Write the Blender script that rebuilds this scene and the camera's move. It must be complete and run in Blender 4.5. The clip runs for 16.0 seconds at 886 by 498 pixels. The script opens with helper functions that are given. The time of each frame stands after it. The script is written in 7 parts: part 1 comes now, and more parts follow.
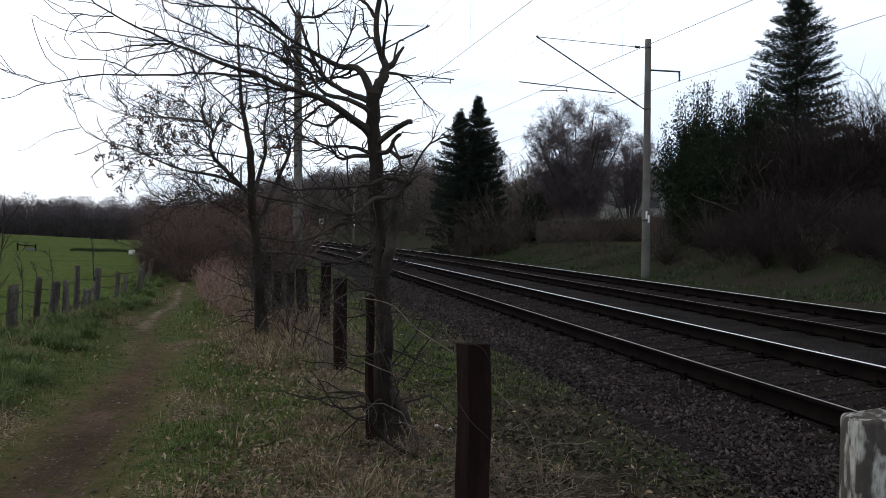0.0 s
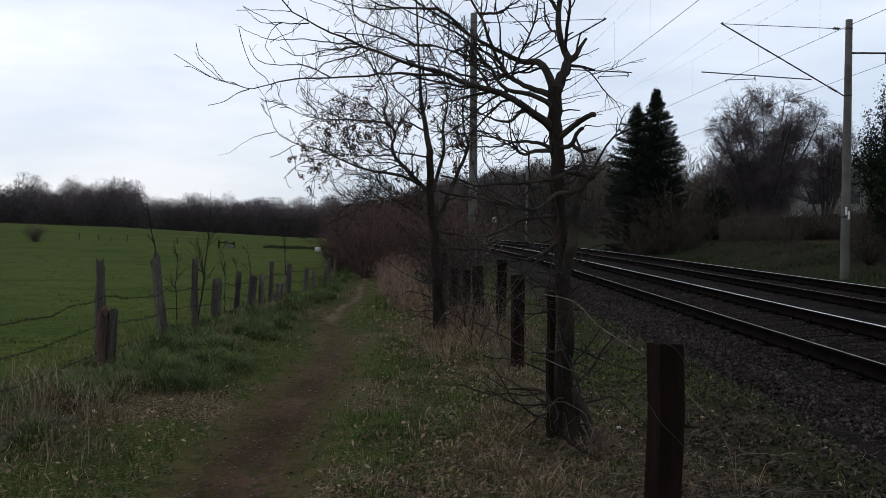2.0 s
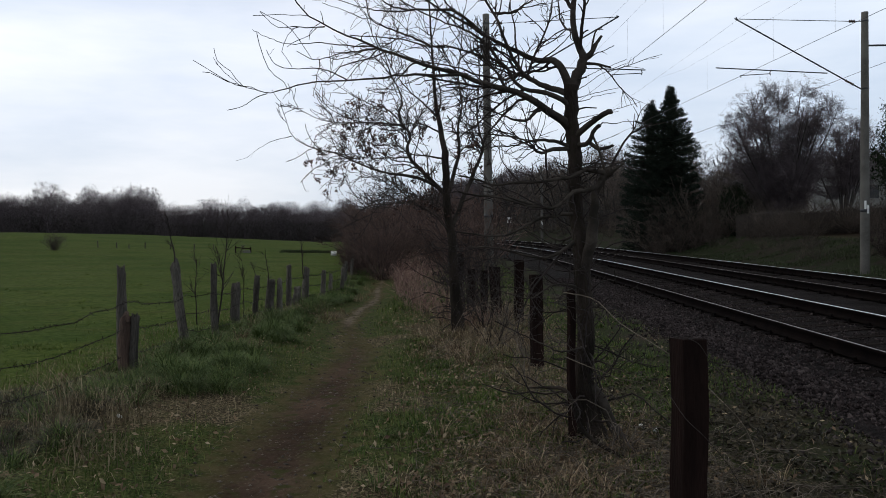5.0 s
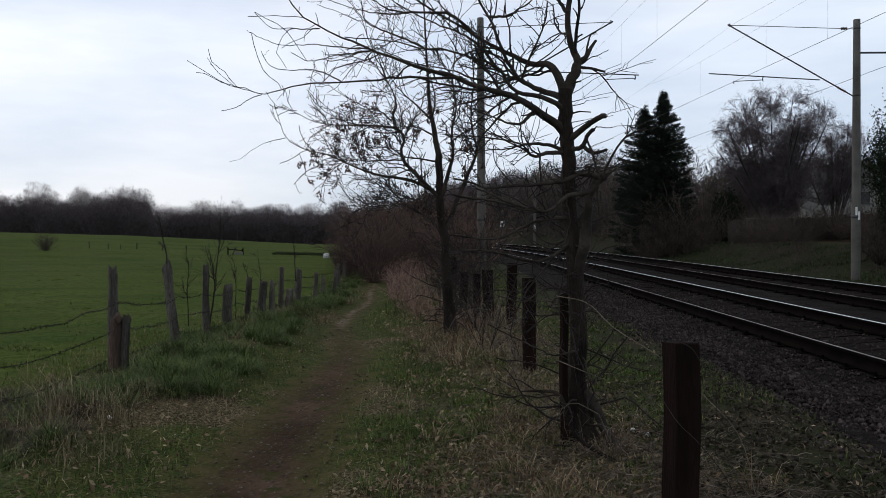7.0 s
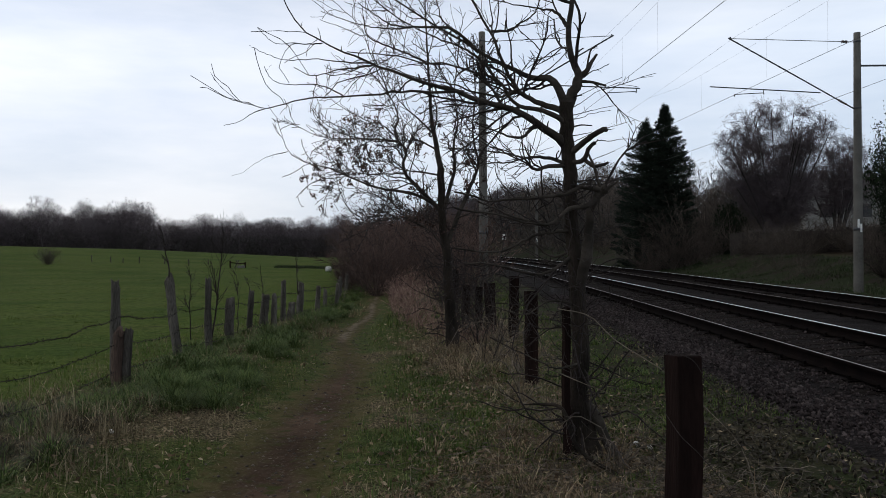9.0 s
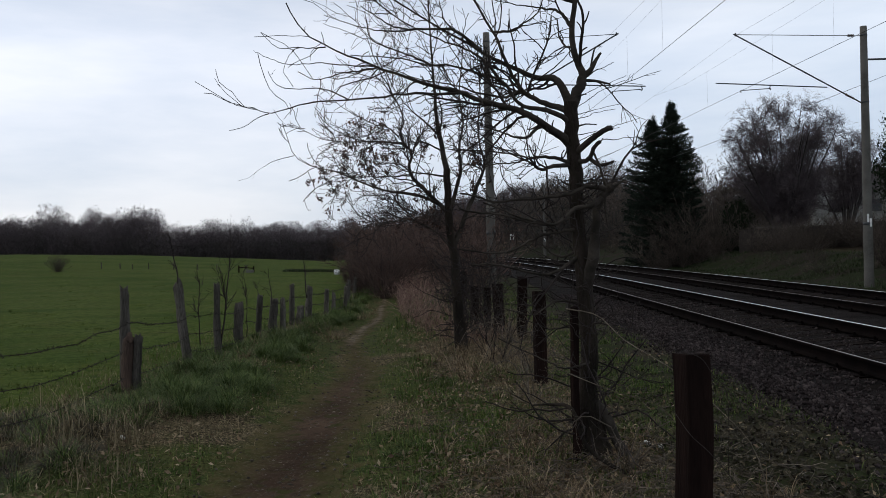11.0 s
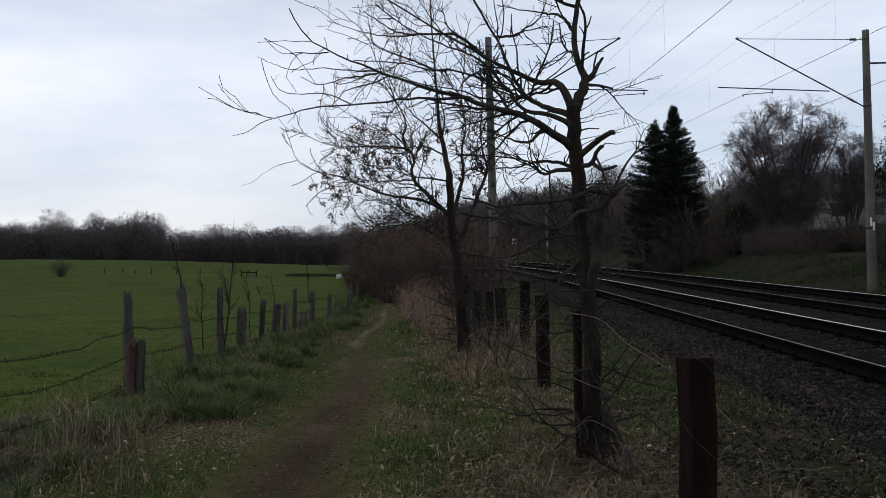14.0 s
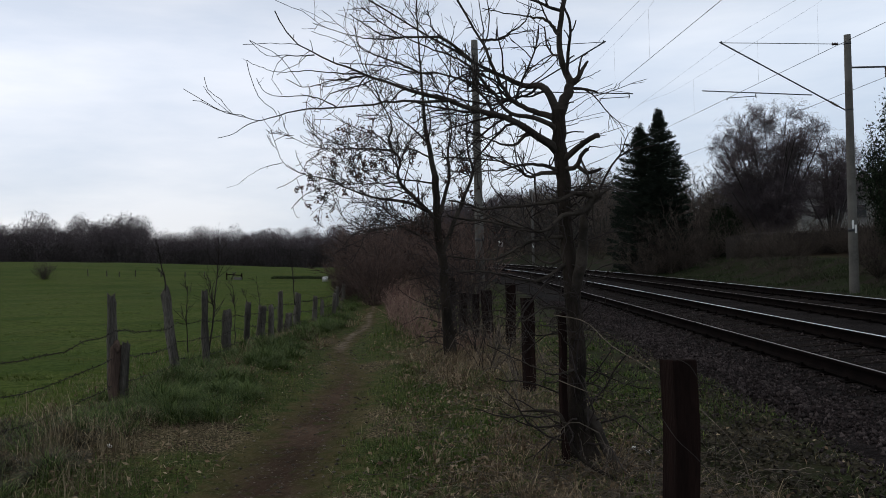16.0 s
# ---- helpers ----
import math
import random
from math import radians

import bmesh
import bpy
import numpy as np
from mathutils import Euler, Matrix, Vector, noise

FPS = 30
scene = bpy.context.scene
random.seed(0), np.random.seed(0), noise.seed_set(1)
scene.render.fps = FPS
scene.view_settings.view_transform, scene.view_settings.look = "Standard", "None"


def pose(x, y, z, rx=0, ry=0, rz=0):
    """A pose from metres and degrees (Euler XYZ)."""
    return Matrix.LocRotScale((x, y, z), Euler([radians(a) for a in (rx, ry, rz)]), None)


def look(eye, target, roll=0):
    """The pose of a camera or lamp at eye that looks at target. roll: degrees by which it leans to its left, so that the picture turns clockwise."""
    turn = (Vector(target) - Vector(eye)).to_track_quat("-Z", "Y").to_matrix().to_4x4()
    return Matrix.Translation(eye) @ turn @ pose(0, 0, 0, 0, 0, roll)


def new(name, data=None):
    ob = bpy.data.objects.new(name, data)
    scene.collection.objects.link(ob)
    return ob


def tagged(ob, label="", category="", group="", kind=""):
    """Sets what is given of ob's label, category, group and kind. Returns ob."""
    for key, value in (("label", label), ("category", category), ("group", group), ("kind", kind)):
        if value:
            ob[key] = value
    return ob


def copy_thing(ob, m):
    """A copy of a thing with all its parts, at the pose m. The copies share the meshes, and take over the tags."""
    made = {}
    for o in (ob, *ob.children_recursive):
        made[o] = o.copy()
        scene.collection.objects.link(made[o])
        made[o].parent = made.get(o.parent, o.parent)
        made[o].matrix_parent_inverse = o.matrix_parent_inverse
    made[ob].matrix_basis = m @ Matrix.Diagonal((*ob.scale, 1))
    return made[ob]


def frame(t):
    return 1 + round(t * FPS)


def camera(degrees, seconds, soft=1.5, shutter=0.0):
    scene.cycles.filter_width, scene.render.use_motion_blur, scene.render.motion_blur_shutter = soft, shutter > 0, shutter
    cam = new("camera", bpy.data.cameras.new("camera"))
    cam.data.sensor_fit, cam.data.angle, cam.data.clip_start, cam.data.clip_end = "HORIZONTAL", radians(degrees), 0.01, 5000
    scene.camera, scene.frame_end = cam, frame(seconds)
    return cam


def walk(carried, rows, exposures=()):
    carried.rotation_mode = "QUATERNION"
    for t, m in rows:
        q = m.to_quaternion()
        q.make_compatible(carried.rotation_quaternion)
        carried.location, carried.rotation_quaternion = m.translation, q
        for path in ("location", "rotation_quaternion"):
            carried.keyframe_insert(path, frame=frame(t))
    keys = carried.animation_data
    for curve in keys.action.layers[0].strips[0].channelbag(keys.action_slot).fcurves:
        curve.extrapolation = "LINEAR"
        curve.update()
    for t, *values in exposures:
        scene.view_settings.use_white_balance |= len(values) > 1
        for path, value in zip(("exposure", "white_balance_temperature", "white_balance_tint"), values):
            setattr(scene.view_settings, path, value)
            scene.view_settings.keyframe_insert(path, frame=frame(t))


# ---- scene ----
import itertools

cam = camera(58.5, 16.0, 0.88)
PATH = [
    (0, (0.087, -0.042, 1.625), (0.538, 1.905, 1.577), 0.3),
    (0.2, (0.082, 0.022, 1.622), (0.440, 1.989, 1.566), 0.2),
    (0.5, (0.07, 0.071, 1.62), (0.307, 2.056, 1.589), -0.1),
    (0.7, (0.058, 0.053, 1.622), (0.219, 2.045, 1.589), 0.0),
    (1, (0.045, 0.018, 1.626), (0.152, 2.015, 1.603), 0.0),
    (1.5, (0.042, 0.015, 1.61), (0.094, 2.014, 1.581), -0.1),
    (2, (0.027, 0.018, 1.606), (0.049, 2.017, 1.552), 0.2),
    (2.5, (0.009, 0.02, 1.601), (0.028, 2.02, 1.551), 0.5),
    (3, (-0.005, 0.006, 1.604), (-0.001, 2.006, 1.564), 0.5),
    (3.5, (-0.007, 0.011, 1.597), (-0.006, 2.01, 1.548), 0.3),
    (4, (-0.007, 0.016, 1.6), (-0.029, 2.016, 1.562), -0.4),
    (4.2, (-0.004, -0.003, 1.597), (-0.029, 1.997, 1.557), -0.6),
    (6.5, (0.003, 0.017, 1.591), (0.002, 2.016, 1.537), -0.7),
    (7, (-0.004, 0.006, 1.59), (-0.002, 2.005, 1.549), -0.4),
    (7.5, (-0.002, 0.001, 1.591), (0.003, 2.001, 1.559), -0.1),
    (8, (0.003, -0.005, 1.594), (0.016, 1.995, 1.571), 0.2),
    (8.5, (0.0, 0.003, 1.592), (-0.008, 2.003, 1.569), -0.3),
    (9, (-0.003, -0.005, 1.591), (-0.006, 1.995, 1.583), -0.5),
    (11.5, (0.009, -0.002, 1.593), (-0.017, 1.998, 1.591), -1.5),
    (12, (0.005, -0.002, 1.592), (-0.021, 1.998, 1.595), -1.5),
    (12.5, (0.005, -0.006, 1.591), (-0.028, 1.994, 1.595), -1.3),
    (13, (0.004, -0.006, 1.594), (-0.027, 1.994, 1.602), -1.5),
    (13.5, (0.003, -0.014, 1.593), (-0.029, 1.986, 1.598), -1.4),
    (14, (0.004, -0.009, 1.593), (-0.025, 1.991, 1.6), -1.5),
    (14.5, (0.003, -0.02, 1.593), (-0.019, 1.98, 1.599), -1.7),
    (15, (0.003, -0.024, 1.593), (0.002, 1.976, 1.604), -1.8),
    (15.5, (0.003, -0.031, 1.595), (0.008, 1.969, 1.612), -1.5),
    (16, (0.008, -0.021, 1.594), (0.014, 1.979, 1.606), -1.5),
]
EXPOSURE = [(0.0, 0.54), (0.5, 0.42), (1.0, 0.12), (1.5, 0.06), (9.0, 0.05), (12.0, -0.03), (16.0, -0.03)]
walk(cam, [(t, look(e, a, r)) for t, e, a, r in PATH], EXPOSURE)

# ---------------------------------------------------------------- sky and sun
world = bpy.data.worlds.new("overcast_sky")
scene.world = world
world.use_nodes = True
wn, wl = world.node_tree.nodes, world.node_tree.links
wn.clear()
w_out = wn.new("ShaderNodeOutputWorld")
w_bg = wn.new("ShaderNodeBackground")
w_sky = wn.new("ShaderNodeTexSky")
w_sky.sky_type, w_sky.sun_disc = "NISHITA", False
w_sky.sun_elevation, w_sky.sun_rotation = radians(38), radians(-62)
w_dim = wn.new("ShaderNodeVectorMath")
w_dim.operation = "SCALE"
w_dim.inputs["Scale"].default_value = 0.11
wl.new(w_sky.outputs["Color"], w_dim.inputs[0])
w_co = wn.new("ShaderNodeTexCoord")
w_map = wn.new("ShaderNodeMapping")
w_map.inputs["Scale"].default_value = (1.6, 1.6, 7.0)
wl.new(w_co.outputs["Generated"], w_map.inputs["Vector"])
w_noise = wn.new("ShaderNodeTexNoise")
w_noise.inputs["Scale"].default_value = 1.7
w_noise.inputs["Detail"].default_value = 7
w_noise.inputs["Roughness"].default_value = 0.55
wl.new(w_map.outputs["Vector"], w_noise.inputs["Vector"])
w_ramp = wn.new("ShaderNodeValToRGB")
w_ramp.color_ramp.elements[0].position, w_ramp.color_ramp.elements[0].color = 0.34, (0.70, 0.77, 0.90, 1)
w_ramp.color_ramp.elements[1].position, w_ramp.color_ramp.elements[1].color = 0.66, (0.935, 0.96, 1.04, 1)
wl.new(w_noise.outputs["Fac"], w_ramp.inputs["Fac"])
# the cloud is thinner and brighter towards the hidden sun
w_dot = wn.new("ShaderNodeVectorMath")
w_dot.operation = "DOT_PRODUCT"
w_dot.inputs[1].default_value = (-0.70, 0.38, 0.60)
wl.new(w_co.outputs["Generated"], w_dot.inputs[0])
w_range = wn.new("ShaderNodeMapRange")
w_range.inputs["From Min"].default_value, w_range.inputs["From Max"].default_value = -0.6, 1.0
w_range.inputs["To Min"].default_value, w_range.inputs["To Max"].default_value = 0.79, 0.96
wl.new(w_dot.outputs["Value"], w_range.inputs["Value"])
w_glow = wn.new("ShaderNodeVectorMath")
w_glow.operation = "SCALE"
# away from the sun the cloud is bluer
w_side = wn.new("ShaderNodeMapRange")
w_side.inputs["From Min"].default_value, w_side.inputs["From Max"].default_value = 0.05, 0.65
wl.new(w_dot.outputs["Value"], w_side.inputs["Value"])
w_hue = wn.new("ShaderNodeMix")
w_hue.data_type = "RGBA"
w_hue.inputs["A"].default_value, w_hue.inputs["B"].default_value = (0.925, 0.99, 1.035, 1), (1, 1, 1, 1)
wl.new(w_side.outputs["Result"], w_hue.inputs["Factor"])
w_tint = wn.new("ShaderNodeVectorMath")
w_tint.operation = "MULTIPLY"
wl.new(w_ramp.outputs["Color"], w_tint.inputs[0])
wl.new(w_hue.outputs["Result"], w_tint.inputs[1])
wl.new(w_tint.outputs["Vector"], w_glow.inputs[0])
wl.new(w_range.outputs["Result"], w_glow.inputs["Scale"])
# unseen sky overhead, dimmed to lower the light on the ground
w_xyz = wn.new("ShaderNodeSeparateXYZ")
wl.new(w_co.outputs["Generated"], w_xyz.inputs["Vector"])
w_top = wn.new("ShaderNodeMapRange")
w_top.inputs["From Min"].default_value, w_top.inputs["From Max"].default_value = 0.22, 0.85
w_top.inputs["To Min"].default_value, w_top.inputs["To Max"].default_value = 1.0, 0.46
wl.new(w_xyz.outputs["Z"], w_top.inputs["Value"])
# haze dims the cloud low over the land
w_low = wn.new("ShaderNodeMapRange")
w_low.inputs["From Min"].default_value, w_low.inputs["From Max"].default_value = 0.02, 0.24
w_low.inputs["To Min"].default_value, w_low.inputs["To Max"].default_value = 0.87, 1.02
wl.new(w_xyz.outputs["Z"], w_low.inputs["Value"])
w_both = wn.new("ShaderNodeMath")
w_both.operation = "MULTIPLY"
wl.new(w_top.outputs["Result"], w_both.inputs[0])
wl.new(w_low.outputs["Result"], w_both.inputs[1])
w_dark = wn.new("ShaderNodeVectorMath")
w_dark.operation = "SCALE"
wl.new(w_glow.outputs["Vector"], w_dark.inputs[0])
wl.new(w_both.outputs["Value"], w_dark.inputs["Scale"])
w_warm = wn.new("ShaderNodeMix")
w_warm.data_type = "RGBA"
w_warm.blend_type = "MULTIPLY"
w_warm.inputs["B"].default_value = (1.0, 0.93, 0.80, 1)
w_heap = wn.new("ShaderNodeMapRange")
w_heap.inputs["From Min"].default_value, w_heap.inputs["From Max"].default_value = 0.25, 0.7
wl.new(w_xyz.outputs["Z"], w_heap.inputs["Value"])
wl.new(w_heap.outputs["Result"], w_warm.inputs["Factor"])
wl.new(w_dark.outputs["Vector"], w_warm.inputs["A"])
w_mix = wn.new("ShaderNodeMix")
w_mix.data_type = "RGBA"
w_mix.inputs["Factor"].default_value = 0.88
wl.new(w_dim.outputs["Vector"], w_mix.inputs["A"])
wl.new(w_warm.outputs["Result"], w_mix.inputs["B"])
wl.new(w_mix.outputs["Result"], w_bg.inputs["Color"])
w_bg.inputs["Strength"].default_value = 1.13
wl.new(w_bg.outputs["Background"], w_out.inputs["Surface"])

sun_data = bpy.data.lights.new("sun", "SUN")
sun_data.energy, sun_data.angle, sun_data.color = 0.3, radians(25), (1.0, 0.96, 0.9)
sun = new("sun", sun_data)
sun.matrix_world = look((-35, 19, 30), (0, 0, 0))

# ---------------------------------------------------------------- materials


def mat(name, c1, c2, scale=4.0, fine=40.0, rough=0.85, bump=0.3, depth=0.02, metal=0.0, c3=None, amount=0.4,
        island=0.0, per_object=0.0, stretch=(1, 1, 1), spec=0.3):
    """A surface of two colours in blotches, a third one in fine grain, with relief."""
    m = bpy.data.materials.new(name)
    m.use_nodes = True
    n, l = m.node_tree.nodes, m.node_tree.links
    bsdf = n["Principled BSDF"]
    co = n.new("ShaderNodeTexCoord")
    mp = n.new("ShaderNodeMapping")
    mp.inputs["Scale"].default_value = stretch
    l.new(co.outputs["Object"], mp.inputs["Vector"])
    big, small = n.new("ShaderNodeTexNoise"), n.new("ShaderNodeTexNoise")
    for node, s, d in ((big, scale, 5), (small, fine, 4)):
        node.inputs["Scale"].default_value, node.inputs["Detail"].default_value = s, d
        l.new(mp.outputs["Vector"], node.inputs["Vector"])
    ramp = n.new("ShaderNodeValToRGB")
    ramp.color_ramp.elements[0].position, ramp.color_ramp.elements[0].color = 0.36, (*c1, 1)
    ramp.color_ramp.elements[1].position, ramp.color_ramp.elements[1].color = 0.64, (*c2, 1)
    l.new(big.outputs["Fac"], ramp.inputs["Fac"])
    c3 = c3 or tuple(v * 0.45 for v in c1)
    fac = n.new("ShaderNodeMapRange")
    fac.inputs["From Min"].default_value, fac.inputs["From Max"].default_value = 0.42, 0.68
    fac.inputs["To Max"].default_value = amount
    l.new(small.outputs["Fac"], fac.inputs["Value"])
    mix = n.new("ShaderNodeMix")
    mix.data_type = "RGBA"
    mix.inputs["B"].default_value = (*c3, 1)
    l.new(fac.outputs["Result"], mix.inputs["Factor"])
    l.new(ramp.outputs["Color"], mix.inputs["A"])
    colour = mix.outputs["Result"]
    for much, source in ((island, "island"), (per_object, "object")):
        if much:
            if source == "island":
                g = n.new("ShaderNodeNewGeometry")
                rnd = g.outputs["Random Per Island"]
            else:
                g = n.new("ShaderNodeObjectInfo")
                rnd = g.outputs["Random"]
            rng_node = n.new("ShaderNodeMapRange")
            rng_node.inputs["To Min"].default_value, rng_node.inputs["To Max"].default_value = 1 - much, 1 + much
            l.new(rnd, rng_node.inputs["Value"])
            hs = n.new("ShaderNodeHueSaturation")
            l.new(rng_node.outputs["Result"], hs.inputs["Value"])
            l.new(colour, hs.inputs["Color"])
            colour = hs.outputs["Color"]
    l.new(colour, bsdf.inputs["Base Color"])
    rr = n.new("ShaderNodeMapRange")
    rr.inputs["To Min"].default_value, rr.inputs["To Max"].default_value = max(rough - 0.12, 0.05), min(rough + 0.12, 1)
    l.new(small.outputs["Fac"], rr.inputs["Value"])
    l.new(rr.outputs["Result"], bsdf.inputs["Roughness"])
    bsdf.inputs["Metallic"].default_value = metal
    bsdf.inputs["Specular IOR Level"].default_value = spec
    if bump:
        b = n.new("ShaderNodeBump")
        b.inputs["Strength"].default_value, b.inputs["Distance"].default_value = bump, depth
        l.new(small.outputs["Fac"], b.inputs["Height"])
        l.new(b.outputs["Normal"], bsdf.inputs["Normal"])
    return m


def two_islands(name, c1, c2, c3, rough=0.7, spec=0.25):
    """Loose pieces, each of its own shade between three colours."""
    m = bpy.data.materials.new(name)
    m.use_nodes = True
    n, l = m.node_tree.nodes, m.node_tree.links
    bsdf = n["Principled BSDF"]
    g = n.new("ShaderNodeNewGeometry")
    ramp = n.new("ShaderNodeValToRGB")
    ramp.color_ramp.elements[0].position, ramp.color_ramp.elements[0].color = 0.0, (*c1, 1)
    ramp.color_ramp.elements[1].position, ramp.color_ramp.elements[1].color = 1.0, (*c3, 1)
    e = ramp.color_ramp.elements.new(0.55)
    e.color = (*c2, 1)
    l.new(g.outputs["Random Per Island"], ramp.inputs["Fac"])
    co = n.new("ShaderNodeTexCoord")
    ns = n.new("ShaderNodeTexNoise")
    ns.inputs["Scale"].default_value, ns.inputs["Detail"].default_value = 1.9, 4
    l.new(co.outputs["Object"], ns.inputs["Vector"])
    rg = n.new("ShaderNodeMapRange")
    rg.inputs["To Min"].default_value, rg.inputs["To Max"].default_value = 0.35, 1.75
    l.new(ns.outputs["Fac"], rg.inputs["Value"])
    hs = n.new("ShaderNodeHueSaturation")
    l.new(ramp.outputs["Color"], hs.inputs["Color"])
    l.new(rg.outputs["Result"], hs.inputs["Value"])
    l.new(hs.outputs["Color"], bsdf.inputs["Base Color"])
    bsdf.inputs["Roughness"].default_value = rough
    bsdf.inputs["Specular IOR Level"].default_value = spec
    return m


M_LIMB = mat("grey_limb_bark", (0.026, 0.022, 0.019), (0.072, 0.060, 0.051), 7, 60, 0.9, 0.7, 0.01, c3=(0.028, 0.026, 0.018), amount=0.35, spec=0.1)
M_BARK = mat("brown_fissured_bark", (0.014, 0.0105, 0.0095), (0.048, 0.037, 0.031), 6, 60, 0.9, 1.0, 0.03, c3=(0.024, 0.023, 0.013), amount=0.5, stretch=(1, 1, 0.35), spec=0.1)
M_TWIG = mat("dark_twig_bark", (0.020, 0.015, 0.014), (0.040, 0.030, 0.027), 6, 50, 0.85, 0.2, 0.005, island=0.3)
M_CANE = mat("grey_cane_bark", (0.085, 0.069, 0.053), (0.19, 0.155, 0.122), 8, 60, 0.8, 0.0, island=0.45)
M_SHRUB = mat("brown_shrub_twigs", (0.070, 0.045, 0.039), (0.125, 0.083, 0.070), 1.2, 30, 0.9, 0.0, island=0.5, per_object=0.25)
M_REED = two_islands("dead_stalks", (0.090, 0.048, 0.040), (0.20, 0.118, 0.096), (0.42, 0.29, 0.23))
M_BANKWOOD = mat("bank_bush_twigs", (0.070, 0.058, 0.050), (0.130, 0.106, 0.090), 0.6, 10, 0.95, 0.0, island=0.4, per_object=0.3, spec=0.1)
M_SHADED_BUSH = mat("shaded_bush_twigs", (0.020, 0.016, 0.015), (0.040, 0.032, 0.029), 0.6, 10, 0.95, 0.0, island=0.4, per_object=0.3, spec=0.1)
M_FARWOOD = mat("far_bare_wood", (0.090, 0.074, 0.080), (0.142, 0.117, 0.124), 0.05, 2, 0.95, 0.0, island=0.12)
M_SHADED_UNDERGROWTH = mat("shaded_undergrowth", (0.046, 0.043, 0.040), (0.074, 0.065, 0.060), 0.05, 2, 0.95, 0.0, island=0.3)
M_BIRCHBARK = mat("grey_birch_bark", (0.075, 0.068, 0.064), (0.032, 0.028, 0.027), 3, 20, 0.8, 0.4, stretch=(1, 1, 2.5))
M_BIRCHTWIG = mat("birch_twigs", (0.092, 0.074, 0.080), (0.140, 0.114, 0.124), 2, 20, 0.85, 0.0, island=0.3)
M_NEEDLE = two_islands("dark_needles", (0.014, 0.020, 0.016), (0.027, 0.036, 0.028), (0.046, 0.056, 0.040), 0.9, 0.04)
M_YEW = two_islands("evergreen_leaves", (0.009, 0.014, 0.009), (0.017, 0.026, 0.015), (0.030, 0.042, 0.022), 0.9, 0.04)
M_DEADLEAF = two_islands("withered_leaves", (0.018, 0.011, 0.010), (0.036, 0.019, 0.015), (0.085, 0.040, 0.026))
M_RUSTLEAF = two_islands("rusty_leaves", (0.040, 0.021, 0.016), (0.080, 0.040, 0.030), (0.14, 0.075, 0.055))
M_LITTER = two_islands("leaf_litter", (0.085, 0.052, 0.033), (0.20, 0.138, 0.084), (0.38, 0.30, 0.20))
M_GRASS = two_islands("grass_blades", (0.028, 0.050, 0.011), (0.064, 0.104, 0.023), (0.160, 0.180, 0.058), 0.75, 0.12)
M_BANKGRASS = two_islands("bank_grass_blades", (0.026, 0.040, 0.018), (0.044, 0.061, 0.029), (0.085, 0.085, 0.056), 0.85, 0.05)
M_TUSSOCK = two_islands("tussock_blades", (0.030, 0.054, 0.015), (0.066, 0.106, 0.028), (0.150, 0.180, 0.066), 0.75, 0.12)
M_DEADGRASS = two_islands("brown_dead_grass", (0.070, 0.047, 0.030), (0.160, 0.115, 0.074), (0.42, 0.33, 0.22), 0.85, 0.1)
M_PASTURE = two_islands("pasture_blades", (0.066, 0.100, 0.020), (0.088, 0.128, 0.026), (0.140, 0.160, 0.050), 0.8, 0.1)
M_STRAW = two_islands("dry_grass_blades", (0.076, 0.056, 0.032), (0.160, 0.125, 0.072), (0.34, 0.28, 0.175))
M_DARKSTRAW = two_islands("rotting_grass_blades", (0.020, 0.016, 0.011), (0.040, 0.034, 0.021), (0.085, 0.070, 0.043))
M_BALLAST = mat("dark_ballast_bed", (0.015, 0.0128, 0.0130), (0.032, 0.0272, 0.0275), 1.5, 34, 1.0, 1.0, 0.05, c3=(0.008, 0.007, 0.0065), amount=0.8, spec=0.03)
M_STONE = two_islands("ballast_stones", (0.019, 0.0148, 0.0150), (0.041, 0.0330, 0.0332), (0.084, 0.069, 0.068), 1.0, 0.05)
M_SLEEPER = mat("tarred_sleeper_wood", (0.012, 0.0095, 0.009), (0.022, 0.018, 0.016), 2, 22, 1.0, 0.7, 0.015, per_object=0.3, stretch=(0.3, 3, 3), spec=0.02)
# rust taken down to near-black: the shade on the rail sides is in it
M_RAIL = mat("shaded_rusty_rail_steel", (0.004, 0.003, 0.003), (0.009, 0.0062, 0.0055), 4, 50, 0.95, 0.2, 0.004, metal=0.0, spec=0.03)
M_RAILDULL = mat("dull_worn_rail_head", (0.42, 0.37, 0.36), (0.30, 0.26, 0.25), 3, 60, 0.42, 0.05, 0.002, metal=0.9, amount=0.3)
M_RAILTOP = mat("polished_rail_head", (0.93, 0.93, 0.95), (0.85, 0.85, 0.87), 3, 60, 0.36, 0.05, 0.002, metal=1.0, amount=0.15)
M_POSTWOOD = mat("dark_creosoted_wood", (0.011, 0.0067, 0.0059), (0.0235, 0.0132, 0.0113), 3, 34, 0.95, 0.6, 0.01, stretch=(3, 3, 0.4), spec=0.04)
M_GREYWOOD = mat("weathered_grey_wood", (0.044, 0.039, 0.034), (0.145, 0.130, 0.114), 2.2, 34, 0.9, 1.0, 0.016, c3=(0.022, 0.019, 0.014), amount=0.8, stretch=(3, 3, 0.35), per_object=0.2)
M_SPLITWOOD = mat("split_brown_wood", (0.060, 0.038, 0.030), (0.125, 0.083, 0.064), 3, 30, 0.9, 0.9, 0.015, c3=(0.025, 0.017, 0.013), amount=0.7, stretch=(3, 3, 0.3))
M_WIRE = mat("rusty_wire", (0.020, 0.015, 0.013), (0.036, 0.027, 0.022), 20, 90, 0.7, 0.0, metal=0.4)
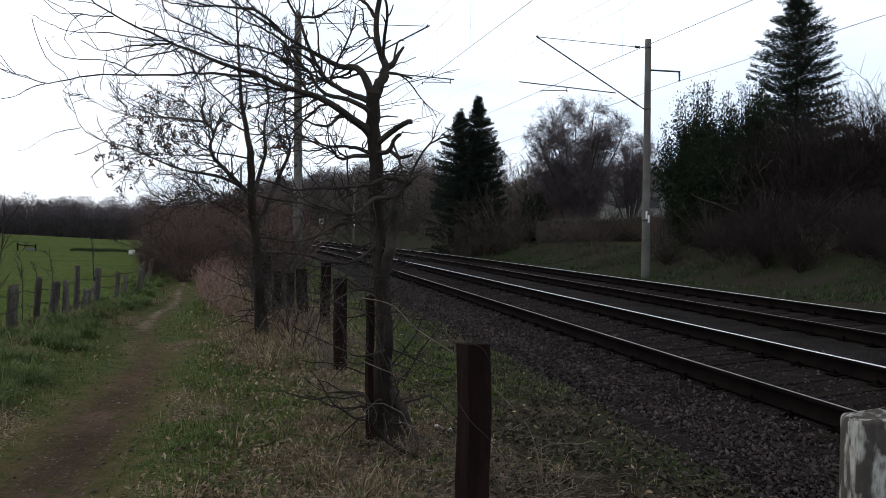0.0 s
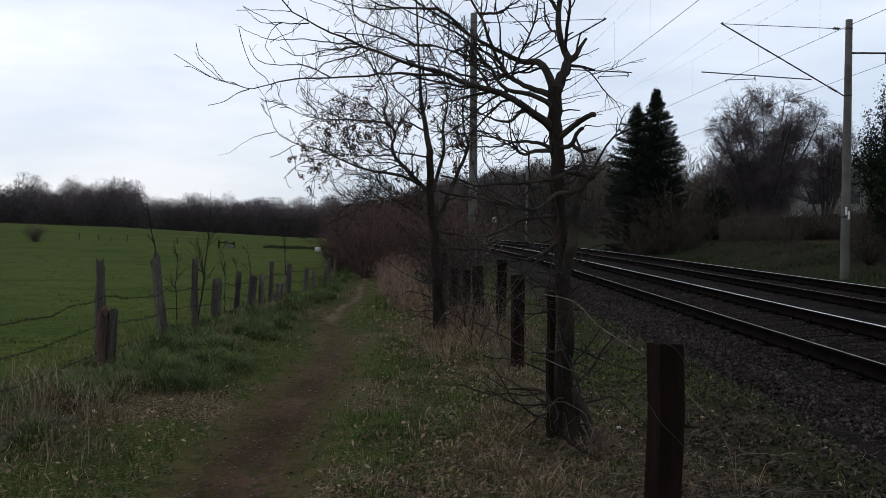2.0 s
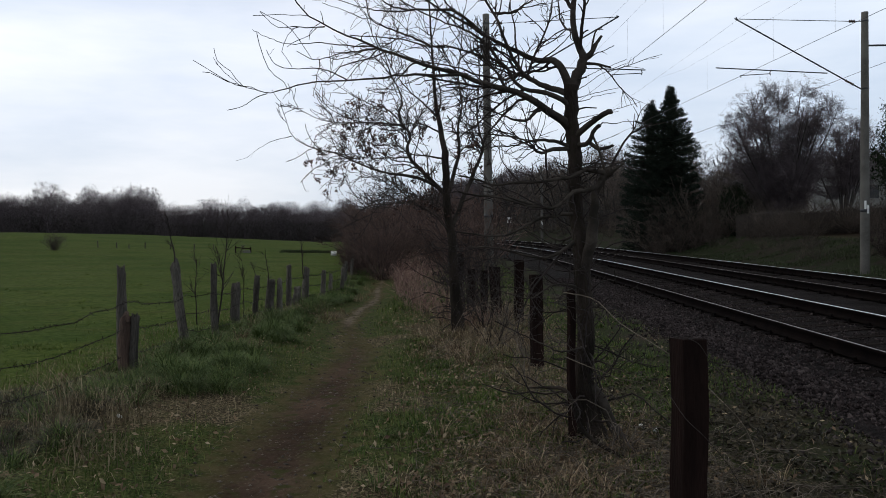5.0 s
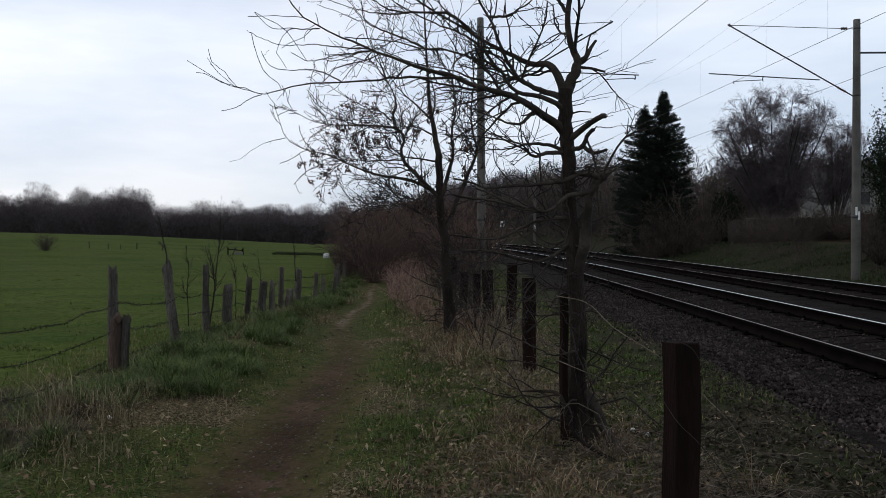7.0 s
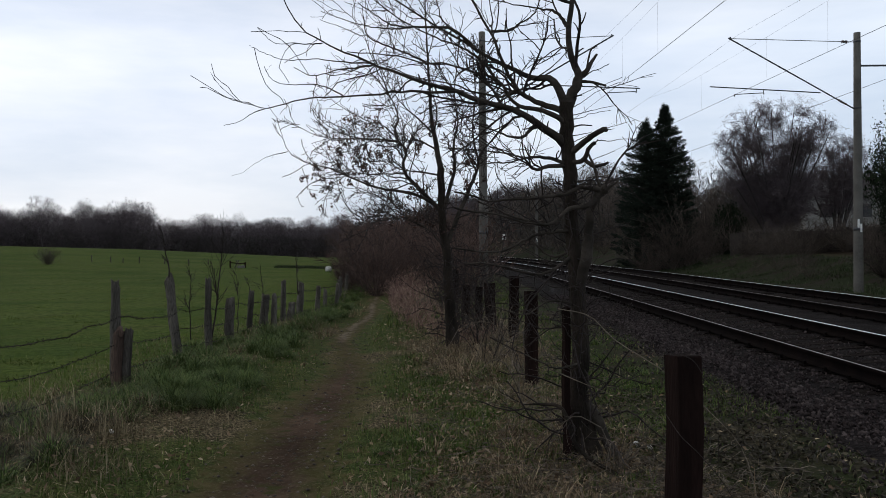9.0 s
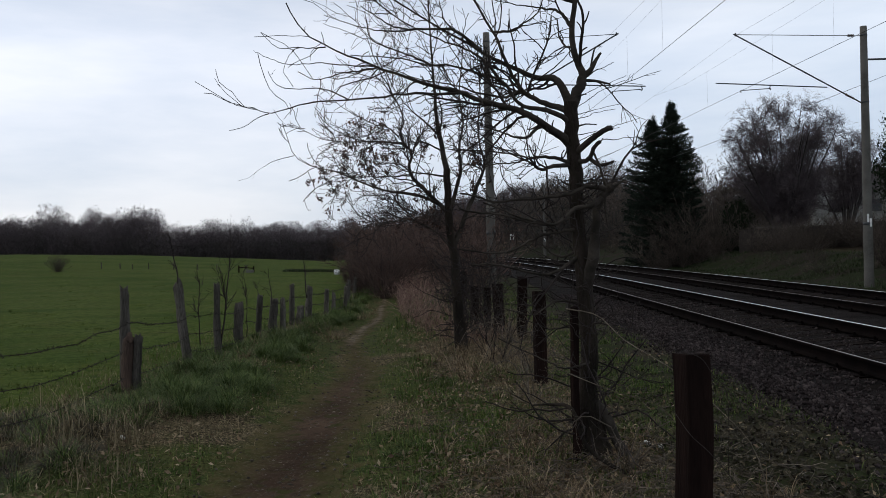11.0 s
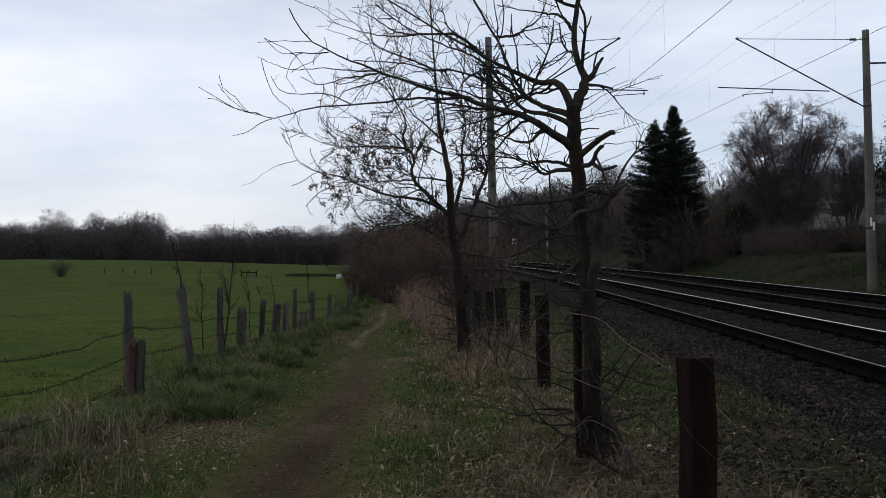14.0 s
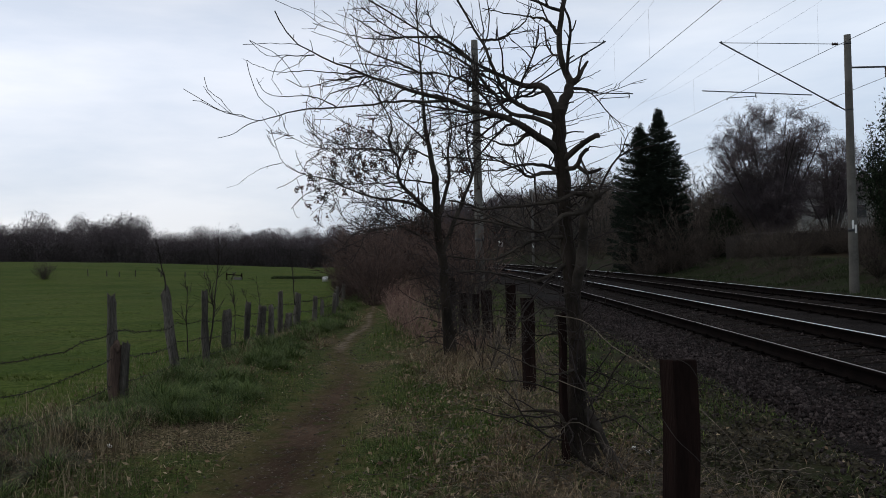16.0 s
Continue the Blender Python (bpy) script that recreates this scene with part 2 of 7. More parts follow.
M_CONCRETE = mat("weathered_concrete", (0.070, 0.066, 0.060), (0.135, 0.128, 0.116), 1.2, 26, 0.9, 0.35, 0.006, c3=(0.15, 0.145, 0.13), amount=0.5)
M_STEEL = mat("dark_galvanised_steel", (0.060, 0.062, 0.068), (0.105, 0.108, 0.115), 3, 30, 0.6, 0.1, 0.003, metal=0.5)
M_INSUL = mat("brown_glazed_insulator", (0.050, 0.028, 0.020), (0.075, 0.042, 0.030), 3, 30, 0.25, 0.0, spec=0.5)
M_CABLE = mat("dark_copper_cable", (0.050, 0.052, 0.056), (0.080, 0.082, 0.088), 3, 30, 0.6, 0.0, metal=0.4)
M_WHITE = mat("white_enamel", (0.74, 0.74, 0.72), (0.80, 0.80, 0.78), 3, 30, 0.5, 0.0)

# ---------------------------------------------------------------- mesh building


def np_mesh(name, v, faces, smooth=False):
    """A mesh from an array of points and one array of triangles or of quads, or a list of such arrays."""
    me = bpy.data.meshes.new(name)
    faces = [f for f in (faces if isinstance(faces, list) else [faces]) if len(f)]
    me.vertices.add(len(v))
    me.vertices.foreach_set("co", np.ascontiguousarray(v, np.float32).ravel())
    loops = np.concatenate([f.ravel() for f in faces]).astype(np.int32)
    sizes = np.concatenate([np.full(len(f), f.shape[1]) for f in faces])
    me.loops.add(len(loops))
    me.loops.foreach_set("vertex_index", loops)
    me.polygons.add(len(sizes))
    me.polygons.foreach_set("loop_start", np.r_[0, np.cumsum(sizes)[:-1]].astype(np.int32))
    me.update(calc_edges=True)
    if smooth:
        me.shade_smooth()
    return me


def bm_mesh(name, bm, smooth=False):
    me = bpy.data.meshes.new(name)
    bmesh.ops.recalc_face_normals(bm, faces=bm.faces)
    bm.to_mesh(me)
    bm.free()
    if smooth:
        me.shade_smooth()
    return me


def thing(name, label, category, m=None, group="", kind=""):
    ob = new(name)
    ob.empty_display_size = 0.2
    ob.matrix_basis = m or Matrix()
    return tagged(ob, label, category, group, kind)


def part(name, me, material, parent, label="", m=None):
    ob = new(name, me)
    if material and not me.materials:
        me.materials.append(material)
    ob.parent = parent
    if m:
        ob.matrix_basis = m
    return tagged(ob, label)


def single(name, me, material, label, category, kind="", group=""):
    ob = new(name, me)
    if not me.materials:
        me.materials.append(material)
    return tagged(ob, label, category, group, kind)


def unit(a):
    return a / np.maximum(np.linalg.norm(a, axis=-1, keepdims=True), 1e-9)


def tubes(p, r, sides):
    """Points and quads of many tubes: p (n, k, 3) the lines, r (n, k) the radii."""
    n, k, _ = p.shape
    t = unit(np.gradient(p, axis=1))
    along = unit(p[:, -1] - p[:, 0])
    ref = np.where(np.abs(along[:, 2:3]) > 0.8, np.array([[1.0, 0, 0]]), np.array([[0, 0, 1.0]]))[:, None]
    a = unit(np.cross(t, np.broadcast_to(ref, t.shape)))
    b = np.cross(t, a)
    w = np.arange(sides) * 2 * np.pi / sides
    ring = np.cos(w)[:, None] * a[:, :, None] + np.sin(w)[:, None] * b[:, :, None]
    v = p[:, :, None] + r[:, :, None, None] * ring
    i = np.arange(n * k * sides).reshape(n, k, sides)
    j = np.roll(i, -1, axis=2)
    q = np.stack([i[:, :-1], j[:, :-1], j[:, 1:], i[:, 1:]], -1).reshape(-1, 4)
    return v.reshape(-1, 3), q


def ribbons(rg, p, w):
    """Fine twigs as tapering strips that end in a point: p (n, k, 3) the lines, w (n,) the widths at the foot."""
    n, k, _ = p.shape
    s = unit(np.cross(p[:, -1] - p[:, 0], rg.normal(size=(n, 3)))) * (w / 2)[:, None]
    wide = np.linspace(1.0, 0.55, k - 1)[None, :, None] * s[:, None]
    v = np.concatenate([p[:, :-1] - wide, p[:, :-1] + wide, p[:, -1:]], 1)
    i = np.arange(n)[:, None] * (2 * k - 1)
    f = [i + np.array([[k - 2, 2 * k - 3, 2 * k - 2]])]
    for j in range(k - 2):
        f.append(i + np.array([[j, j + k - 1, j + k, j + 1]]))
    return v.reshape(-1, 3), f


def merge(bits):
    """Joins pairs of points and faces."""
    vs, fs, at = [], [], 0
    for v, f in bits:
        for g in (f if isinstance(f, list) else [f]):
            fs.append(g + at)
        vs.append(v)
        at += len(v)
    return np.concatenate(vs), fs


def spline(points, k):
    """k points along a smooth line through the given ones."""
    p = np.array(points, float)
    q = np.vstack([2 * p[0] - p[1], p, 2 * p[-1] - p[-2]])
    u = np.linspace(0, len(p) - 1 - 1e-9, k)
    i = u.astype(int)
    f = (u - i)[:, None]
    a, b, c, d = q[i], q[i + 1], q[i + 2], q[i + 3]
    return 0.5 * (2 * b + (c - a) * f + (2 * a - 5 * b + 4 * c - d) * f ** 2 + (3 * b - a - 3 * c + d) * f ** 3)


def sprout(rg, p, r, count, lo, hi, length, angle, up, k, wob=0.12, thin=0.6, tip=0.3, cap=1.0, weight=None):
    """count new shoots on the given lines. length: metres (low, high); angle: degrees (low, high) off the parent."""
    n, kk, _ = p.shape
    size = np.linalg.norm(np.diff(p, axis=1), axis=2).sum(1)
    size = size if weight is None else size * weight
    i = rg.choice(n, count, p=size / size.sum())
    u = rg.uniform(lo, hi, count) * (kk - 1)
    a = np.minimum(u.astype(int), kk - 2)
    f = (u - a)[:, None]
    start = p[i, a] * (1 - f) + p[i, a + 1] * f
    base = (r[i, a] * (1 - f[:, 0]) + r[i, a + 1] * f[:, 0]) * thin
    t = unit(p[i, a + 1] - p[i, a])
    side = unit(np.cross(t, rg.normal(size=(count, 3))))
    g = np.radians(rg.uniform(*angle, count))[:, None]
    d = unit(np.cos(g) * t + np.sin(g) * side + np.array([0, 0, up]))
    long = rg.uniform(*length, count) * (1.15 - 0.5 * u / (kk - 1))
    step = (long / (k - 1))[:, None]
    out = [start]
    for _ in range(k - 1):
        d = unit(d + wob * rg.normal(size=(count, 3)) + np.array([0, 0, up * 0.25]))
        out.append(out[-1] + d * step)
    q = np.stack(out, 1)
    base = np.minimum(base, cap)
    return q, base[:, None] * np.linspace(1, tip, k)[None]


def blades(rg, x, y, z, height, width, lean, bend=0.5):
    """Grass: bent strips of three points a side, ending in a point."""
    n = len(x)
    h = rg.uniform(*height, n)
    w = rg.uniform(*width, n)
    a = rg.uniform(0, 2 * np.pi, n)
    l = np.abs(rg.normal(0, lean, n))
    d = np.stack([np.cos(a), np.sin(a), 0 * a], -1)
    s = np.stack([-np.sin(a), np.cos(a), 0 * a], -1) * (w / 2)[:, None]
    upv = np.array([0, 0, 1.0])
    p0 = np.stack([x, y, z], -1)
    p1 = p0 + (h * 0.5)[:, None] * (upv * np.cos(l)[:, None] + d * np.sin(l)[:, None])
    l2 = l + bend * rg.uniform(0.3, 1.6, n)
    p2 = p1 + (h * 0.5)[:, None] * (upv * np.cos(l2)[:, None] + d * np.sin(l2)[:, None])
    v = np.stack([p0 - s, p0 + s, p1 + s * 0.8, p1 - s * 0.8, p2], 1).reshape(-1, 3)
    i = np.arange(n)[:, None] * 5
    return v, [i + np.array([[0, 1, 2, 3]]), i + np.array([[3, 2, 4]])]


def tussock(rg, x, y, radius, n, height, width):
    """Rounded tufts: blades from each centre that lean and droop outwards, the more the further out they stand."""
    i = np.repeat(np.arange(len(x)), n)
    m = len(i)
    u = np.sqrt(rg.uniform(0, 1, m))
    a = rg.uniform(0, 2 * np.pi, m)
    big = rg.uniform(0.6, 1.25, len(x))[i]
    bx_, by_ = x[i] + np.cos(a) * u * radius * 0.55 * big, y[i] + np.sin(a) * u * radius * 0.55 * big
    a = a + rg.normal(0, 0.6, m)
    h = rg.uniform(*height, m) * big
    w = rg.uniform(*width, m)
    l = 0.10 + 0.75 * u * rg.uniform(0.5, 1.3, m)
    d = np.stack([np.cos(a), np.sin(a), 0 * a], -1)
    s = np.stack([-np.sin(a), np.cos(a), 0 * a], -1) * (w / 2)[:, None]
    upv = np.array([0, 0, 1.0])
    p = [np.stack([bx_, by_, ground_z(bx_, by_) - 0.01], -1)]
    for k in range(3):
        p.append(p[-1] + (h / 3)[:, None] * (upv * np.cos(l)[:, None] + d * np.sin(l)[:, None]))
        l = l + rg.uniform(0.2, 1.0, m)
    v = np.stack([p[0] - s, p[0] + s, p[1] + s * 0.9, p[1] - s * 0.9, p[2] + s * 0.65, p[2] - s * 0.65, p[3]], 1).reshape(-1, 3)
    j = np.arange(m)[:, None] * 7
    return v, [j + np.array([[0, 1, 2, 3]]), j + np.array([[3, 2, 4, 5]]), j + np.array([[5, 4, 6]])]


def flakes(rg, pos, size, flat=0.4):
    """Leaves: folded diamonds of two triangles a side."""
    n = len(pos)
    s = rg.uniform(*size, n)[:, None]
    nrm = unit(np.array([0, 0, 1.0]) + rg.normal(0, flat, (n, 3)))
    a = unit(np.cross(nrm, rg.normal(size=(n, 3))))
    b = np.cross(nrm, a)
    up = nrm * s * rg.uniform(0.05, 0.3, n)[:, None]
    b = b * rg.uniform(0.5, 1.15, n)[:, None]
    v = np.stack([pos - a * s, pos - b * s * 0.5 + up, pos + a * s, pos + b * s * 0.5 + up, pos - a * s * 0.3, pos + a * s * 0.3], 1).reshape(-1, 3)
    i = np.arange(n)[:, None] * 6
    return v, [i + np.array([[0, 1, 5, 4]]), i + np.array([[1, 2, 5, 5]])[:, :3], i + np.array([[0, 4, 3]]), i + np.array([[4, 5, 2, 3]])]


def box(bm, x0, x1, y0, y1, z0, z1, bevel=0.0):
    ret = bmesh.ops.create_cube(bm, size=1.0, matrix=Matrix.LocRotScale(((x0 + x1) / 2, (y0 + y1) / 2, (z0 + z1) / 2), None, (x1 - x0, y1 - y0, z1 - z0)))
    if bevel:
        edges = {e for v in ret["verts"] for e in v.link_edges}
        bmesh.ops.bevel(bm, geom=list(edges), offset=bevel, segments=2, affect="EDGES", profile=0.6)


def rod(points, radius, sides=8, k=None, ends=True):
    """One bar along the given points, closed at its ends."""
    p = np.array(points, float) if k is None else spline(points, k)
    r = np.full(len(p), radius) if np.isscalar(radius) else np.interp(np.linspace(0, 1, len(p)), np.linspace(0, 1, len(radius)), radius)
    if ends:
        p, r = np.vstack([p[:1], p, p[-1:]]), np.r_[1e-4, r, 1e-4]
        p[0] -= unit(p[2] - p[1]) * 1e-4
        p[-1] += unit(p[-2] - p[-3]) * 1e-4
    return tubes(p[None], r[None], sides)


# ---------------------------------------------------------------- lie of the land
def curve_x(y):
    """How far the railway has swung off its straight, to the left."""
    y = np.asarray(y, float)
    d = np.clip(y - 28, 0, 220)
    return -d ** 2 / 1040 - np.clip(y - 248, 0, None) * 0.42


def path_x(y):
    """The middle of the footpath, with a slow bend to the left and back."""
    y = np.asarray(y, float)
    bend = -0.6 * smooth(10, 14.5, y) + 0.13 * np.exp(-((y - 18.6) / 1.6) ** 2) - 0.45 * smooth(17, 30, y)
    return -1.25 + bend - 0.036 * np.clip(y - 30, 0, None) - 0.0006 * np.clip(y - 28, 0, None) ** 2


def smooth(a, b, x):
    t = np.clip((np.asarray(x, float) - a) / (b - a), 0, 1)
    return t * t * (3 - 2 * t)


def bumps(x, y, s):
    """Soft unevenness from a few waves."""
    return (np.sin(x * 1.7 * s + 1.3 * np.sin(y * 0.9 * s)) + np.sin(y * 2.1 * s + 1.1 * np.sin(x * 1.3 * s + 2)) + np.sin((x + y) * 3.1 * s + 0.7)) / 3


def fence_x(y):
    """The line of the pasture fence."""
    return np.interp(y, [-40, 5, 9, 12, 15, 17, 20, 25, 40, 70], [-5.2, -4.0, -3.75, -3.7, -3.3, -3.12, -2.75, -3.2, -4.2, -7.5])


def ground_z(x, y):
    x, y = np.asarray(x, float), np.asarray(y, float)
    xs = x - curve_x(y)
    z = 0.025 * bumps(x, y, 1.0) + 0.012 * bumps(x, y, 3.7)
    # verge between fence and path, slightly raised, and the trodden hollow
    off = x - path_x(y)
    z += 0.07 * np.exp(-((off + 1.25) / 0.5) ** 2) * smooth(60, 30, y) - 0.05 * np.exp(-(off / 0.5) ** 2)
    # hummocks in the rough corner below the fence
    z += 0.13 * np.clip(bumps(x + 1.7, y, 2.3), 0, 1) * smooth(-1.15, -1.6, off) * smooth(-0.2, 0.3, x - fence_x(y)) * smooth(30, 14, y)
    # pasture: level at first, then a low rise with a crest, then down to the wood
    r, bearing = np.hypot(x, y), np.degrees(np.arctan2(x, np.maximum(y, 1e-3)))
    crest = np.interp(bearing, [-60, -29, -22, -15.3, -9.9, -5], [2.3, 1.95, 1.55, 0.9, 0.3, 0.1])
    hill = crest * smooth(38, 96, r) - (crest + 2.5) * smooth(100, 165, r)
    z += np.where((x < fence_x(y)) & (y > 0), hill, 0) * smooth(0, 4, fence_x(y) - x)
    # wooded rise behind the far side of the pasture
    z += 7.5 * smooth(174, 218, r) * (1 - smooth(-17, -9, bearing)) * (y > 0)
    # railway: the formation, then the bank on its far side
    bed = smooth(2.95, 3.75, xs) * (1 - smooth(12.2, 13.0, xs))
    z = z * (1 - bed) - 0.2 * bed
    z += 2.2 * smooth(66, 100, y) * smooth(14, 26, xs)
    z += 0.95 * smooth(13.2, 16.8, xs) + 0.9 * smooth(17, 32, xs) + 2.0 * smooth(35, 90, xs)
    # wooded slope ahead where the line swings away
    z += 2.0 * smooth(190, 300, y) * smooth(-60, 10, x)
    return z

# ---------------------------------------------------------------- ground, path, ballast


def ground_material():
    m = bpy.data.materials.new("rough_ground")
    m.use_nodes = True
    n, l = m.node_tree.nodes, m.node_tree.links
    bsdf = n["Principled BSDF"]
    zone = n.new("ShaderNodeVertexColor")
    zone.layer_name = "zone"
    sep = n.new("ShaderNodeSeparateColor")
    l.new(zone.outputs["Color"], sep.inputs["Color"])
    co = n.new("ShaderNodeTexCoord")

    def noise_of(s, d=5):
        t = n.new("ShaderNodeTexNoise")
        t.inputs["Scale"].default_value, t.inputs["Detail"].default_value = s, d
        l.new(co.outputs["Object"], t.inputs["Vector"])
        return t.outputs["Fac"]

    def blend(fac, a, b):
        x = n.new("ShaderNodeMix")
        x.data_type = "RGBA"
        l.new(fac, x.inputs["Factor"])
        for socket, v in (("A", a), ("B", b)):
            if isinstance(v, tuple):
                x.inputs[socket].default_value = (*v, 1)
            else:
                l.new(v, x.inputs[socket])
        return x.outputs["Result"]

    def band(fac, a, b):
        x = n.new("ShaderNodeMapRange")
        x.inputs["From Min"].default_value, x.inputs["From Max"].default_value = a, b
        l.new(fac, x.inputs["Value"])
        return x.outputs["Result"]

    wide, mid, fine = noise_of(0.12), noise_of(1.1), noise_of(14)
    long = n.new("ShaderNodeMapping")
    long.inputs["Scale"].default_value = (0.55, 1.0, 1.0)
    l.new(co.outputs["Object"], long.inputs["Vector"])
    streak, clod = noise_of(0.35), noise_of(2.6, 3)
    for socket in (streak, clod):
        l.new(long.outputs["Vector"], socket.node.inputs["Vector"])
    small, matted = noise_of(5.5), noise_of(42, 6)
    worn = n.new("ShaderNodeVertexColor")
    worn.layer_name = "trodden"
    worn_r = n.new("ShaderNodeSeparateColor")
    l.new(worn.outputs["Color"], worn_r.inputs["Color"])
    # dead litter, with living grass in patches
    verge = blend(band(mid, 0.42, 0.60), (0.060, 0.049, 0.030), (0.092, 0.080, 0.044))
    verge = blend(band(fine, 0.52, 0.68), verge, (0.048, 0.036, 0.024))
    verge = blend(band(matted, 0.50, 0.66), verge, (0.24, 0.19, 0.12))
    green = blend(band(small, 0.42, 0.62), (0.040, 0.060, 0.018), (0.074, 0.082, 0.028))
    green = blend(band(matted, 0.52, 0.70), green, (0.13, 0.125, 0.055))
    lush = n.new("ShaderNodeMath")
    lush.operation = "MULTIPLY_ADD"
    l.new(small, lush.inputs[0])
    lush.inputs[1].default_value = 1.1
    l.new(worn_r.outputs["Green"], lush.inputs[2])
    verge = blend(band(lush.outputs["Value"], 0.62, 1.05), verge, green)
    verge = blend(band(matted, 0.46, 0.34), verge, (0.026, 0.022, 0.013))
    field = blend(band(wide, 0.35, 0.65), (0.058, 0.090, 0.017), (0.080, 0.110, 0.021))
    field = blend(band(streak, 0.48, 0.62), field, (0.085, 0.110, 0.025))
    field = blend(band(streak, 0.47, 0.34), field, (0.044, 0.076, 0.013))
    field = blend(band(mid, 0.5, 0.72), field, (0.074, 0.088, 0.020))
    field = blend(band(fine, 0.5, 0.75), field, (0.026, 0.046, 0.007))
    field = blend(band(small, 0.48, 0.68), field, (0.030, 0.054, 0.008))
    field = blend(band(clod, 0.66, 0.73), field, (0.040, 0.044, 0.016))
    bank = blend(band(mid, 0.45, 0.6), (0.023, 0.029, 0.015), (0.033, 0.028, 0.023))
    wood = blend(band(mid, 0.4, 0.6), (0.022, 0.017, 0.013), (0.034, 0.026, 0.019))
    colour = blend(sep.outputs["Red"], verge, field)
    colour = blend(sep.outputs["Green"], colour, bank)
    # bare earth where feet have worn the grass away, with a ragged edge
    total = worn_r.outputs["Red"]
    for source, much in ((mid, 0.35), (small, 0.7), (fine, 0.5)):
        add = n.new("ShaderNodeMath")
        add.operation = "MULTIPLY_ADD"
        l.new(source, add.inputs[0])
        add.inputs[1].default_value = much
        l.new(total, add.inputs[2])
        total = add.outputs["Value"]
    earth = blend(band(mid, 0.40, 0.66), (0.043, 0.028, 0.0195), (0.097, 0.064, 0.046))
    earth = blend(band(fine, 0.54, 0.76), earth, (0.036, 0.027, 0.018))
    earth = blend(band(matted, 0.58, 0.72), earth, (0.115, 0.090, 0.066))
    earth = blend(band(small, 0.56, 0.66), earth, (0.046, 0.048, 0.018))
    # further along, the sky's sheen on the bare earth is put into its colour
    pale_sheen = blend(band(small, 0.40, 0.62), (0.095, 0.076, 0.053), (0.165, 0.136, 0.100))
    earth = blend(worn_r.outputs["Blue"], earth, pale_sheen)
    moss = blend(band(small, 0.42, 0.60), (0.056, 0.052, 0.021), (0.085, 0.072, 0.033))
    moss = blend(band(matted, 0.54, 0.70), moss, (0.105, 0.092, 0.056))
    colour = blend(band(total, 1.02, 1.26), colour, moss)
    colour = blend(band(total, 1.30, 1.62), colour, earth)
    colour = blend(sep.outputs["Blue"], colour, wood)
    l.new(colour, bsdf.inputs["Base Color"])
    bsdf.inputs["Roughness"].default_value = 0.95
    bsdf.inputs["Specular IOR Level"].default_value = 0.03
    b = n.new("ShaderNodeBump")
    b.inputs["Strength"].default_value, b.inputs["Distance"].default_value = 0.8, 0.06
    l.new(fine, b.inputs["Height"])
    l.new(b.outputs["Normal"], bsdf.inputs["Normal"])
    return m


def spaced(lo, hi, near, grow):
    """Coordinates from lo to hi whose gaps widen away from zero."""
    out, v, g = [0.0], 0.0, near
    while v < hi:
        v += g
        out.append(v)
        g *= grow if v > 14 else 1.0
    v, g = 0.0, near
    while v > lo:
        v -= g
        out.insert(0, v)
        g *= grow if v < -14 else 1.0
    return np.array(out)


gx, gy = spaced(-1400, 1400, 0.25, 1.085), spaced(-300, 1800, 0.25, 1.085)
X, Y = np.meshgrid(gx, gy, indexing="ij")
Z = ground_z(X, Y)
idx = np.arange(X.size).reshape(X.shape)
quads = np.stack([idx[:-1, :-1], idx[1:, :-1], idx[1:, 1:], idx[:-1, 1:]], -1).reshape(-1, 4)
me = np_mesh("ground", np.stack([X, Y, Z], -1).reshape(-1, 3), quads, True)
xs = X - curve_x(Y)
in_field = smooth(-0.1, 0.5, fence_x(Y) - X) * (1 - smooth(120, 150, np.hypot(X, Y)))
in_bank = smooth(12.4, 13.2, xs) * (1 - smooth(17, 20, xs)) + 0.8 * smooth(1.3, 2.3, xs + 0.25 * bumps(X, Y, 1.6)) * (1 - smooth(12.6, 13.2, xs))
in_wood = np.maximum(smooth(17, 20, xs), smooth(120, 150, np.hypot(X, Y)))
zone = me.color_attributes.new("zone", "FLOAT_COLOR", "POINT")
zone.data.foreach_set("color", np.stack([in_field, in_bank, in_wood, np.ones_like(X)], -1).astype(np.float32).ravel())


def trodden(x, y):
    """How worn the ground is: 1 in the middle of the path, a half at its edge."""
    wide = np.interp(y, [-12, 5, 8, 10, 12, 14, 24, 75], [0.44, 0.40, 0.36, 0.27, 0.22, 0.15, 0.12, 0.12])
    return np.clip(1.0 - 0.5 * np.abs(x - path_x(y)) / wide, 0, 1) * np.interp(y, [8, 10.5, 12, 14, 22, 30], [1.0, 0.80, 0.55, 0.95, 0.9, 0.7])


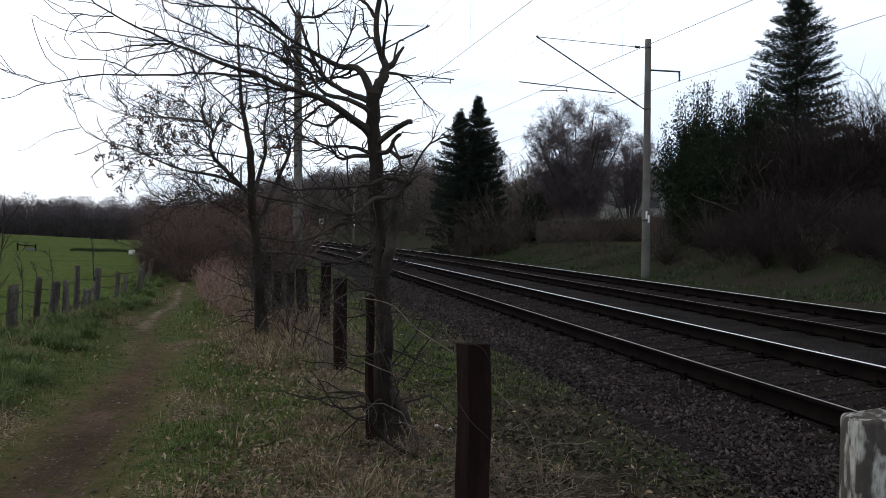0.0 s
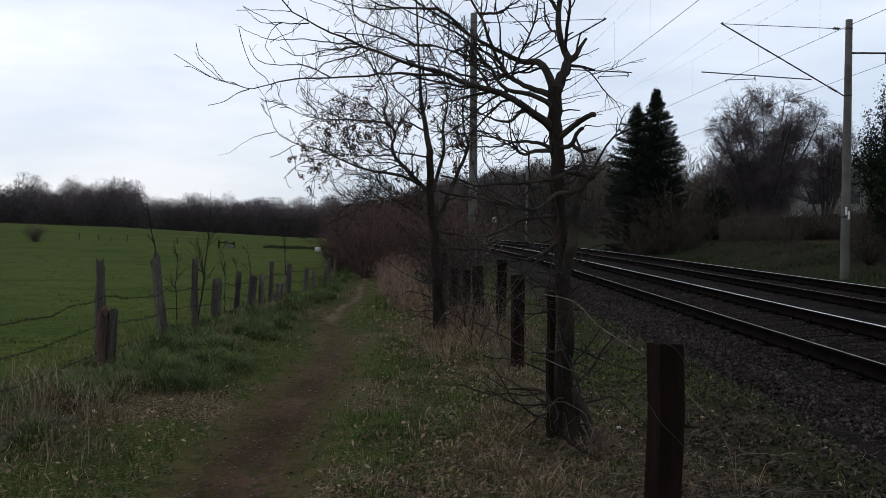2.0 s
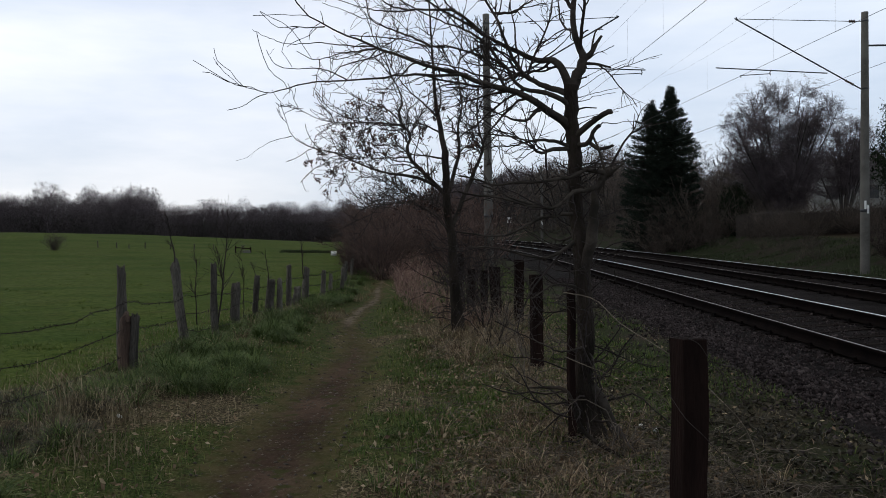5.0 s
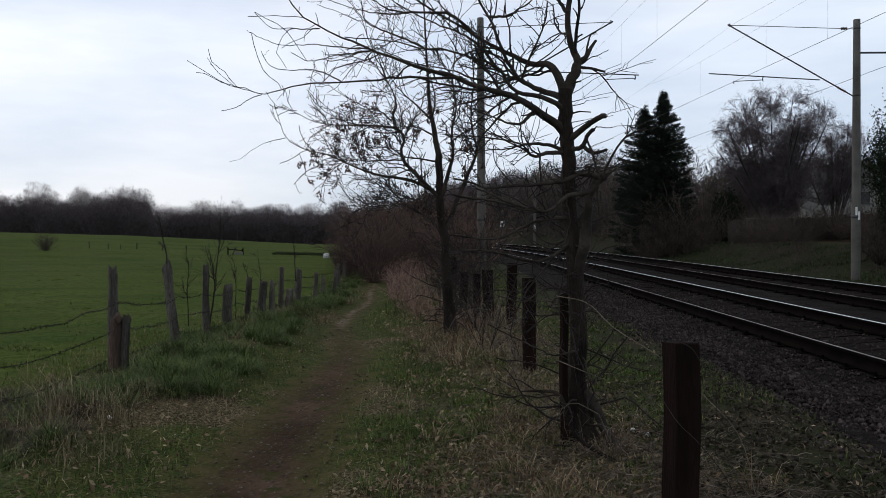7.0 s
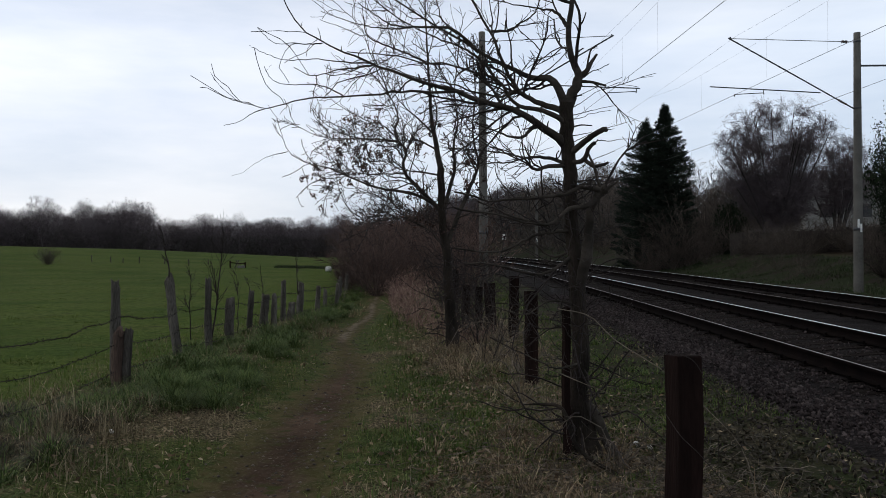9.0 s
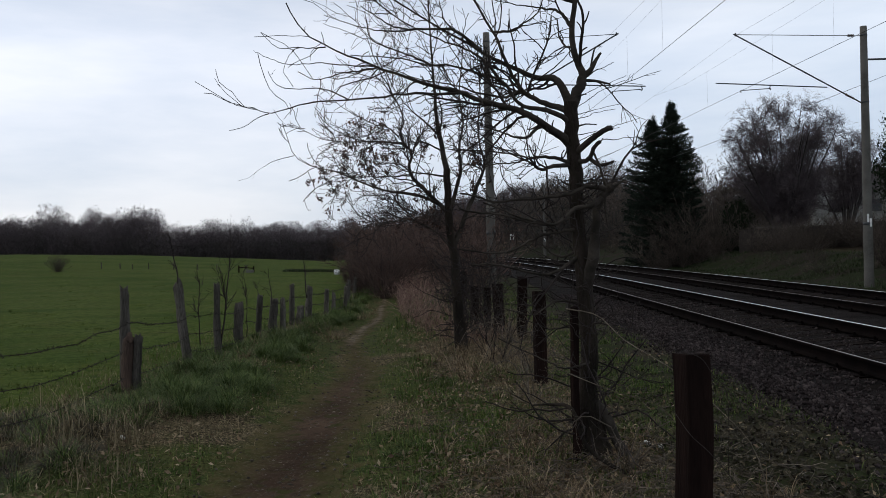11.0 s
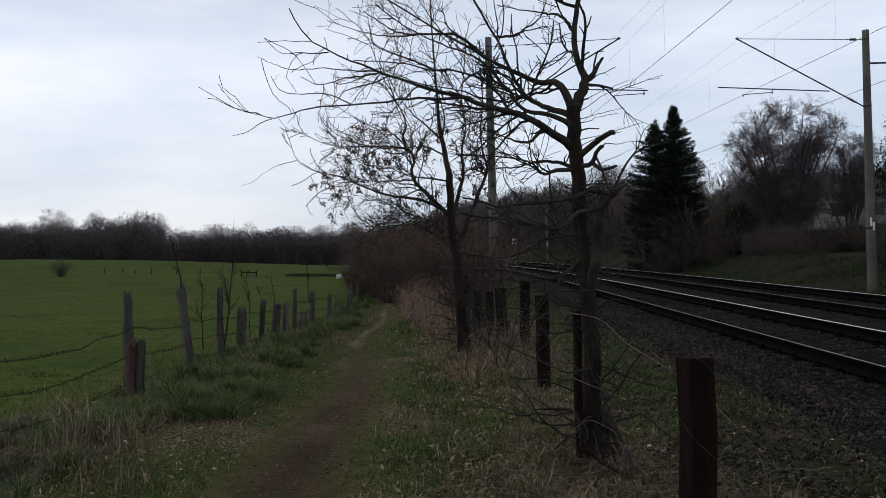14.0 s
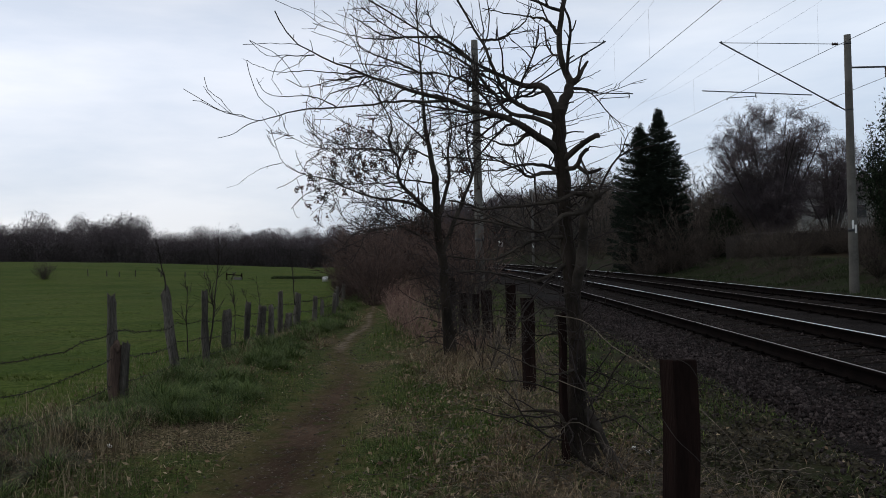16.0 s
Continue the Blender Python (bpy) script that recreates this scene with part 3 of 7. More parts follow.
def patchy(x, y, s=0.8, lo=-0.25, hi=0.45):
    """Where living grass grows: 0 to 1."""
    g = bumps(x * 1.1 + 3, y * 0.9, s) + 0.45 * bumps(x + 9, y, s * 3.1)
    # litter under the leaning tree, fresher grass behind it
    g = g - 0.75 * np.exp(-((x - 0.6) / 0.7) ** 2 - ((y - 4.9) / 1.3) ** 2) - 1.3 * np.exp(-((x - 2.0) / 0.7) ** 2 - ((y - 4.0) / 1.2) ** 2)
    g = g + 0.8 * np.exp(-((x - 0.15) / 0.5) ** 2 - ((y - 7.6) / 1.5) ** 2) - 0.3 * np.exp(-((x + 0.45) / 0.45) ** 2 - ((y - 5.6) / 2.2) ** 2) + 0.7 * np.exp(-((x + 2.2) / 0.5) ** 2 - ((y - 5.8) / 1.2) ** 2) - 1.2 * np.exp(-((x + 3.9) / 0.9) ** 2 - ((y - 6.0) / 1.6) ** 2) + 0.8 * np.exp(-((x - 1.9) / 0.5) ** 2 - ((y - 7.2) / 1.5) ** 2)
    off = x - path_x(y)
    g = g + smooth(7.5, 10, y) * (0.7 * np.exp(-((off + 0.75) / 0.5) ** 2) + 0.5 * np.exp(-((off - 0.8) / 0.5) ** 2))
    return smooth(lo, hi, g)


def paint_worn(me, x, y):
    worn = trodden(x, y)
    att = me.color_attributes.new("trodden", "FLOAT_COLOR", "POINT")
    att.data.foreach_set("color", np.stack([worn, patchy(x, y), smooth(12.8, 14.2, y), np.ones_like(worn)], -1).astype(np.float32).ravel())


paint_worn(me, X, Y)
M_GROUND = ground_material()
single("ground", me, M_GROUND, "rough grassy ground with green pasture beyond the fence", "ground", "structure")

# the trodden path
py = np.r_[np.arange(-12, 30, 0.12), np.arange(30, 75, 0.8)]
pu = np.linspace(-1, 1, 15)
half = np.interp(py, [-12, 5, 9, 12, 16, 24, 75], [0.50, 0.47, 0.43, 0.31, 0.22, 0.2, 0.2])
wig = 0.11 * np.sin(py * 1.9) + 0.08 * np.sin(py * 4.7 + 1) + 0.06 * np.sin(py * 9.3 + 2)
PXg = path_x(py)[:, None] + pu[None] * half[:, None] + (wig[:, None] * np.abs(pu)[None] * np.sign(pu)[None]) * (0.6 + 0.4 * np.sin(py * 2.7)[:, None])
PYg = np.repeat(py[:, None], len(pu), 1)
edge = np.abs(pu)[None] ** 4
PZg = ground_z(PXg, PYg) + 0.022 - 0.05 * edge - 0.012 * (1 - np.abs(pu)[None]) + 0.006 * bumps(PXg, PYg, 8)
idx = np.arange(PXg.size).reshape(PXg.shape)
quads = np.stack([idx[:-1, :-1], idx[:-1, 1:], idx[1:, 1:], idx[1:, :-1]], -1).reshape(-1, 4)
me = np_mesh("path", np.stack([PXg, PYg, PZg], -1).reshape(-1, 3), quads, True)
zone = me.color_attributes.new("zone", "FLOAT_COLOR", "POINT")
zone.data.foreach_set("color", np.tile(np.array([0, 0, 0, 1], np.float32), PXg.size))
paint_worn(me, PXg, PYg)
single("path", me, M_GROUND, "narrow trodden earth footpath worn between grass verges", "path", "structure")

# ballast bed of both tracks
bx = np.array([2.9, 3.28, 3.55, 3.85, 4.2, 4.95, 5.7, 6.45, 7.2, 7.6, 8.1, 8.65, 9.4, 10.1, 10.9, 11.6, 12.2, 12.7, 13.0])
bz = np.array([-0.20, -0.08, -0.03, -0.05, -0.085, -0.068, -0.020, 0.022, 0.03, 0.0, 0.01, 0.006, 0.050, 0.092, 0.09, 0.03, -0.05, -0.14, -0.25])
by = np.r_[np.arange(-40, 40, 0.25), np.arange(40, 330, 3.0)]
BX, BY = bx[None] + curve_x(by)[:, None], np.repeat(by[:, None], len(bx), 1)
BZ = bz[None] + 0.013 * bumps(BX, BY, 5.0) * (bz[None] > -0.1) + 0.03 * np.sin(BY * 1.3) * (bx[None] < 3.3)
idx = np.arange(BX.size).reshape(BX.shape)
quads = np.stack([idx[:-1, :-1], idx[:-1, 1:], idx[1:, 1:], idx[1:, :-1]], -1).reshape(-1, 4)
me = np_mesh("ballast_bed", np.stack([BX, BY, BZ], -1).reshape(-1, 3), quads, True)
single("ballast_bed", me, M_BALLAST, "bed of dark brown-grey crushed stone under both tracks", "ballast", "structure")

# ---------------------------------------------------------------- railway tracks
TRACKS = ((5.70, 0.13, 0.22), (9.39, 0.20, 0.29))
RAIL_H = 0.172
PROFILE = np.array([(-0.075, 0), (0.075, 0), (0.075, 0.012), (0.02, 0.03), (0.009, 0.05), (0.009, 0.12), (0.034, 0.135), (0.036, 0.160),
                    (0.026, 0.170), (0.010, 0.172), (-0.017, 0.172), (-0.026, 0.170), (-0.036, 0.160), (-0.034, 0.135), (-0.009, 0.12), (-0.009, 0.05), (-0.02, 0.03), (-0.075, 0.012)])
ry = np.r_[np.arange(-40, 30, 2.0), np.arange(30, 330, 4.0)]


def rail_mesh(x, top, lean, worn, head):
    c, s = math.cos(lean), math.sin(lean)
    px = PROFILE[:, 0] * c - (PROFILE[:, 1] - RAIL_H) * s
    pz = PROFILE[:, 0] * s + (PROFILE[:, 1] - RAIL_H) * c + top
    k = len(PROFILE)
    v = np.stack([x + curve_x(ry)[:, None] + px[None], np.repeat(ry[:, None], k, 1), np.repeat(pz[None], len(ry), 0)], -1)
    i = np.arange(v.shape[0] * k).reshape(-1, k)
    j = np.roll(i, -1, 1)
    q = np.stack([i[:-1], j[:-1], j[1:], i[1:]], -1).reshape(-1, 4)
    me = np_mesh("rail", v.reshape(-1, 3), q)
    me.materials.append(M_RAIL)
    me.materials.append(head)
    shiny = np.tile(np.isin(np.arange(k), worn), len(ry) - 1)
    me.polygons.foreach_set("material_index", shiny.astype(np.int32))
    return me


def sleeper_mesh():
    bm = bmesh.new()
    box(bm, -1.3, 1.3, -0.13, 0.13, -0.16, 0.0, 0.012)
    return bm_mesh("sleeper", bm)


def clip_mesh():
    bm = bmesh.new()
    for s in (-1, 1):
        box(bm, -0.17, 0.17, -0.08, 0.08, 0.0, 0.016)
        box(bm, s * 0.075 - 0.02, s * 0.075 + 0.045 * s + 0.02, -0.045, 0.045, 0.014, 0.045)
        bmesh.ops.create_cone(bm, cap_ends=True, segments=6, radius1=0.018, radius2=0.018, depth=0.05, matrix=Matrix.Translation((s * 0.115, 0, 0.045)))
    return bm_mesh("rail_fastening", bm)


sleeper_me, clip_me = sleeper_mesh(), clip_mesh()
sleeper_me.materials.append(M_SLEEPER)
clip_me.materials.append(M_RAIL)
rg = np.random.default_rng(5)
for cx, zl, zr in TRACKS:
    lean = math.atan2(zr - zl, 1.5)
    track = thing("railway_track", "rusty steel rails with bright worn heads on dark wooden sleepers", "railway track", group="parallel tracks")
    part("rail", rail_mesh(cx - 0.75, zl, lean - 0.025, (9,), M_RAILDULL), None, track)
    part("rail", rail_mesh(cx + 0.75, zr, lean + 0.025, (9, 10), M_RAILTOP), None, track)
    zc = (zl + zr) / 2 - RAIL_H - 0.016
    for i in range(290):
        y = -12 + i * 0.63
        heading = -math.degrees(math.atan2(float(curve_x(y + 0.5) - curve_x(y - 0.5)), 1.0))
        m = pose(cx + float(curve_x(y)) + rg.uniform(-0.03, 0.03), y, zc + rg.uniform(-0.006, 0.004), 0, -math.degrees(lean), heading + rg.uniform(-0.7, 0.7))
        part("sleeper", sleeper_me, None, track, m=m)
        if y < 32:
            for s in (-0.75, 0.75):
                part("rail_fastening", clip_me, None, track, m=m @ pose(s, 0, 0.0))

# ---------------------------------------------------------------- overhead line masts


def mast(name="overhead_line_mast", bracket=False, tip=4.0, arm=((1.17, 6.36), (4.65, 6.58)), hook=2.94, grip=3.87):
    """A mast with its arm out along +x, standing at the origin. tip: reach of the strut; hook, grip: ends of the steady arm."""
    t = thing(name, "tall grey concrete railway mast with a steel cantilever arm", "railway mast", group="masts along the railway")
    p = np.array([[0, 0, -0.4], [0, 0, 0.2], [0, 0, 2.0], [0, 0, 4.5], [0, 0, 7.0], [0, 0, 8.24], [0, 0, 8.26]])
    v, q = tubes(p[None], np.array([[0.150, 0.148, 0.138, 0.124, 0.110, 0.102, 0.001]]), 14)
    part("pole", np_mesh("pole", v, q, True), M_CONCRETE, t, "tapered weathered concrete pole")
    for z, wide, rad in ((2.05, 0.05, 0.146), (5.86, 0.025, 0.122), (7.96, 0.025, 0.110)):
        v, q = tubes(np.array([[[0, 0, z - wide], [0, 0, z - wide + 0.001], [0, 0, z + wide - 0.001], [0, 0, z + wide]]]), np.array([[0.09, rad, rad, 0.09]]), 14)
        part("clamp", np_mesh("clamp", v, q), M_STEEL, t)
    (x0, z0), (x1, z1) = arm
    on_arm = z0 + (z1 - z0) * (hook - x0) / (x1 - x0)
    for name_, pts, rad in (("tie_rod", [(0.10, 0, 7.95), (tip, 0, 8.09)], 0.011), ("strut", [(0.10, 0, 5.84), (tip + 0.06, 0, 8.11)], 0.023),
                            ("registration_arm", [(x0, 0, z0), (x1, 0, z1)], 0.018), ("steady_arm", [(hook, 0, on_arm - 0.10), (grip, 0, 6.33)], 0.013),
                            ("steady_hook", [(hook, 0, on_arm), (hook + 0.03, 0, on_arm - 0.09), (hook, 0, on_arm - 0.15)], 0.016), ("wire_grip", [(grip, 0, 6.34), (grip, 0, 6.26)], 0.016),
                            ("hanger", [(tip, 0, 8.14), (tip, 0, 8.05)], 0.022)):
        v, q = rod(pts, rad, 8)
        part(name_, np_mesh(name_, v, q), M_STEEL, t)

    def ribbed(a, b):
        a, b = np.array(a, float), np.array(b, float)
        s = np.linspace(0, 1, 25)
        p = a + (b - a) * s[:, None]
        r = np.where(np.arange(25) % 6 == 3, 0.052, 0.026)
        r[[0, -1]] = 0.001
        v, q = tubes(p[None], r[None], 10)
        return np_mesh("insulator", v, q)

    part("insulator", ribbed((0.30, 0, 7.957), (0.50, 0, 7.964)), M_INSUL, t)
    part("insulator", ribbed((0.34, 0, 5.977), (0.62, 0, 6.136)), M_INSUL, t)
    for z, s in ((2.22, -1), (2.08, 0.35)) if bracket else ():
        bm = bmesh.new()
        box(bm, -0.06 * s - 0.03, -0.06 * s + 0.03, 0.128, 0.150, z - 0.13, z + 0.13, 0.004)
        part("plate", bm_mesh("plate", bm), M_WHITE, t, "small white enamel plate")
    if bracket:
        v, q = rod([(-0.1, 0, 7.2), (-1.22, 0, 7.2)], 0.030, 8)
        part("side_bracket", np_mesh("side_bracket", v, q), M_STEEL, t)
        part("insulator", ribbed((-1.2, 0, 7.19), (-1.2, 0, 6.86)), M_INSUL, t)
    return t


near_mast = mast(tip=4.02, arm=((1.17, 6.62), (4.88, 6.46)), hook=4.75, grip=3.86)
far_mast = mast(bracket=True)
near_mast.matrix_basis = pose(1.22, 24.5, -0.05)
far_mast.matrix_basis = pose(13.08, 25.0, -0.04, 0, 0, 180)
for y in (-36.0, 84.0, 144.0):
    tilt = -math.degrees(math.atan2(float(curve_x(y + 1) - curve_x(y - 1)), 2))
    copy_thing(near_mast, pose(1.22 + float(curve_x(y)), y, -0.05, 0, 0, tilt))
    copy_thing(far_mast, pose(13.08 + float(curve_x(y + 1)), y + 1, 0.0, 0, 0, 180 + tilt))


def overhead_line(x_out, stagger, label):
    """Contact wire, messenger wire and droppers from mast to mast."""
    t = thing("overhead_line", label, "overhead wire", group="overhead lines")
    ys = [-36.0, 24.8, 84.5, 144.5]
    xs_ = [x_out + s + float(curve_x(y)) for y, s in zip(ys, stagger)]
    contact, messenger, hang = [], [], 8.08
    for (y0, x0), (y1, x1) in zip(zip(ys, xs_), zip(ys[1:], xs_[1:])):
        for u in np.linspace(0, 1, 13)[:-1]:
            contact.append((x0 + (x1 - x0) * u, y0 + (y1 - y0) * u, 6.27))
            messenger.append((x0 + (x1 - x0) * u, y0 + (y1 - y0) * u, hang - 0.5 * 4 * u * (1 - u)))
        # droppers near the masts hang from the stitch wire, the others from the messenger wire
        for u in (0.05, 0.20, 0.35, 0.5, 0.65, 0.80, 0.912, 0.966):
            px, py_ = x0 + (x1 - x0) * u, y0 + (y1 - y0) * u
            top = 7.50 if min(u, 1 - u) < 0.1 else hang - 2.0 * u * (1 - u)
            v, q = rod([(px, py_, 6.27), (px, py_, top)], 0.0018, 4)
            part("dropper", np_mesh("dropper", v, q), M_CABLE, t)
    contact.append((xs_[-1], ys[-1], 6.27))
    messenger.append((xs_[-1], ys[-1], hang))
    v, q = rod(contact, 0.006, 6)
    part("contact_wire", np_mesh("contact_wire", v, q), M_CABLE, t)
    v, q = rod(messenger, 0.0026, 6)
    part("messenger_wire", np_mesh("messenger_wire", v, q), M_CABLE, t)
    for i in (1, 2):
        line = []
        for d, z in ((-9, 7.82), (-5.3, 7.52), (-2, 7.50), (3, 7.50), (5.3, 7.52), (9, 7.82)):
            j = i - 1 if d < 0 else i + 1
            u = abs(d) / abs(ys[j] - ys[i])
            line.append((xs_[i] + (xs_[j] - xs_[i]) * u, ys[i] + d, z))
        v, q = rod(line, 0.0022, 5)
        part("stitch_wire", np_mesh("stitch_wire", v, q), M_CABLE, t)


overhead_line(5.08, (2.35, 0.0, 0.4, 0.2), "thin dark contact wire and messenger wire above the track")
overhead_line(9.20, (2.95, 0.0, 0.35, 0.1), "thin dark contact wire and messenger wire above the track")
feeder = []
for y0, y1 in ((-35, 25), (25, 85), (85, 145)):
    for u in np.linspace(0, 1, 11)[: 10 if y1 < 145 else 11]:
        y = y0 + (y1 - y0) * u
        a, b = 14.28 + float(curve_x(y0)), 14.28 + float(curve_x(y1))
        feeder.append((a + (b - a) * u, y, 6.84 - 1.2 * u * (1 - u)))
v, q = rod(feeder, 0.0075, 6)
single("feeder_cable", np_mesh("feeder_cable", v, q), M_CABLE, "single dark feeder cable hung from the mast brackets", "cable")

# ---------------------------------------------------------------- bare trees by the path


class Limbs:
    """Main limbs of a tree, each a smooth line with radii from r0 to r1."""

    def __init__(self):
        self.p, self.r, self.w = [], [], []

    def add(self, points, r0, r1, k=14, stub=False, shoots=1.0):
        self.w.append(0.12 if stub else shoots)
        p = spline(points, k)
        u = np.linspace(0, 1, k)
        r = 0.63 * (r1 + (r0 - r1) * (1 - u) ** (1.0 if stub else 1.9))
        if stub:
            p[-1] = p[-2] + (p[-1] - p[-2]) * 0.05
            r[-1] = 0.002
        self.p.append(p)
        self.r.append(r)

    def arrays(self):
        return np.stack(self.p), np.stack(self.r)


def knotty(rg, p, r, amount):
    step = np.linalg.norm(np.diff(p, axis=1), axis=2).mean(1)[:, None]
    return p + rg.normal(0, 1, p.shape) * np.minimum(np.clip(r * amount, 0.003, 0.010), 0.08 * step)[..., None]


def bare_tree(name, at, trunk, limbs, label, counts, rg, leaves=None, bark=None, twig=None, ends=-9.0, thin=0.0019, bare_side=9.0):
    t = thing(name, label, "tree", Matrix.Translation(at))
    tp, tr = trunk.arrays()
    v, q = tubes(knotty(rg, tp, tr, 0.08), tr, 12)
    part("trunk", np_mesh("trunk", v, q, True), bark or M_BARK, t)
    p, r = limbs.arrays()
    for one, rad in zip(knotty(rg, p, r, 0.12), r):
        v, q = tubes(one[None], rad[None], 8)
        part("limb", np_mesh("limb", v, q, True), bark or M_LIMB, t)
    m, rm = sprout(rg, p, r, counts[3], 0.15, 0.9, (0.4, 1.0), (25, 65), 0.12, p.shape[1], 0.10, 0.6, 0.35, 0.016, np.array(limbs.w))
    m, rm = m[m[:, -1, 0] < bare_side], rm[m[:, -1, 0] < bare_side]
    p, r, weight = np.concatenate([p, m]), np.concatenate([r, rm]), np.r_[limbs.w, np.ones(len(m))]
    a, ra = sprout(rg, p, r, counts[0], 0.12, 0.95, (0.2, 0.7), (25, 70), 0.10, 7, 0.20, 0.6, 0.5, 0.011, weight)
    ka = (a[:, -1, 0] < bare_side) | (rg.uniform(0, 1, len(a)) < 0.25)
    a, ra = a[ka], ra[ka]
    rm, ra = np.maximum(rm, thin * 1.3), np.maximum(ra, thin * 1.12)
    k, rk = sprout(rg, p, r, counts[0] * 2, 0.1, 1.0, (0.04, 0.14), (40, 90), 0.05, 4, 0.25, 0.6, 0.6, 0.007, weight)
    b, rb = sprout(rg, np.concatenate([a]), np.concatenate([ra]), counts[1], 0.1, 1.0, (0.12, 0.42), (25, 70), 0.12, 5, 0.20, 0.75, 0.5, 0.0065)
    # fewer side twigs on the outermost shoots
    kb = (b[:, 0, 0] > ends) | (rg.uniform(0, 1, len(b)) < 0.22)
    b, rb = b[kb], np.maximum(rb[kb], thin)
    c, rc = sprout(rg, b, rb, counts[2], 0.1, 1.0, (0.04, 0.16), (30, 80), 0.15, 3, 0.12, 0.8, 0.6, 0.0032)
    rc = np.maximum(rc, thin * 0.8)
    e, re = sprout(rg, tp, tr, 100, 0.1, 0.75, (0.2, 0.85), (45, 95), 0.0, 9, 0.28, 0.10, 0.4)
    g, rg_ = sprout(rg, e, re, 260, 0.15, 1.0, (0.06, 0.25), (30, 80), 0.0, 4, 0.25, 0.7, 0.5)
    v, q = merge([tubes(m, rm, 5), tubes(k, rk, 4), tubes(a, ra, 5), tubes(b, rb, 3), tubes(c, rc, 3), tubes(e, re, 4), tubes(g, np.maximum(rg_, 0.0015), 3)])
    part("crown", np_mesh("crown", v, q), twig or M_TWIG, t, "bare dark twigs")
    if leaves is not None:
        v, f = flakes(rg, leaves, (0.020, 0.038), 1.5)
        part("withered_leaves", np_mesh("withered_leaves", v, f), M_DEADLEAF, t, "a few withered brown leaves")
    return t


rg = np.random.default_rng(11)
trunk, limbs = Limbs(), Limbs()
trunk.add([(0.02, 0.0, -0.14), (-0.02, 0.0, 0.10), (-0.05, 0.0, 0.32), (-0.06, 0.0, 0.57), (-0.05, 0.0, 0.82), (-0.06, 0.0, 1.08), (-0.08, 0.0, 1.33), (-0.10, 0.0, 1.58), (-0.12, 0.0, 1.88), (-0.12, 0.0, 2.09), (-0.14, 0.0, 2.30), (-0.145, 0.0, 2.49), (-0.14, 0.0, 2.65)], 0.106, 0.080, 34)
trunk.r[0] *= 1.03 + 1.25 * np.exp(-np.linspace(0, 8, 34)) + 0.10 * np.exp(-((np.linspace(0, 1, 34) - 0.5) / 0.04) ** 2)
# leader above the fork
limbs.add([(-0.145, 0.0, 2.56), (-0.10, 0.04, 2.70), (-0.05, 0.08, 2.82), (-0.035, 0.1, 2.88), (-0.08, 0.1, 3.0), (-0.10, 0.15, 3.2), (-0.06, 0.2, 3.45), (0.0, 0.25, 3.79), (-0.01, 0.2, 4.3)], 0.078, 0.026, shoots=0.5)
# left half of the fork, with a long rising limb
limbs.add([(-0.145, 0.0, 2.60), (-0.19, 0.05, 2.76), (-0.23, 0.08, 2.83), (-0.31, 0.1, 2.86), (-0.40, 0.12, 2.86), (-0.55, 0.14, 2.95), (-0.66, 0.16, 3.0), (-0.76, 0.18, 3.07), (-0.88, 0.2, 3.15), (-1.02, 0.2, 3.23), (-1.16, 0.2, 3.32), (-1.32, 0.2, 3.42), (-1.6, 0.2, 3.6)], 0.056, 0.010, shoots=0.9)
# the heaviest limb, sweeping up and out over the path
limbs.add([(-0.13, 0.0, 2.30), (-0.18, -0.02, 2.37), (-0.25, -0.05, 2.41), (-0.34, -0.10, 2.46), (-0.43, -0.15, 2.51), (-0.56, -0.20, 2.57), (-0.70, -0.25, 2.60), (-0.84, -0.30, 2.63), (-0.98, -0.35, 2.68), (-1.16, -0.40, 2.72), (-1.29, -0.45, 2.75), (-1.45, -0.50, 2.80), (-1.54, -0.50, 2.84), (-1.67, -0.52, 2.89), (-1.77, -0.55, 2.92), (-1.89, -0.60, 2.98), (-2.0, -0.60, 3.05), (-2.08, -0.60, 3.16), (-2.13, -0.60, 3.26)], 0.062, 0.006, 26, shoots=1.2)
# the low horizontal limb below it
limbs.add([(-0.92, -0.36, 2.67), (-1.18, -0.50, 2.64), (-1.34, -0.60, 2.63), (-1.51, -0.70, 2.59), (-1.70, -0.80, 2.56), (-1.92, -0.90, 2.53), (-2.05, -0.95, 2.49), (-2.17, -1.0, 2.45), (-2.27, -1.0, 2.49), (-2.40, -1.0, 2.52), (-2.63, -1.0, 2.66)], 0.017, 0.003, 26, shoots=0.25)
limbs.add([(-2.17, -1.0, 2.45), (-2.25, -1.0, 2.42), (-2.33, -1.0, 2.37), (-2.42, -1.0, 2.35)], 0.005, 0.003, shoots=0.2)
limbs.add([(-1.70, -0.80, 2.56), (-1.79, -0.80, 2.61), (-1.89, -0.85, 2.63), (-2.06, -0.90, 2.62), (-2.15, -0.90, 2.66), (-2.19, -0.90, 2.74)], 0.008, 0.003, shoots=0.3)
limbs.add([(-1.54, -0.50, 2.83), (-1.66, -0.50, 2.81), (-1.75, -0.55, 2.79), (-1.83, -0.60, 2.76), (-1.95, -0.60, 2.74), (-2.06, -0.60, 2.80)], 0.012, 0.004, shoots=0.5)
limbs.add([(-1.60, -0.50, 2.83), (-1.68, -0.50, 2.79), (-1.79, -0.55, 2.75), (-1.85, -0.60, 2.75)], 0.007, 0.004, shoots=0.3)
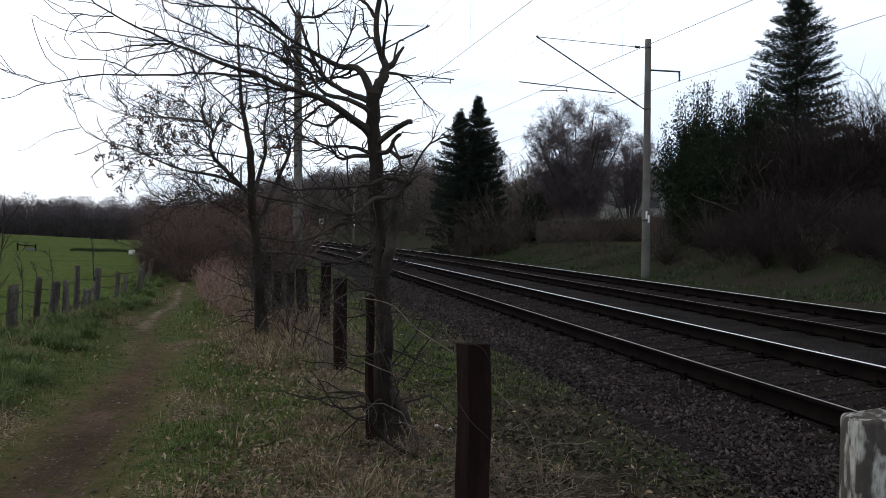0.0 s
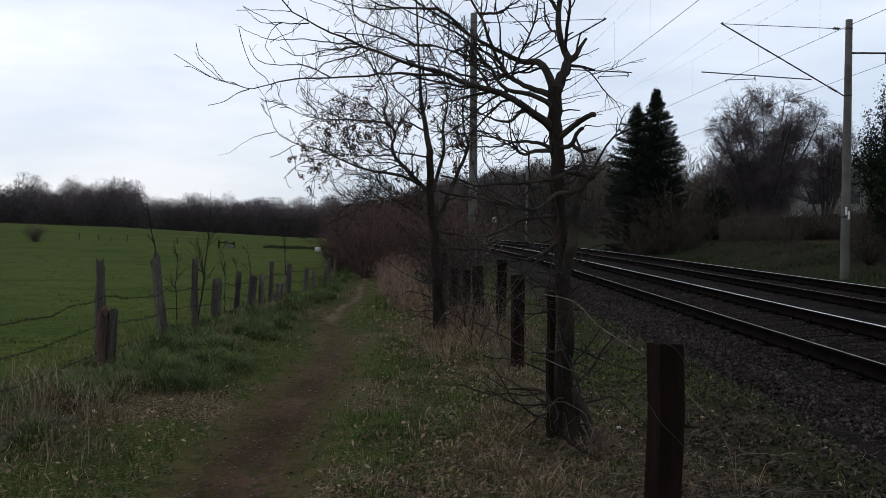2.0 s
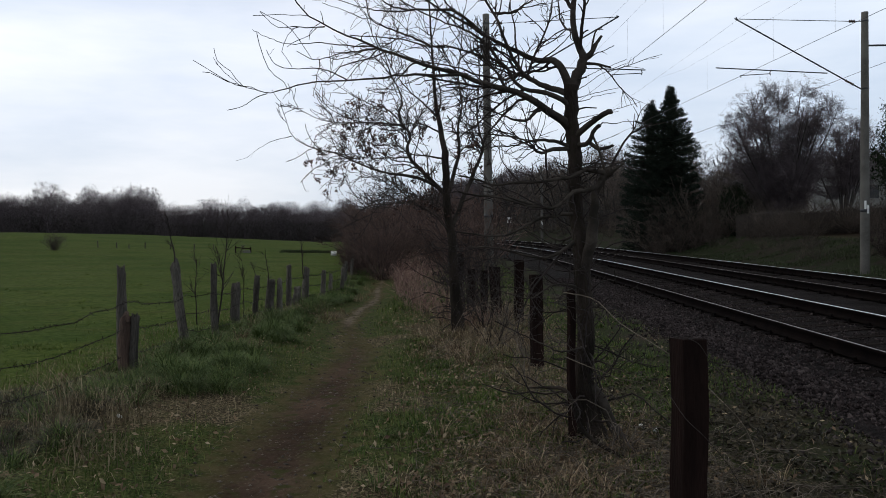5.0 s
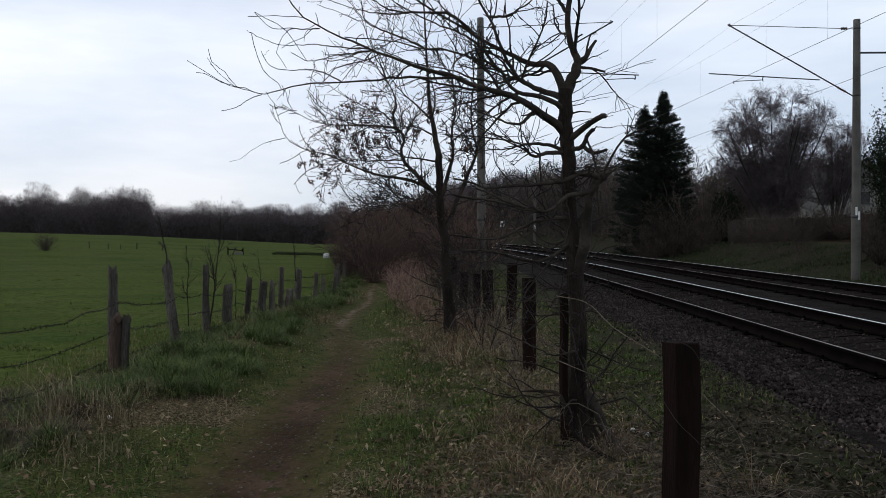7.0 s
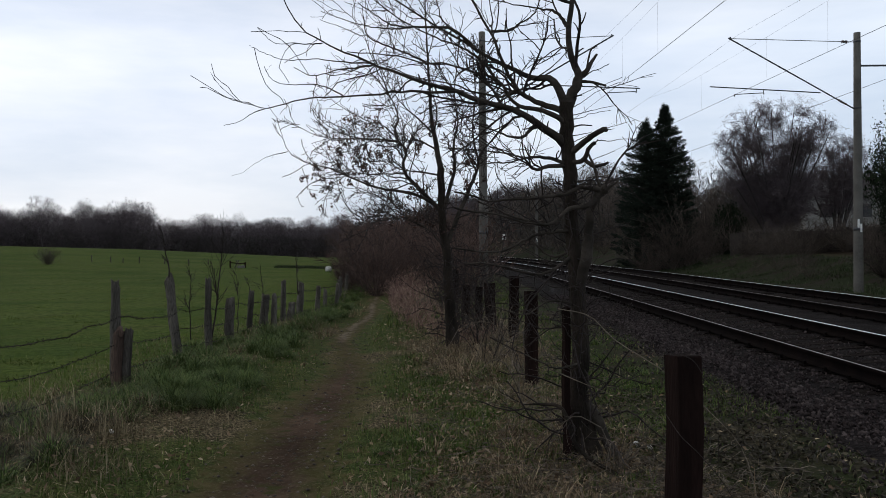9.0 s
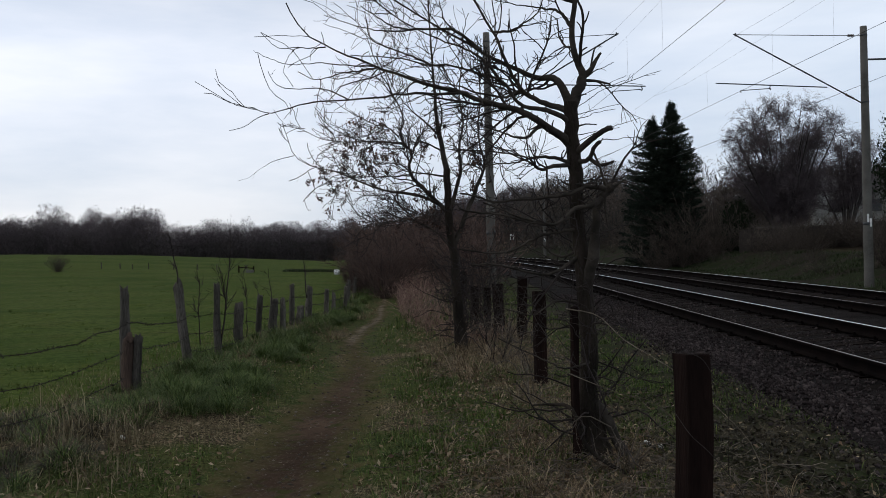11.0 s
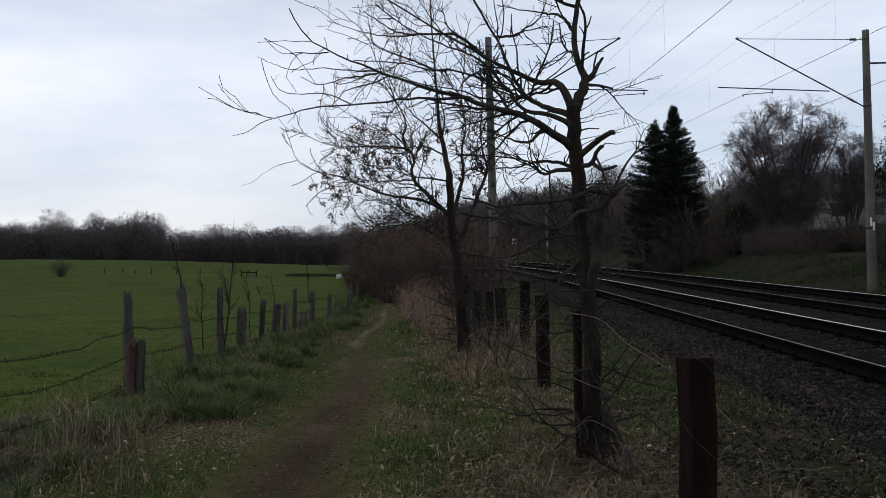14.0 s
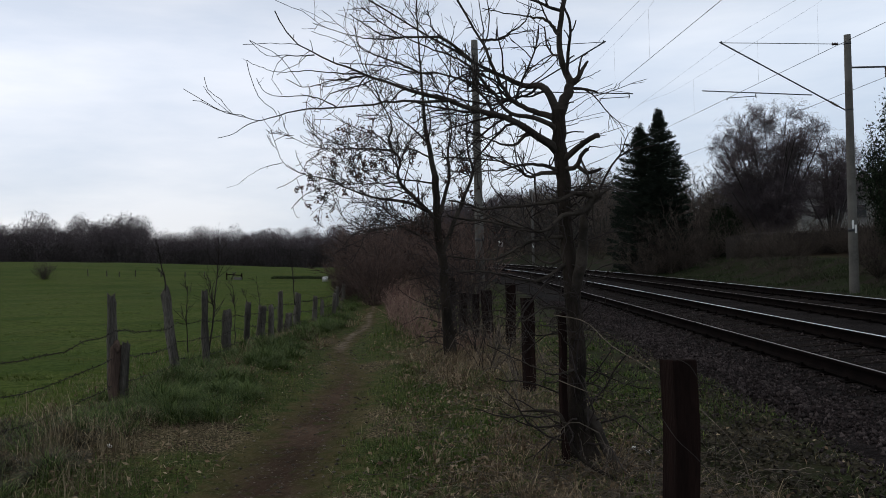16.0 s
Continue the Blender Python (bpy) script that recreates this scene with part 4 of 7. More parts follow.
limbs.add([(-1.52, -0.50, 2.84), (-1.71, -0.50, 2.85), (-1.91, -0.50, 2.87), (-2.12, -0.50, 2.87), (-2.23, -0.50, 2.90), (-2.37, -0.50, 2.96)], 0.009, 0.003, shoots=0.3)
limbs.add([(-1.87, -0.58, 2.96), (-1.97, -0.60, 2.95), (-2.08, -0.60, 2.96), (-2.19, -0.60, 2.96), (-2.30, -0.60, 3.06)], 0.008, 0.003, shoots=0.3)
# inner limbs crossing behind
limbs.add([(-0.15, 0.0, 2.58), (-0.26, 0.05, 2.63), (-0.36, 0.08, 2.67), (-0.46, 0.08, 2.73), (-0.54, 0.05, 2.82), (-0.60, 0.0, 2.93), (-0.66, 0.0, 3.08), (-0.70, 0.05, 3.2), (-0.80, 0.1, 3.38), (-0.97, 0.1, 3.73), (-1.1, 0.1, 4.0)], 0.040, 0.012, shoots=1.3)
limbs.add([(-0.16, -0.02, 2.50), (-0.30, -0.06, 2.58), (-0.46, -0.08, 2.60), (-0.56, -0.10, 2.66), (-0.63, -0.10, 2.78), (-0.77, -0.10, 2.84), (-0.98, -0.10, 2.91), (-1.19, -0.10, 2.94), (-1.39, -0.10, 2.98), (-1.56, -0.10, 3.0), (-1.76, -0.10, 3.02)], 0.034, 0.006, shoots=1.4)
limbs.add([(-1.19, -0.10, 2.94), (-1.31, -0.05, 3.01), (-1.44, 0.0, 3.07), (-1.56, 0.0, 3.12), (-1.63, 0.0, 3.18), (-1.65, 0.0, 3.31)], 0.014, 0.006, shoots=1.2)
limbs.add([(-0.81, 0.2, 3.11), (-0.98, 0.15, 3.24), (-1.19, 0.10, 3.25), (-1.40, 0.10, 3.26), (-1.51, 0.10, 3.31), (-1.62, 0.10, 3.38), (-1.70, 0.10, 3.44)], 0.022, 0.006)
limbs.add([(-1.30, 0.10, 3.25), (-1.45, 0.10, 3.24), (-1.62, 0.10, 3.26), (-1.83, 0.10, 3.32), (-1.98, 0.10, 3.38)], 0.012, 0.004, shoots=0.5)
limbs.add([(-0.70, 0.05, 3.2), (-0.55, 0.1, 3.22), (-0.48, 0.1, 3.27), (-0.36, 0.15, 3.36), (-0.3, 0.15, 3.5)], 0.018, 0.007)
limbs.add([(-0.50, 0.06, 2.77), (-0.62, 0.1, 2.72), (-0.80, 0.15, 2.76), (-1.0, 0.2, 2.84), (-1.25, 0.25, 2.9), (-1.5, 0.3, 3.0)], 0.020, 0.006, shoots=1.2)
limbs.add([(-0.66, -0.1, 2.79), (-0.80, -0.05, 2.98), (-0.95, 0.0, 3.08), (-1.15, 0.0, 3.16), (-1.4, 0.0, 3.3), (-1.6, 0.0, 3.46)], 0.020, 0.006, shoots=1.2)
limbs.add([(-0.06, 0.2, 3.45), (-0.25, 0.25, 3.54), (-0.6, 0.3, 3.72), (-1.0, 0.35, 3.9), (-1.45, 0.4, 4.1), (-1.9, 0.4, 4.3)], 0.022, 0.005)
limbs.add([(-0.10, 0.15, 3.25), (-0.18, 0.2, 3.38), (-0.28, 0.3, 3.44), (-0.45, 0.4, 3.5), (-0.66, 0.5, 3.58)], 0.026, 0.006)
# sawn and broken stubs towards the railway
limbs.add([(-0.12, 0.0, 2.27), (-0.07, -0.10, 2.31), (-0.01, -0.20, 2.36), (0.06, -0.28, 2.40), (0.11, -0.32, 2.41)], 0.040, 0.028, stub=True)
limbs.add([(-0.12, 0.0, 2.21), (-0.06, -0.10, 2.20), (-0.03, -0.15, 2.23), (-0.01, -0.20, 2.29), (0.05, -0.22, 2.34)], 0.030, 0.022, stub=True)
limbs.add([(0.05, -0.22, 2.34), (0.13, -0.25, 2.33), (0.19, -0.30, 2.335), (0.29, -0.35, 2.33)], 0.006, 0.003, shoots=0.02)
limbs.add([(-0.03, -0.12, 2.21), (0.02, -0.18, 2.16), (0.07, -0.22, 2.16), (0.13, -0.25, 2.18)], 0.026, 0.015, stub=True)
limbs.add([(-0.12, 0.0, 2.46), (-0.03, 0.05, 2.49), (0.06, 0.08, 2.49)], 0.013, 0.007, shoots=0.08)
limbs.add([(-0.03, 0.1, 2.86), (0.03, 0.1, 2.91), (0.07, 0.1, 2.98), (0.12, 0.1, 3.05)], 0.040, 0.012, stub=True)
limbs.add([(0.03, 0.1, 2.92), (0.06, 0.1, 3.06), (0.12, 0.1, 3.1)], 0.014, 0.005, stub=True)
limbs.add([(-0.02, 0.1, 2.83), (0.08, 0.1, 2.82), (0.19, 0.1, 2.79)], 0.020, 0.011, stub=True)
limbs.add([(-0.04, 0.08, 2.82), (0.06, 0.1, 2.90), (0.12, 0.1, 2.92), (0.2, 0.1, 2.96)], 0.009, 0.004, shoots=0.08)
for k, (z, rise, out) in enumerate(((2.55, 0.10, 0.32), (2.60, 0.18, 0.30), (2.66, 0.20, 0.36), (2.52, 0.05, 0.22), (2.40, 0.07, 0.30), (2.34, 0.16, 0.40), (2.12, 0.18, 0.30), (2.04, 0.10, 0.26))):
    limbs.add([(-0.12, 0.0, z), (-0.02, 0.05 * (-1) ** k, z + 0.3 * rise), (-0.12 + 0.6 * out, 0.1 * (-1) ** k, z + 0.6 * rise), (-0.12 + out + 0.06, 0.12 * (-1) ** k, z + rise)], 0.006, 0.003, shoots=0.12)
# dead second stem with a burl, and the grey limbs that grow from it
limbs.add([(-0.08, 0.0, 1.22), (-0.045, -0.08, 1.38), (-0.02, -0.13, 1.54), (-0.01, -0.16, 1.71), (0.0, -0.20, 1.85), (0.035, -0.24, 1.93), (0.07, -0.26, 1.975), (0.10, -0.27, 1.99)], 0.062, 0.044, 26, shoots=0.05)
limbs.r[-1] *= 1 + 0.45 * np.exp(-((np.linspace(0, 1, 26) - 0.94) / 0.05) ** 2) + 0.30 * np.exp(-((np.linspace(0, 1, 26) - 0.25) / 0.12) ** 2)
limbs.add([(0.07, -0.26, 1.97), (0.12, -0.27, 2.0), (0.19, -0.28, 2.05)], 0.030, 0.006, stub=True)
limbs.add([(0.05, -0.25, 1.94), (0.05, -0.22, 1.86), (0.06, -0.20, 1.78), (0.07, -0.20, 1.71)], 0.014, 0.006, shoots=0.1)
limbs.add([(0.06, -0.26, 1.98), (0.03, -0.26, 2.07), (0.01, -0.22, 2.17), (-0.01, -0.15, 2.25)], 0.018, 0.013, shoots=0.1)
limbs.add([(0.06, -0.26, 1.98), (-0.02, -0.30, 1.99), (-0.10, -0.33, 2.0), (-0.18, -0.36, 1.95), (-0.32, -0.38, 1.93), (-0.48, -0.40, 1.91), (-0.64, -0.42, 1.91), (-0.74, -0.45, 1.89), (-0.85, -0.48, 1.93), (-0.99, -0.50, 1.96)], 0.034, 0.010, shoots=0.8)
limbs.add([(0.02, -0.26, 1.92), (-0.06, -0.30, 1.86), (-0.17, -0.34, 1.85), (-0.26, -0.36, 1.78), (-0.32, -0.38, 1.74), (-0.44, -0.40, 1.74), (-0.57, -0.42, 1.77), (-0.72, -0.45, 1.81), (-0.85, -0.48, 1.82), (-0.99, -0.50, 1.85)], 0.034, 0.010, shoots=0.9)
limbs.add([(-0.44, -0.40, 1.75), (-0.59, -0.43, 1.79), (-0.72, -0.46, 1.85), (-0.83, -0.50, 1.89)], 0.018, 0.008, shoots=0.5)
limbs.add([(-0.10, 0.0, 1.50), (-0.22, -0.12, 1.44), (-0.30, -0.18, 1.40), (-0.41, -0.20, 1.38), (-0.58, -0.25, 1.42), (-0.74, -0.28, 1.46), (-0.92, -0.30, 1.46)], 0.028, 0.010, shoots=1.2)
limbs.add([(-0.10, 0.0, 1.70), (-0.26, -0.10, 1.69), (-0.41, -0.20, 1.66), (-0.56, -0.25, 1.59), (-0.70, -0.30, 1.54), (-0.99, -0.35, 1.57)], 0.026, 0.009, shoots=1.2)
limbs.add([(-0.10, 0.0, 1.56), (-0.21, 0.10, 1.50), (-0.31, 0.15, 1.54), (-0.39, 0.20, 1.64), (-0.45, 0.20, 1.76)], 0.020, 0.008, shoots=1.0)
# left limbs at mid height
limbs.add([(-0.14, 0.0, 2.18), (-0.30, -0.10, 2.17), (-0.37, -0.15, 2.14), (-0.43, -0.18, 2.15), (-0.47, -0.20, 2.21), (-0.58, -0.25, 2.24), (-0.74, -0.30, 2.26), (-0.90, -0.35, 2.27), (-1.06, -0.40, 2.27)], 0.028, 0.006)
limbs.add([(-0.14, 0.0, 2.19), (-0.29, -0.10, 2.23), (-0.43, -0.15, 2.23), (-0.51, -0.20, 2.21), (-0.60, -0.25, 2.18), (-0.74, -0.30, 2.17), (-0.89, -0.35, 2.13)], 0.026, 0.006)
limbs.add([(-0.36, -0.10, 2.47), (-0.43, -0.15, 2.43), (-0.49, -0.20, 2.37), (-0.58, -0.22, 2.37), (-0.68, -0.28, 2.40), (-0.78, -0.32, 2.43), (-0.89, -0.36, 2.47)], 0.028, 0.007)
# low dead shoots round the foot
limbs.add([(-0.05, -0.05, 0.72), (-0.25, -0.2, 0.70), (-0.42, -0.3, 0.78), (-0.75, -0.4, 0.95)], 0.016, 0.006)
limbs.add([(-0.06, 0.0, 0.61), (0.05, -0.15, 0.61), (0.14, -0.20, 0.57), (0.21, -0.25, 0.63), (0.4, -0.3, 0.6)], 0.012, 0.005)
limbs.add([(-0.08, 0.0, 1.15), (-0.3, -0.15, 1.18), (-0.5, -0.3, 1.10), (-0.7, -0.4, 1.16)], 0.016, 0.006)
limbs.add([(-0.02, -0.02, 0.40), (0.06, -0.05, 0.30), (0.11, -0.08, 0.17), (0.20, -0.12, -0.04)], 0.075, 0.055, shoots=0.05)
limbs.p = [spline(p, 26) if len(p) < 26 else p for p in limbs.p]
limbs.r = [np.interp(np.linspace(0, 1, 26), np.linspace(0, 1, len(r)), r) for r in limbs.r]
bare_tree("bare_tree", (1.06, 5.9, 0.0), trunk, limbs, "leafless grey-barked tree with sawn stubs beside the fence", (110, 380, 700, 10), rg, ends=-1.7, bare_side=0.04)

rg = np.random.default_rng(23)
trunk, limbs = Limbs(), Limbs()
trunk.add([(0.02, 0.0, -0.12), (0.0, 0.0, 0.38), (-0.04, 0.0, 0.89), (-0.06, 0.0, 1.41), (-0.12, 0.0, 1.92), (-0.14, 0.0, 2.35), (-0.14, 0.0, 2.78)], 0.17, 0.085, 24)
limbs.add([(-0.14, 0.0, 2.70), (-0.21, 0.0, 3.12), (-0.27, 0.0, 3.46), (-0.30, 0.0, 3.89), (-0.32, 0.0, 4.31), (-0.34, 0.0, 4.74), (-0.36, 0.0, 5.16), (-0.36, 0.0, 5.6)], 0.075, 0.014, 22)
limbs.add([(-0.06, 0.0, 1.62), (0.14, 0.05, 2.10), (0.28, 0.10, 2.44), (0.40, 0.10, 2.70), (0.43, 0.10, 2.89), (0.37, 0.10, 3.13), (0.35, 0.10, 3.48), (0.40, 0.10, 3.90), (0.37, 0.10, 4.33), (0.37, 0.1, 4.8)], 0.065, 0.012, 22)
limbs.add([(-0.11, 0.0, 2.1), (0.0, -0.10, 2.51), (0.07, -0.15, 2.76), (0.05, -0.20, 3.09), (0.12, -0.20, 3.43), (0.07, -0.20, 3.85), (0.11, -0.20, 4.27), (0.15, -0.3, 4.7)], 0.055, 0.012, 22)
limbs.add([(-0.12, 0.0, 2.08), (-0.21, 0.0, 2.18), (-0.49, -0.10, 2.47), (-0.67, -0.15, 2.66), (-0.70, -0.20, 2.84), (-0.65, -0.20, 3.01), (-0.79, -0.20, 3.18), (-0.83, -0.20, 3.32), (-0.76, -0.20, 3.47), (-0.82, -0.20, 3.68), (-0.94, -0.25, 3.92), (-1.03, -0.30, 4.20), (-1.14, -0.30, 4.43)], 0.062, 0.010, 22)
limbs.add([(-0.12, 0.0, 2.14), (-0.23, 0.0, 2.22), (-0.48, -0.20, 2.34), (-0.73, -0.30, 2.40), (-0.93, -0.40, 2.42), (-1.17, -0.50, 2.48), (-1.41, -0.60, 2.57), (-1.64, -0.65, 2.68), (-1.88, -0.70, 2.75), (-2.07, -0.75, 2.80), (-2.30, -0.80, 2.94), (-2.39, -0.85, 3.21), (-2.44, -0.90, 3.40)], 0.055, 0.006, 22, shoots=0.8)
limbs.add([(-2.30, -0.8, 2.94), (-2.54, -0.8, 2.89), (-2.74, -0.8, 2.80), (-2.94, -0.8, 2.66), (-3.10, -0.8, 2.61)], 0.009, 0.003, 22, shoots=0.15)
limbs.add([(-0.68, -0.15, 2.68), (-0.94, -0.20, 2.67), (-1.28, -0.25, 2.67), (-1.60, -0.30, 2.72), (-1.94, -0.30, 2.65)], 0.020, 0.005, 22)
limbs.add([(-0.78, -0.20, 3.16), (-1.19, -0.30, 3.18), (-1.60, -0.35, 3.18), (-1.92, -0.40, 3.21), (-2.17, -0.40, 3.33), (-2.42, -0.40, 3.48)], 0.026, 0.004, 22, shoots=0.8)
limbs.add([(-0.84, -0.20, 3.25), (-1.01, -0.20, 3.40), (-1.15, -0.20, 3.43), (-1.53, -0.20, 3.40)], 0.020, 0.006, 22)
limbs.add([(-1.15, -0.20, 3.42), (-1.36, -0.20, 3.53), (-1.61, -0.20, 3.67), (-1.82, -0.20, 3.85), (-2.03, -0.20, 4.18)], 0.014, 0.004, 22, shoots=0.6)
limbs.add([(-0.20, 0.0, 3.05), (-0.45, 0.10, 3.19), (-0.66, 0.10, 3.21), (-0.88, 0.10, 3.19), (-1.22, 0.10, 3.21), (-1.6, 0.1, 3.3)], 0.024, 0.006, 22)
limbs.add([(-0.57, -0.10, 2.55), (-0.86, -0.20, 2.44), (-1.06, -0.30, 2.40), (-1.19, -0.30, 2.37)], 0.018, 0.006, 22)
limbs.add([(-0.14, 0.0, 2.66), (-0.46, 0.2, 2.73), (-0.8, 0.3, 2.80), (-1.06, 0.3, 2.92), (-1.4, 0.3, 2.98), (-1.75, 0.3, 3.1)], 0.026, 0.005, 22)
limbs.add([(-0.25, 0.0, 3.3), (-0.5, 0.1, 3.55), (-0.75, 0.15, 3.8), (-0.95, 0.2, 4.1), (-1.1, 0.2, 4.5)], 0.028, 0.007, 22)
limbs.add([(0.41, 0.1, 2.8), (0.62, 0.2, 3.0), (0.78, 0.2, 3.3), (0.85, 0.2, 3.7)], 0.022, 0.006, 22)
limbs.add([(-0.05, 0.0, 1.5), (-0.3, -0.2, 1.8), (-0.55, -0.3, 1.95), (-0.9, -0.4, 2.0), (-1.2, -0.4, 1.9)], 0.022, 0.005, 22, shoots=1.4)
limbs.add([(-0.06, 0.0, 1.75), (-0.25, 0.2, 2.0), (-0.5, 0.3, 2.1), (-0.85, 0.4, 2.22), (-1.3, 0.4, 2.25)], 0.024, 0.005, 22, shoots=1.4)
limbs.add([(0.1, 0.0, 2.0), (0.35, -0.1, 2.1), (0.6, -0.2, 2.1), (0.9, -0.2, 2.25)], 0.02, 0.005, 22)
leaf_at = []
for cx, cz, k in ((-1.95, 2.78, 9), (-2.03, 2.60, 7), (-1.84, 2.54, 6), (-1.86, 2.30, 5), (-1.60, 2.80, 6), (-1.58, 3.18, 8), (-1.50, 3.02, 4), (-1.20, 3.22, 9), (-1.22, 2.98, 12), (-1.0, 2.92, 12), (-1.32, 2.88, 9), (-1.15, 2.68, 8), (-1.30, 2.66, 5), (-1.42, 2.52, 6), (-1.5, 3.45, 5), (-1.15, 3.42, 5), (-1.7, 2.95, 5), (-0.45, 3.0, 8), (-0.2, 3.3, 7), (-0.6, 2.45, 8), (0.2, 2.8, 8), (0.35, 2.5, 7)):
    for c in rg.normal(0, 1, (k, 3)) * (0.10, 0.15, 0.07) + (cx, -0.35, cz):
        leaf_at.append(rg.normal(0, 0.022, (9, 3)) + c)
# rusty leaves still caught in the low twigs
for c in rg.normal(0, 1, (46, 3)) * (0.28, 0.2, 0.16) + (-0.52, -0.3, 2.05):
    leaf_at.append(rg.normal(0, 0.025, (5, 3)) + c)
bare_tree("bare_tree", (0.10, 12.0, 0.0), trunk, limbs, "leafless tree with a few withered leaves hanging over the path", (255, 1000, 1250, 36), rg, np.concatenate(leaf_at), ends=-2.0, thin=0.0040)

# ---------------------------------------------------------------- shrubs, thickets and far trees


def shrub_mesh(rg, height, spread, stems, twigs, thick=0.014, fineness=0.0035, up=0.12, leaves=0):
    n = stems
    a = rg.uniform(0, 2 * np.pi, n)
    d = unit(np.stack([np.cos(a) * spread, np.sin(a) * spread, np.ones(n)], -1) * rg.uniform(0.5, 1.0, (n, 1)) + rg.normal(0, 0.15, (n, 3)))
    d[:, 2] = np.abs(d[:, 2])
    p = [np.stack([np.cos(a) * 0.12 * spread, np.sin(a) * 0.12 * spread, np.full(n, -0.05)], -1) * rg.uniform(0, 1.5, (n, 1)) + (0, 0, -0.05)]
    h = height * rg.uniform(0.55, 1.05, n)
    for _ in range(5):
        d = unit(d + rg.normal(0, 0.13, (n, 3)) + (0, 0, 0.03))
        p.append(p[-1] + d * (h / 5)[:, None])
    p = np.stack(p, 1)
    r = thick * rg.uniform(0.5, 1.2, n)[:, None] * np.linspace(1, 0.3, 6)[None]
    a1, r1 = sprout(rg, p, r, twigs, 0.1, 1.0, (0.18 * height, 0.42 * height), (20, 65), up, 3, 0.16, 0.6, 0.35)
    a2, r2 = sprout(rg, a1, r1, int(twigs * 2.8), 0.1, 1.0, (0.06 * height, 0.2 * height), (20, 75), up, 3, 0.15, 0.7, 0.5)
    out = [np_mesh("stems", *tubes(p, np.maximum(r, fineness * 1.5), 3)),
           np_mesh("twigs", *merge([ribbons(rg, a1, np.full(len(a1), fineness * 3.4)), ribbons(rg, a2, np.full(len(a2), fineness * 2.4))]))]
    if leaves:
        at = a2[rg.integers(0, len(a2), leaves), -1] + rg.normal(0, 0.05, (leaves, 3))
        out.append(np_mesh("withered_leaves", *flakes(rg, at[at[:, 2] > 0.1], (0.02, 0.045), 1.5)))
        out[2].materials.append(M_RUSTLEAF)
    return out


def put_shrub(meshes, material, x, y, s, turn, name, label, group, rz=None):
    t = thing(name, label, "shrub", pose(x, y, float(ground_z(x, y)), 0, 0, turn) @ Matrix.Diagonal((s, s, rz or s, 1)), group)
    part("stem_clump", meshes[0], material, t)
    tagged(part("crown", meshes[1], material, t), kind="stuff")
    if len(meshes) > 2:
        tagged(part("withered_leaves", meshes[2], None, t, "rusty leaves that cling to the twigs"), kind="stuff")
    return t


rg = np.random.default_rng(31)
hedge = [shrub_mesh(rg, 3.0, 0.75, 44, 420, 0.013, 0.0058, leaves=420) for _ in range(3)]
for one in hedge:
    one[0].materials.append(M_SHRUB)
    one[1].materials.append(M_SHRUB)
spots = []
for y in np.arange(26, 62, 2.8):
    f = float(fence_x(y))
    spots.append((f + 1.25 - 0.5 * float(smooth(36, 55, y)) + rg.uniform(-0.5, 0.5), y, rg.uniform(0.75, 1.25) * (0.55 + 0.45 * min(1, (y - 19) / 14))))
for y in np.arange(24, 64, 3.0):
    spots.append((float(path_x(y)) + 1.9 + rg.uniform(-0.3, 0.9), y, rg.uniform(0.8, 1.2)))
for x, y, s in spots:
    put_shrub(hedge[int(rg.integers(3))], None, x, y, s, rg.uniform(0, 360), "bare_shrub", "leafless reddish-brown shrub in the hedge along the footpath", "hedge along the path")
for i in range(9):
    y = 44 + i * 2.2
    put_shrub(hedge[i % 3], None, float(path_x(y)) + rg.uniform(-2.2, 1.8), y + 14, 1.35, rg.uniform(0, 360), "bare_shrub", "leafless reddish-brown shrub closing over the footpath", "hedge along the path")

for y in np.arange(27.0, 42, 1.8):
    put_shrub(hedge[int(rg.integers(3))], None, float(fence_x(y)) + rg.uniform(-0.3, 0.35), y, rg.uniform(0.22, 0.42) * (0.8 + y / 60), rg.uniform(0, 360), "bare_shrub", "low leafless brown shrub grown through the old fence", "hedge along the path")
for i in range(13):
    put_shrub(hedge[i % 3], None, -6.2 + 0.68 * i + rg.uniform(-0.4, 0.4), 64 + rg.uniform(0, 9), rg.uniform(1.45, 1.9), rg.uniform(0, 360), "bare_shrub", "tall leafless brown thicket beyond the end of the footpath", "hedge along the path")

thicket = [shrub_mesh(rg, 4.0, 0.75, 22, 210, 0.024, 0.0085) for _ in range(3)]
for me in itertools.chain(*thicket):
    me.materials.append(M_BANKWOOD)


brush = [shrub_mesh(rg, 4.0, 0.7, 34, 430, 0.016, 0.0075) for _ in range(2)]
for me in itertools.chain(*brush):
    me.materials.append(M_BANKWOOD)


# the bank bushes again, with the shade of the dense mass in their colour
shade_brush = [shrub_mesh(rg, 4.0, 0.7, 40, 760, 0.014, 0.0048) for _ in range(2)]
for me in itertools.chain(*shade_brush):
    me.materials.append(M_SHADED_BUSH)


def dense_bush(x, y, s, kinds_=None):
    put_shrub((kinds_ or brush)[int(rg.integers(2))], None, x, y, s, rg.uniform(0, 360), "bare_bush", "dense leafless brown bush on the railway bank", "bushes on the bank")


def bank_shrub(x, y, s, tall=None):
    if 0.43 < x / y < 0.58 and y < 62:
        s = min(s, 0.42)
    put_shrub(thicket[int(rg.integers(3))], None, x, y, s, rg.uniform(0, 360), "bare_bush", "leafless dark brown bush on the railway bank", "bushes on the bank", tall)


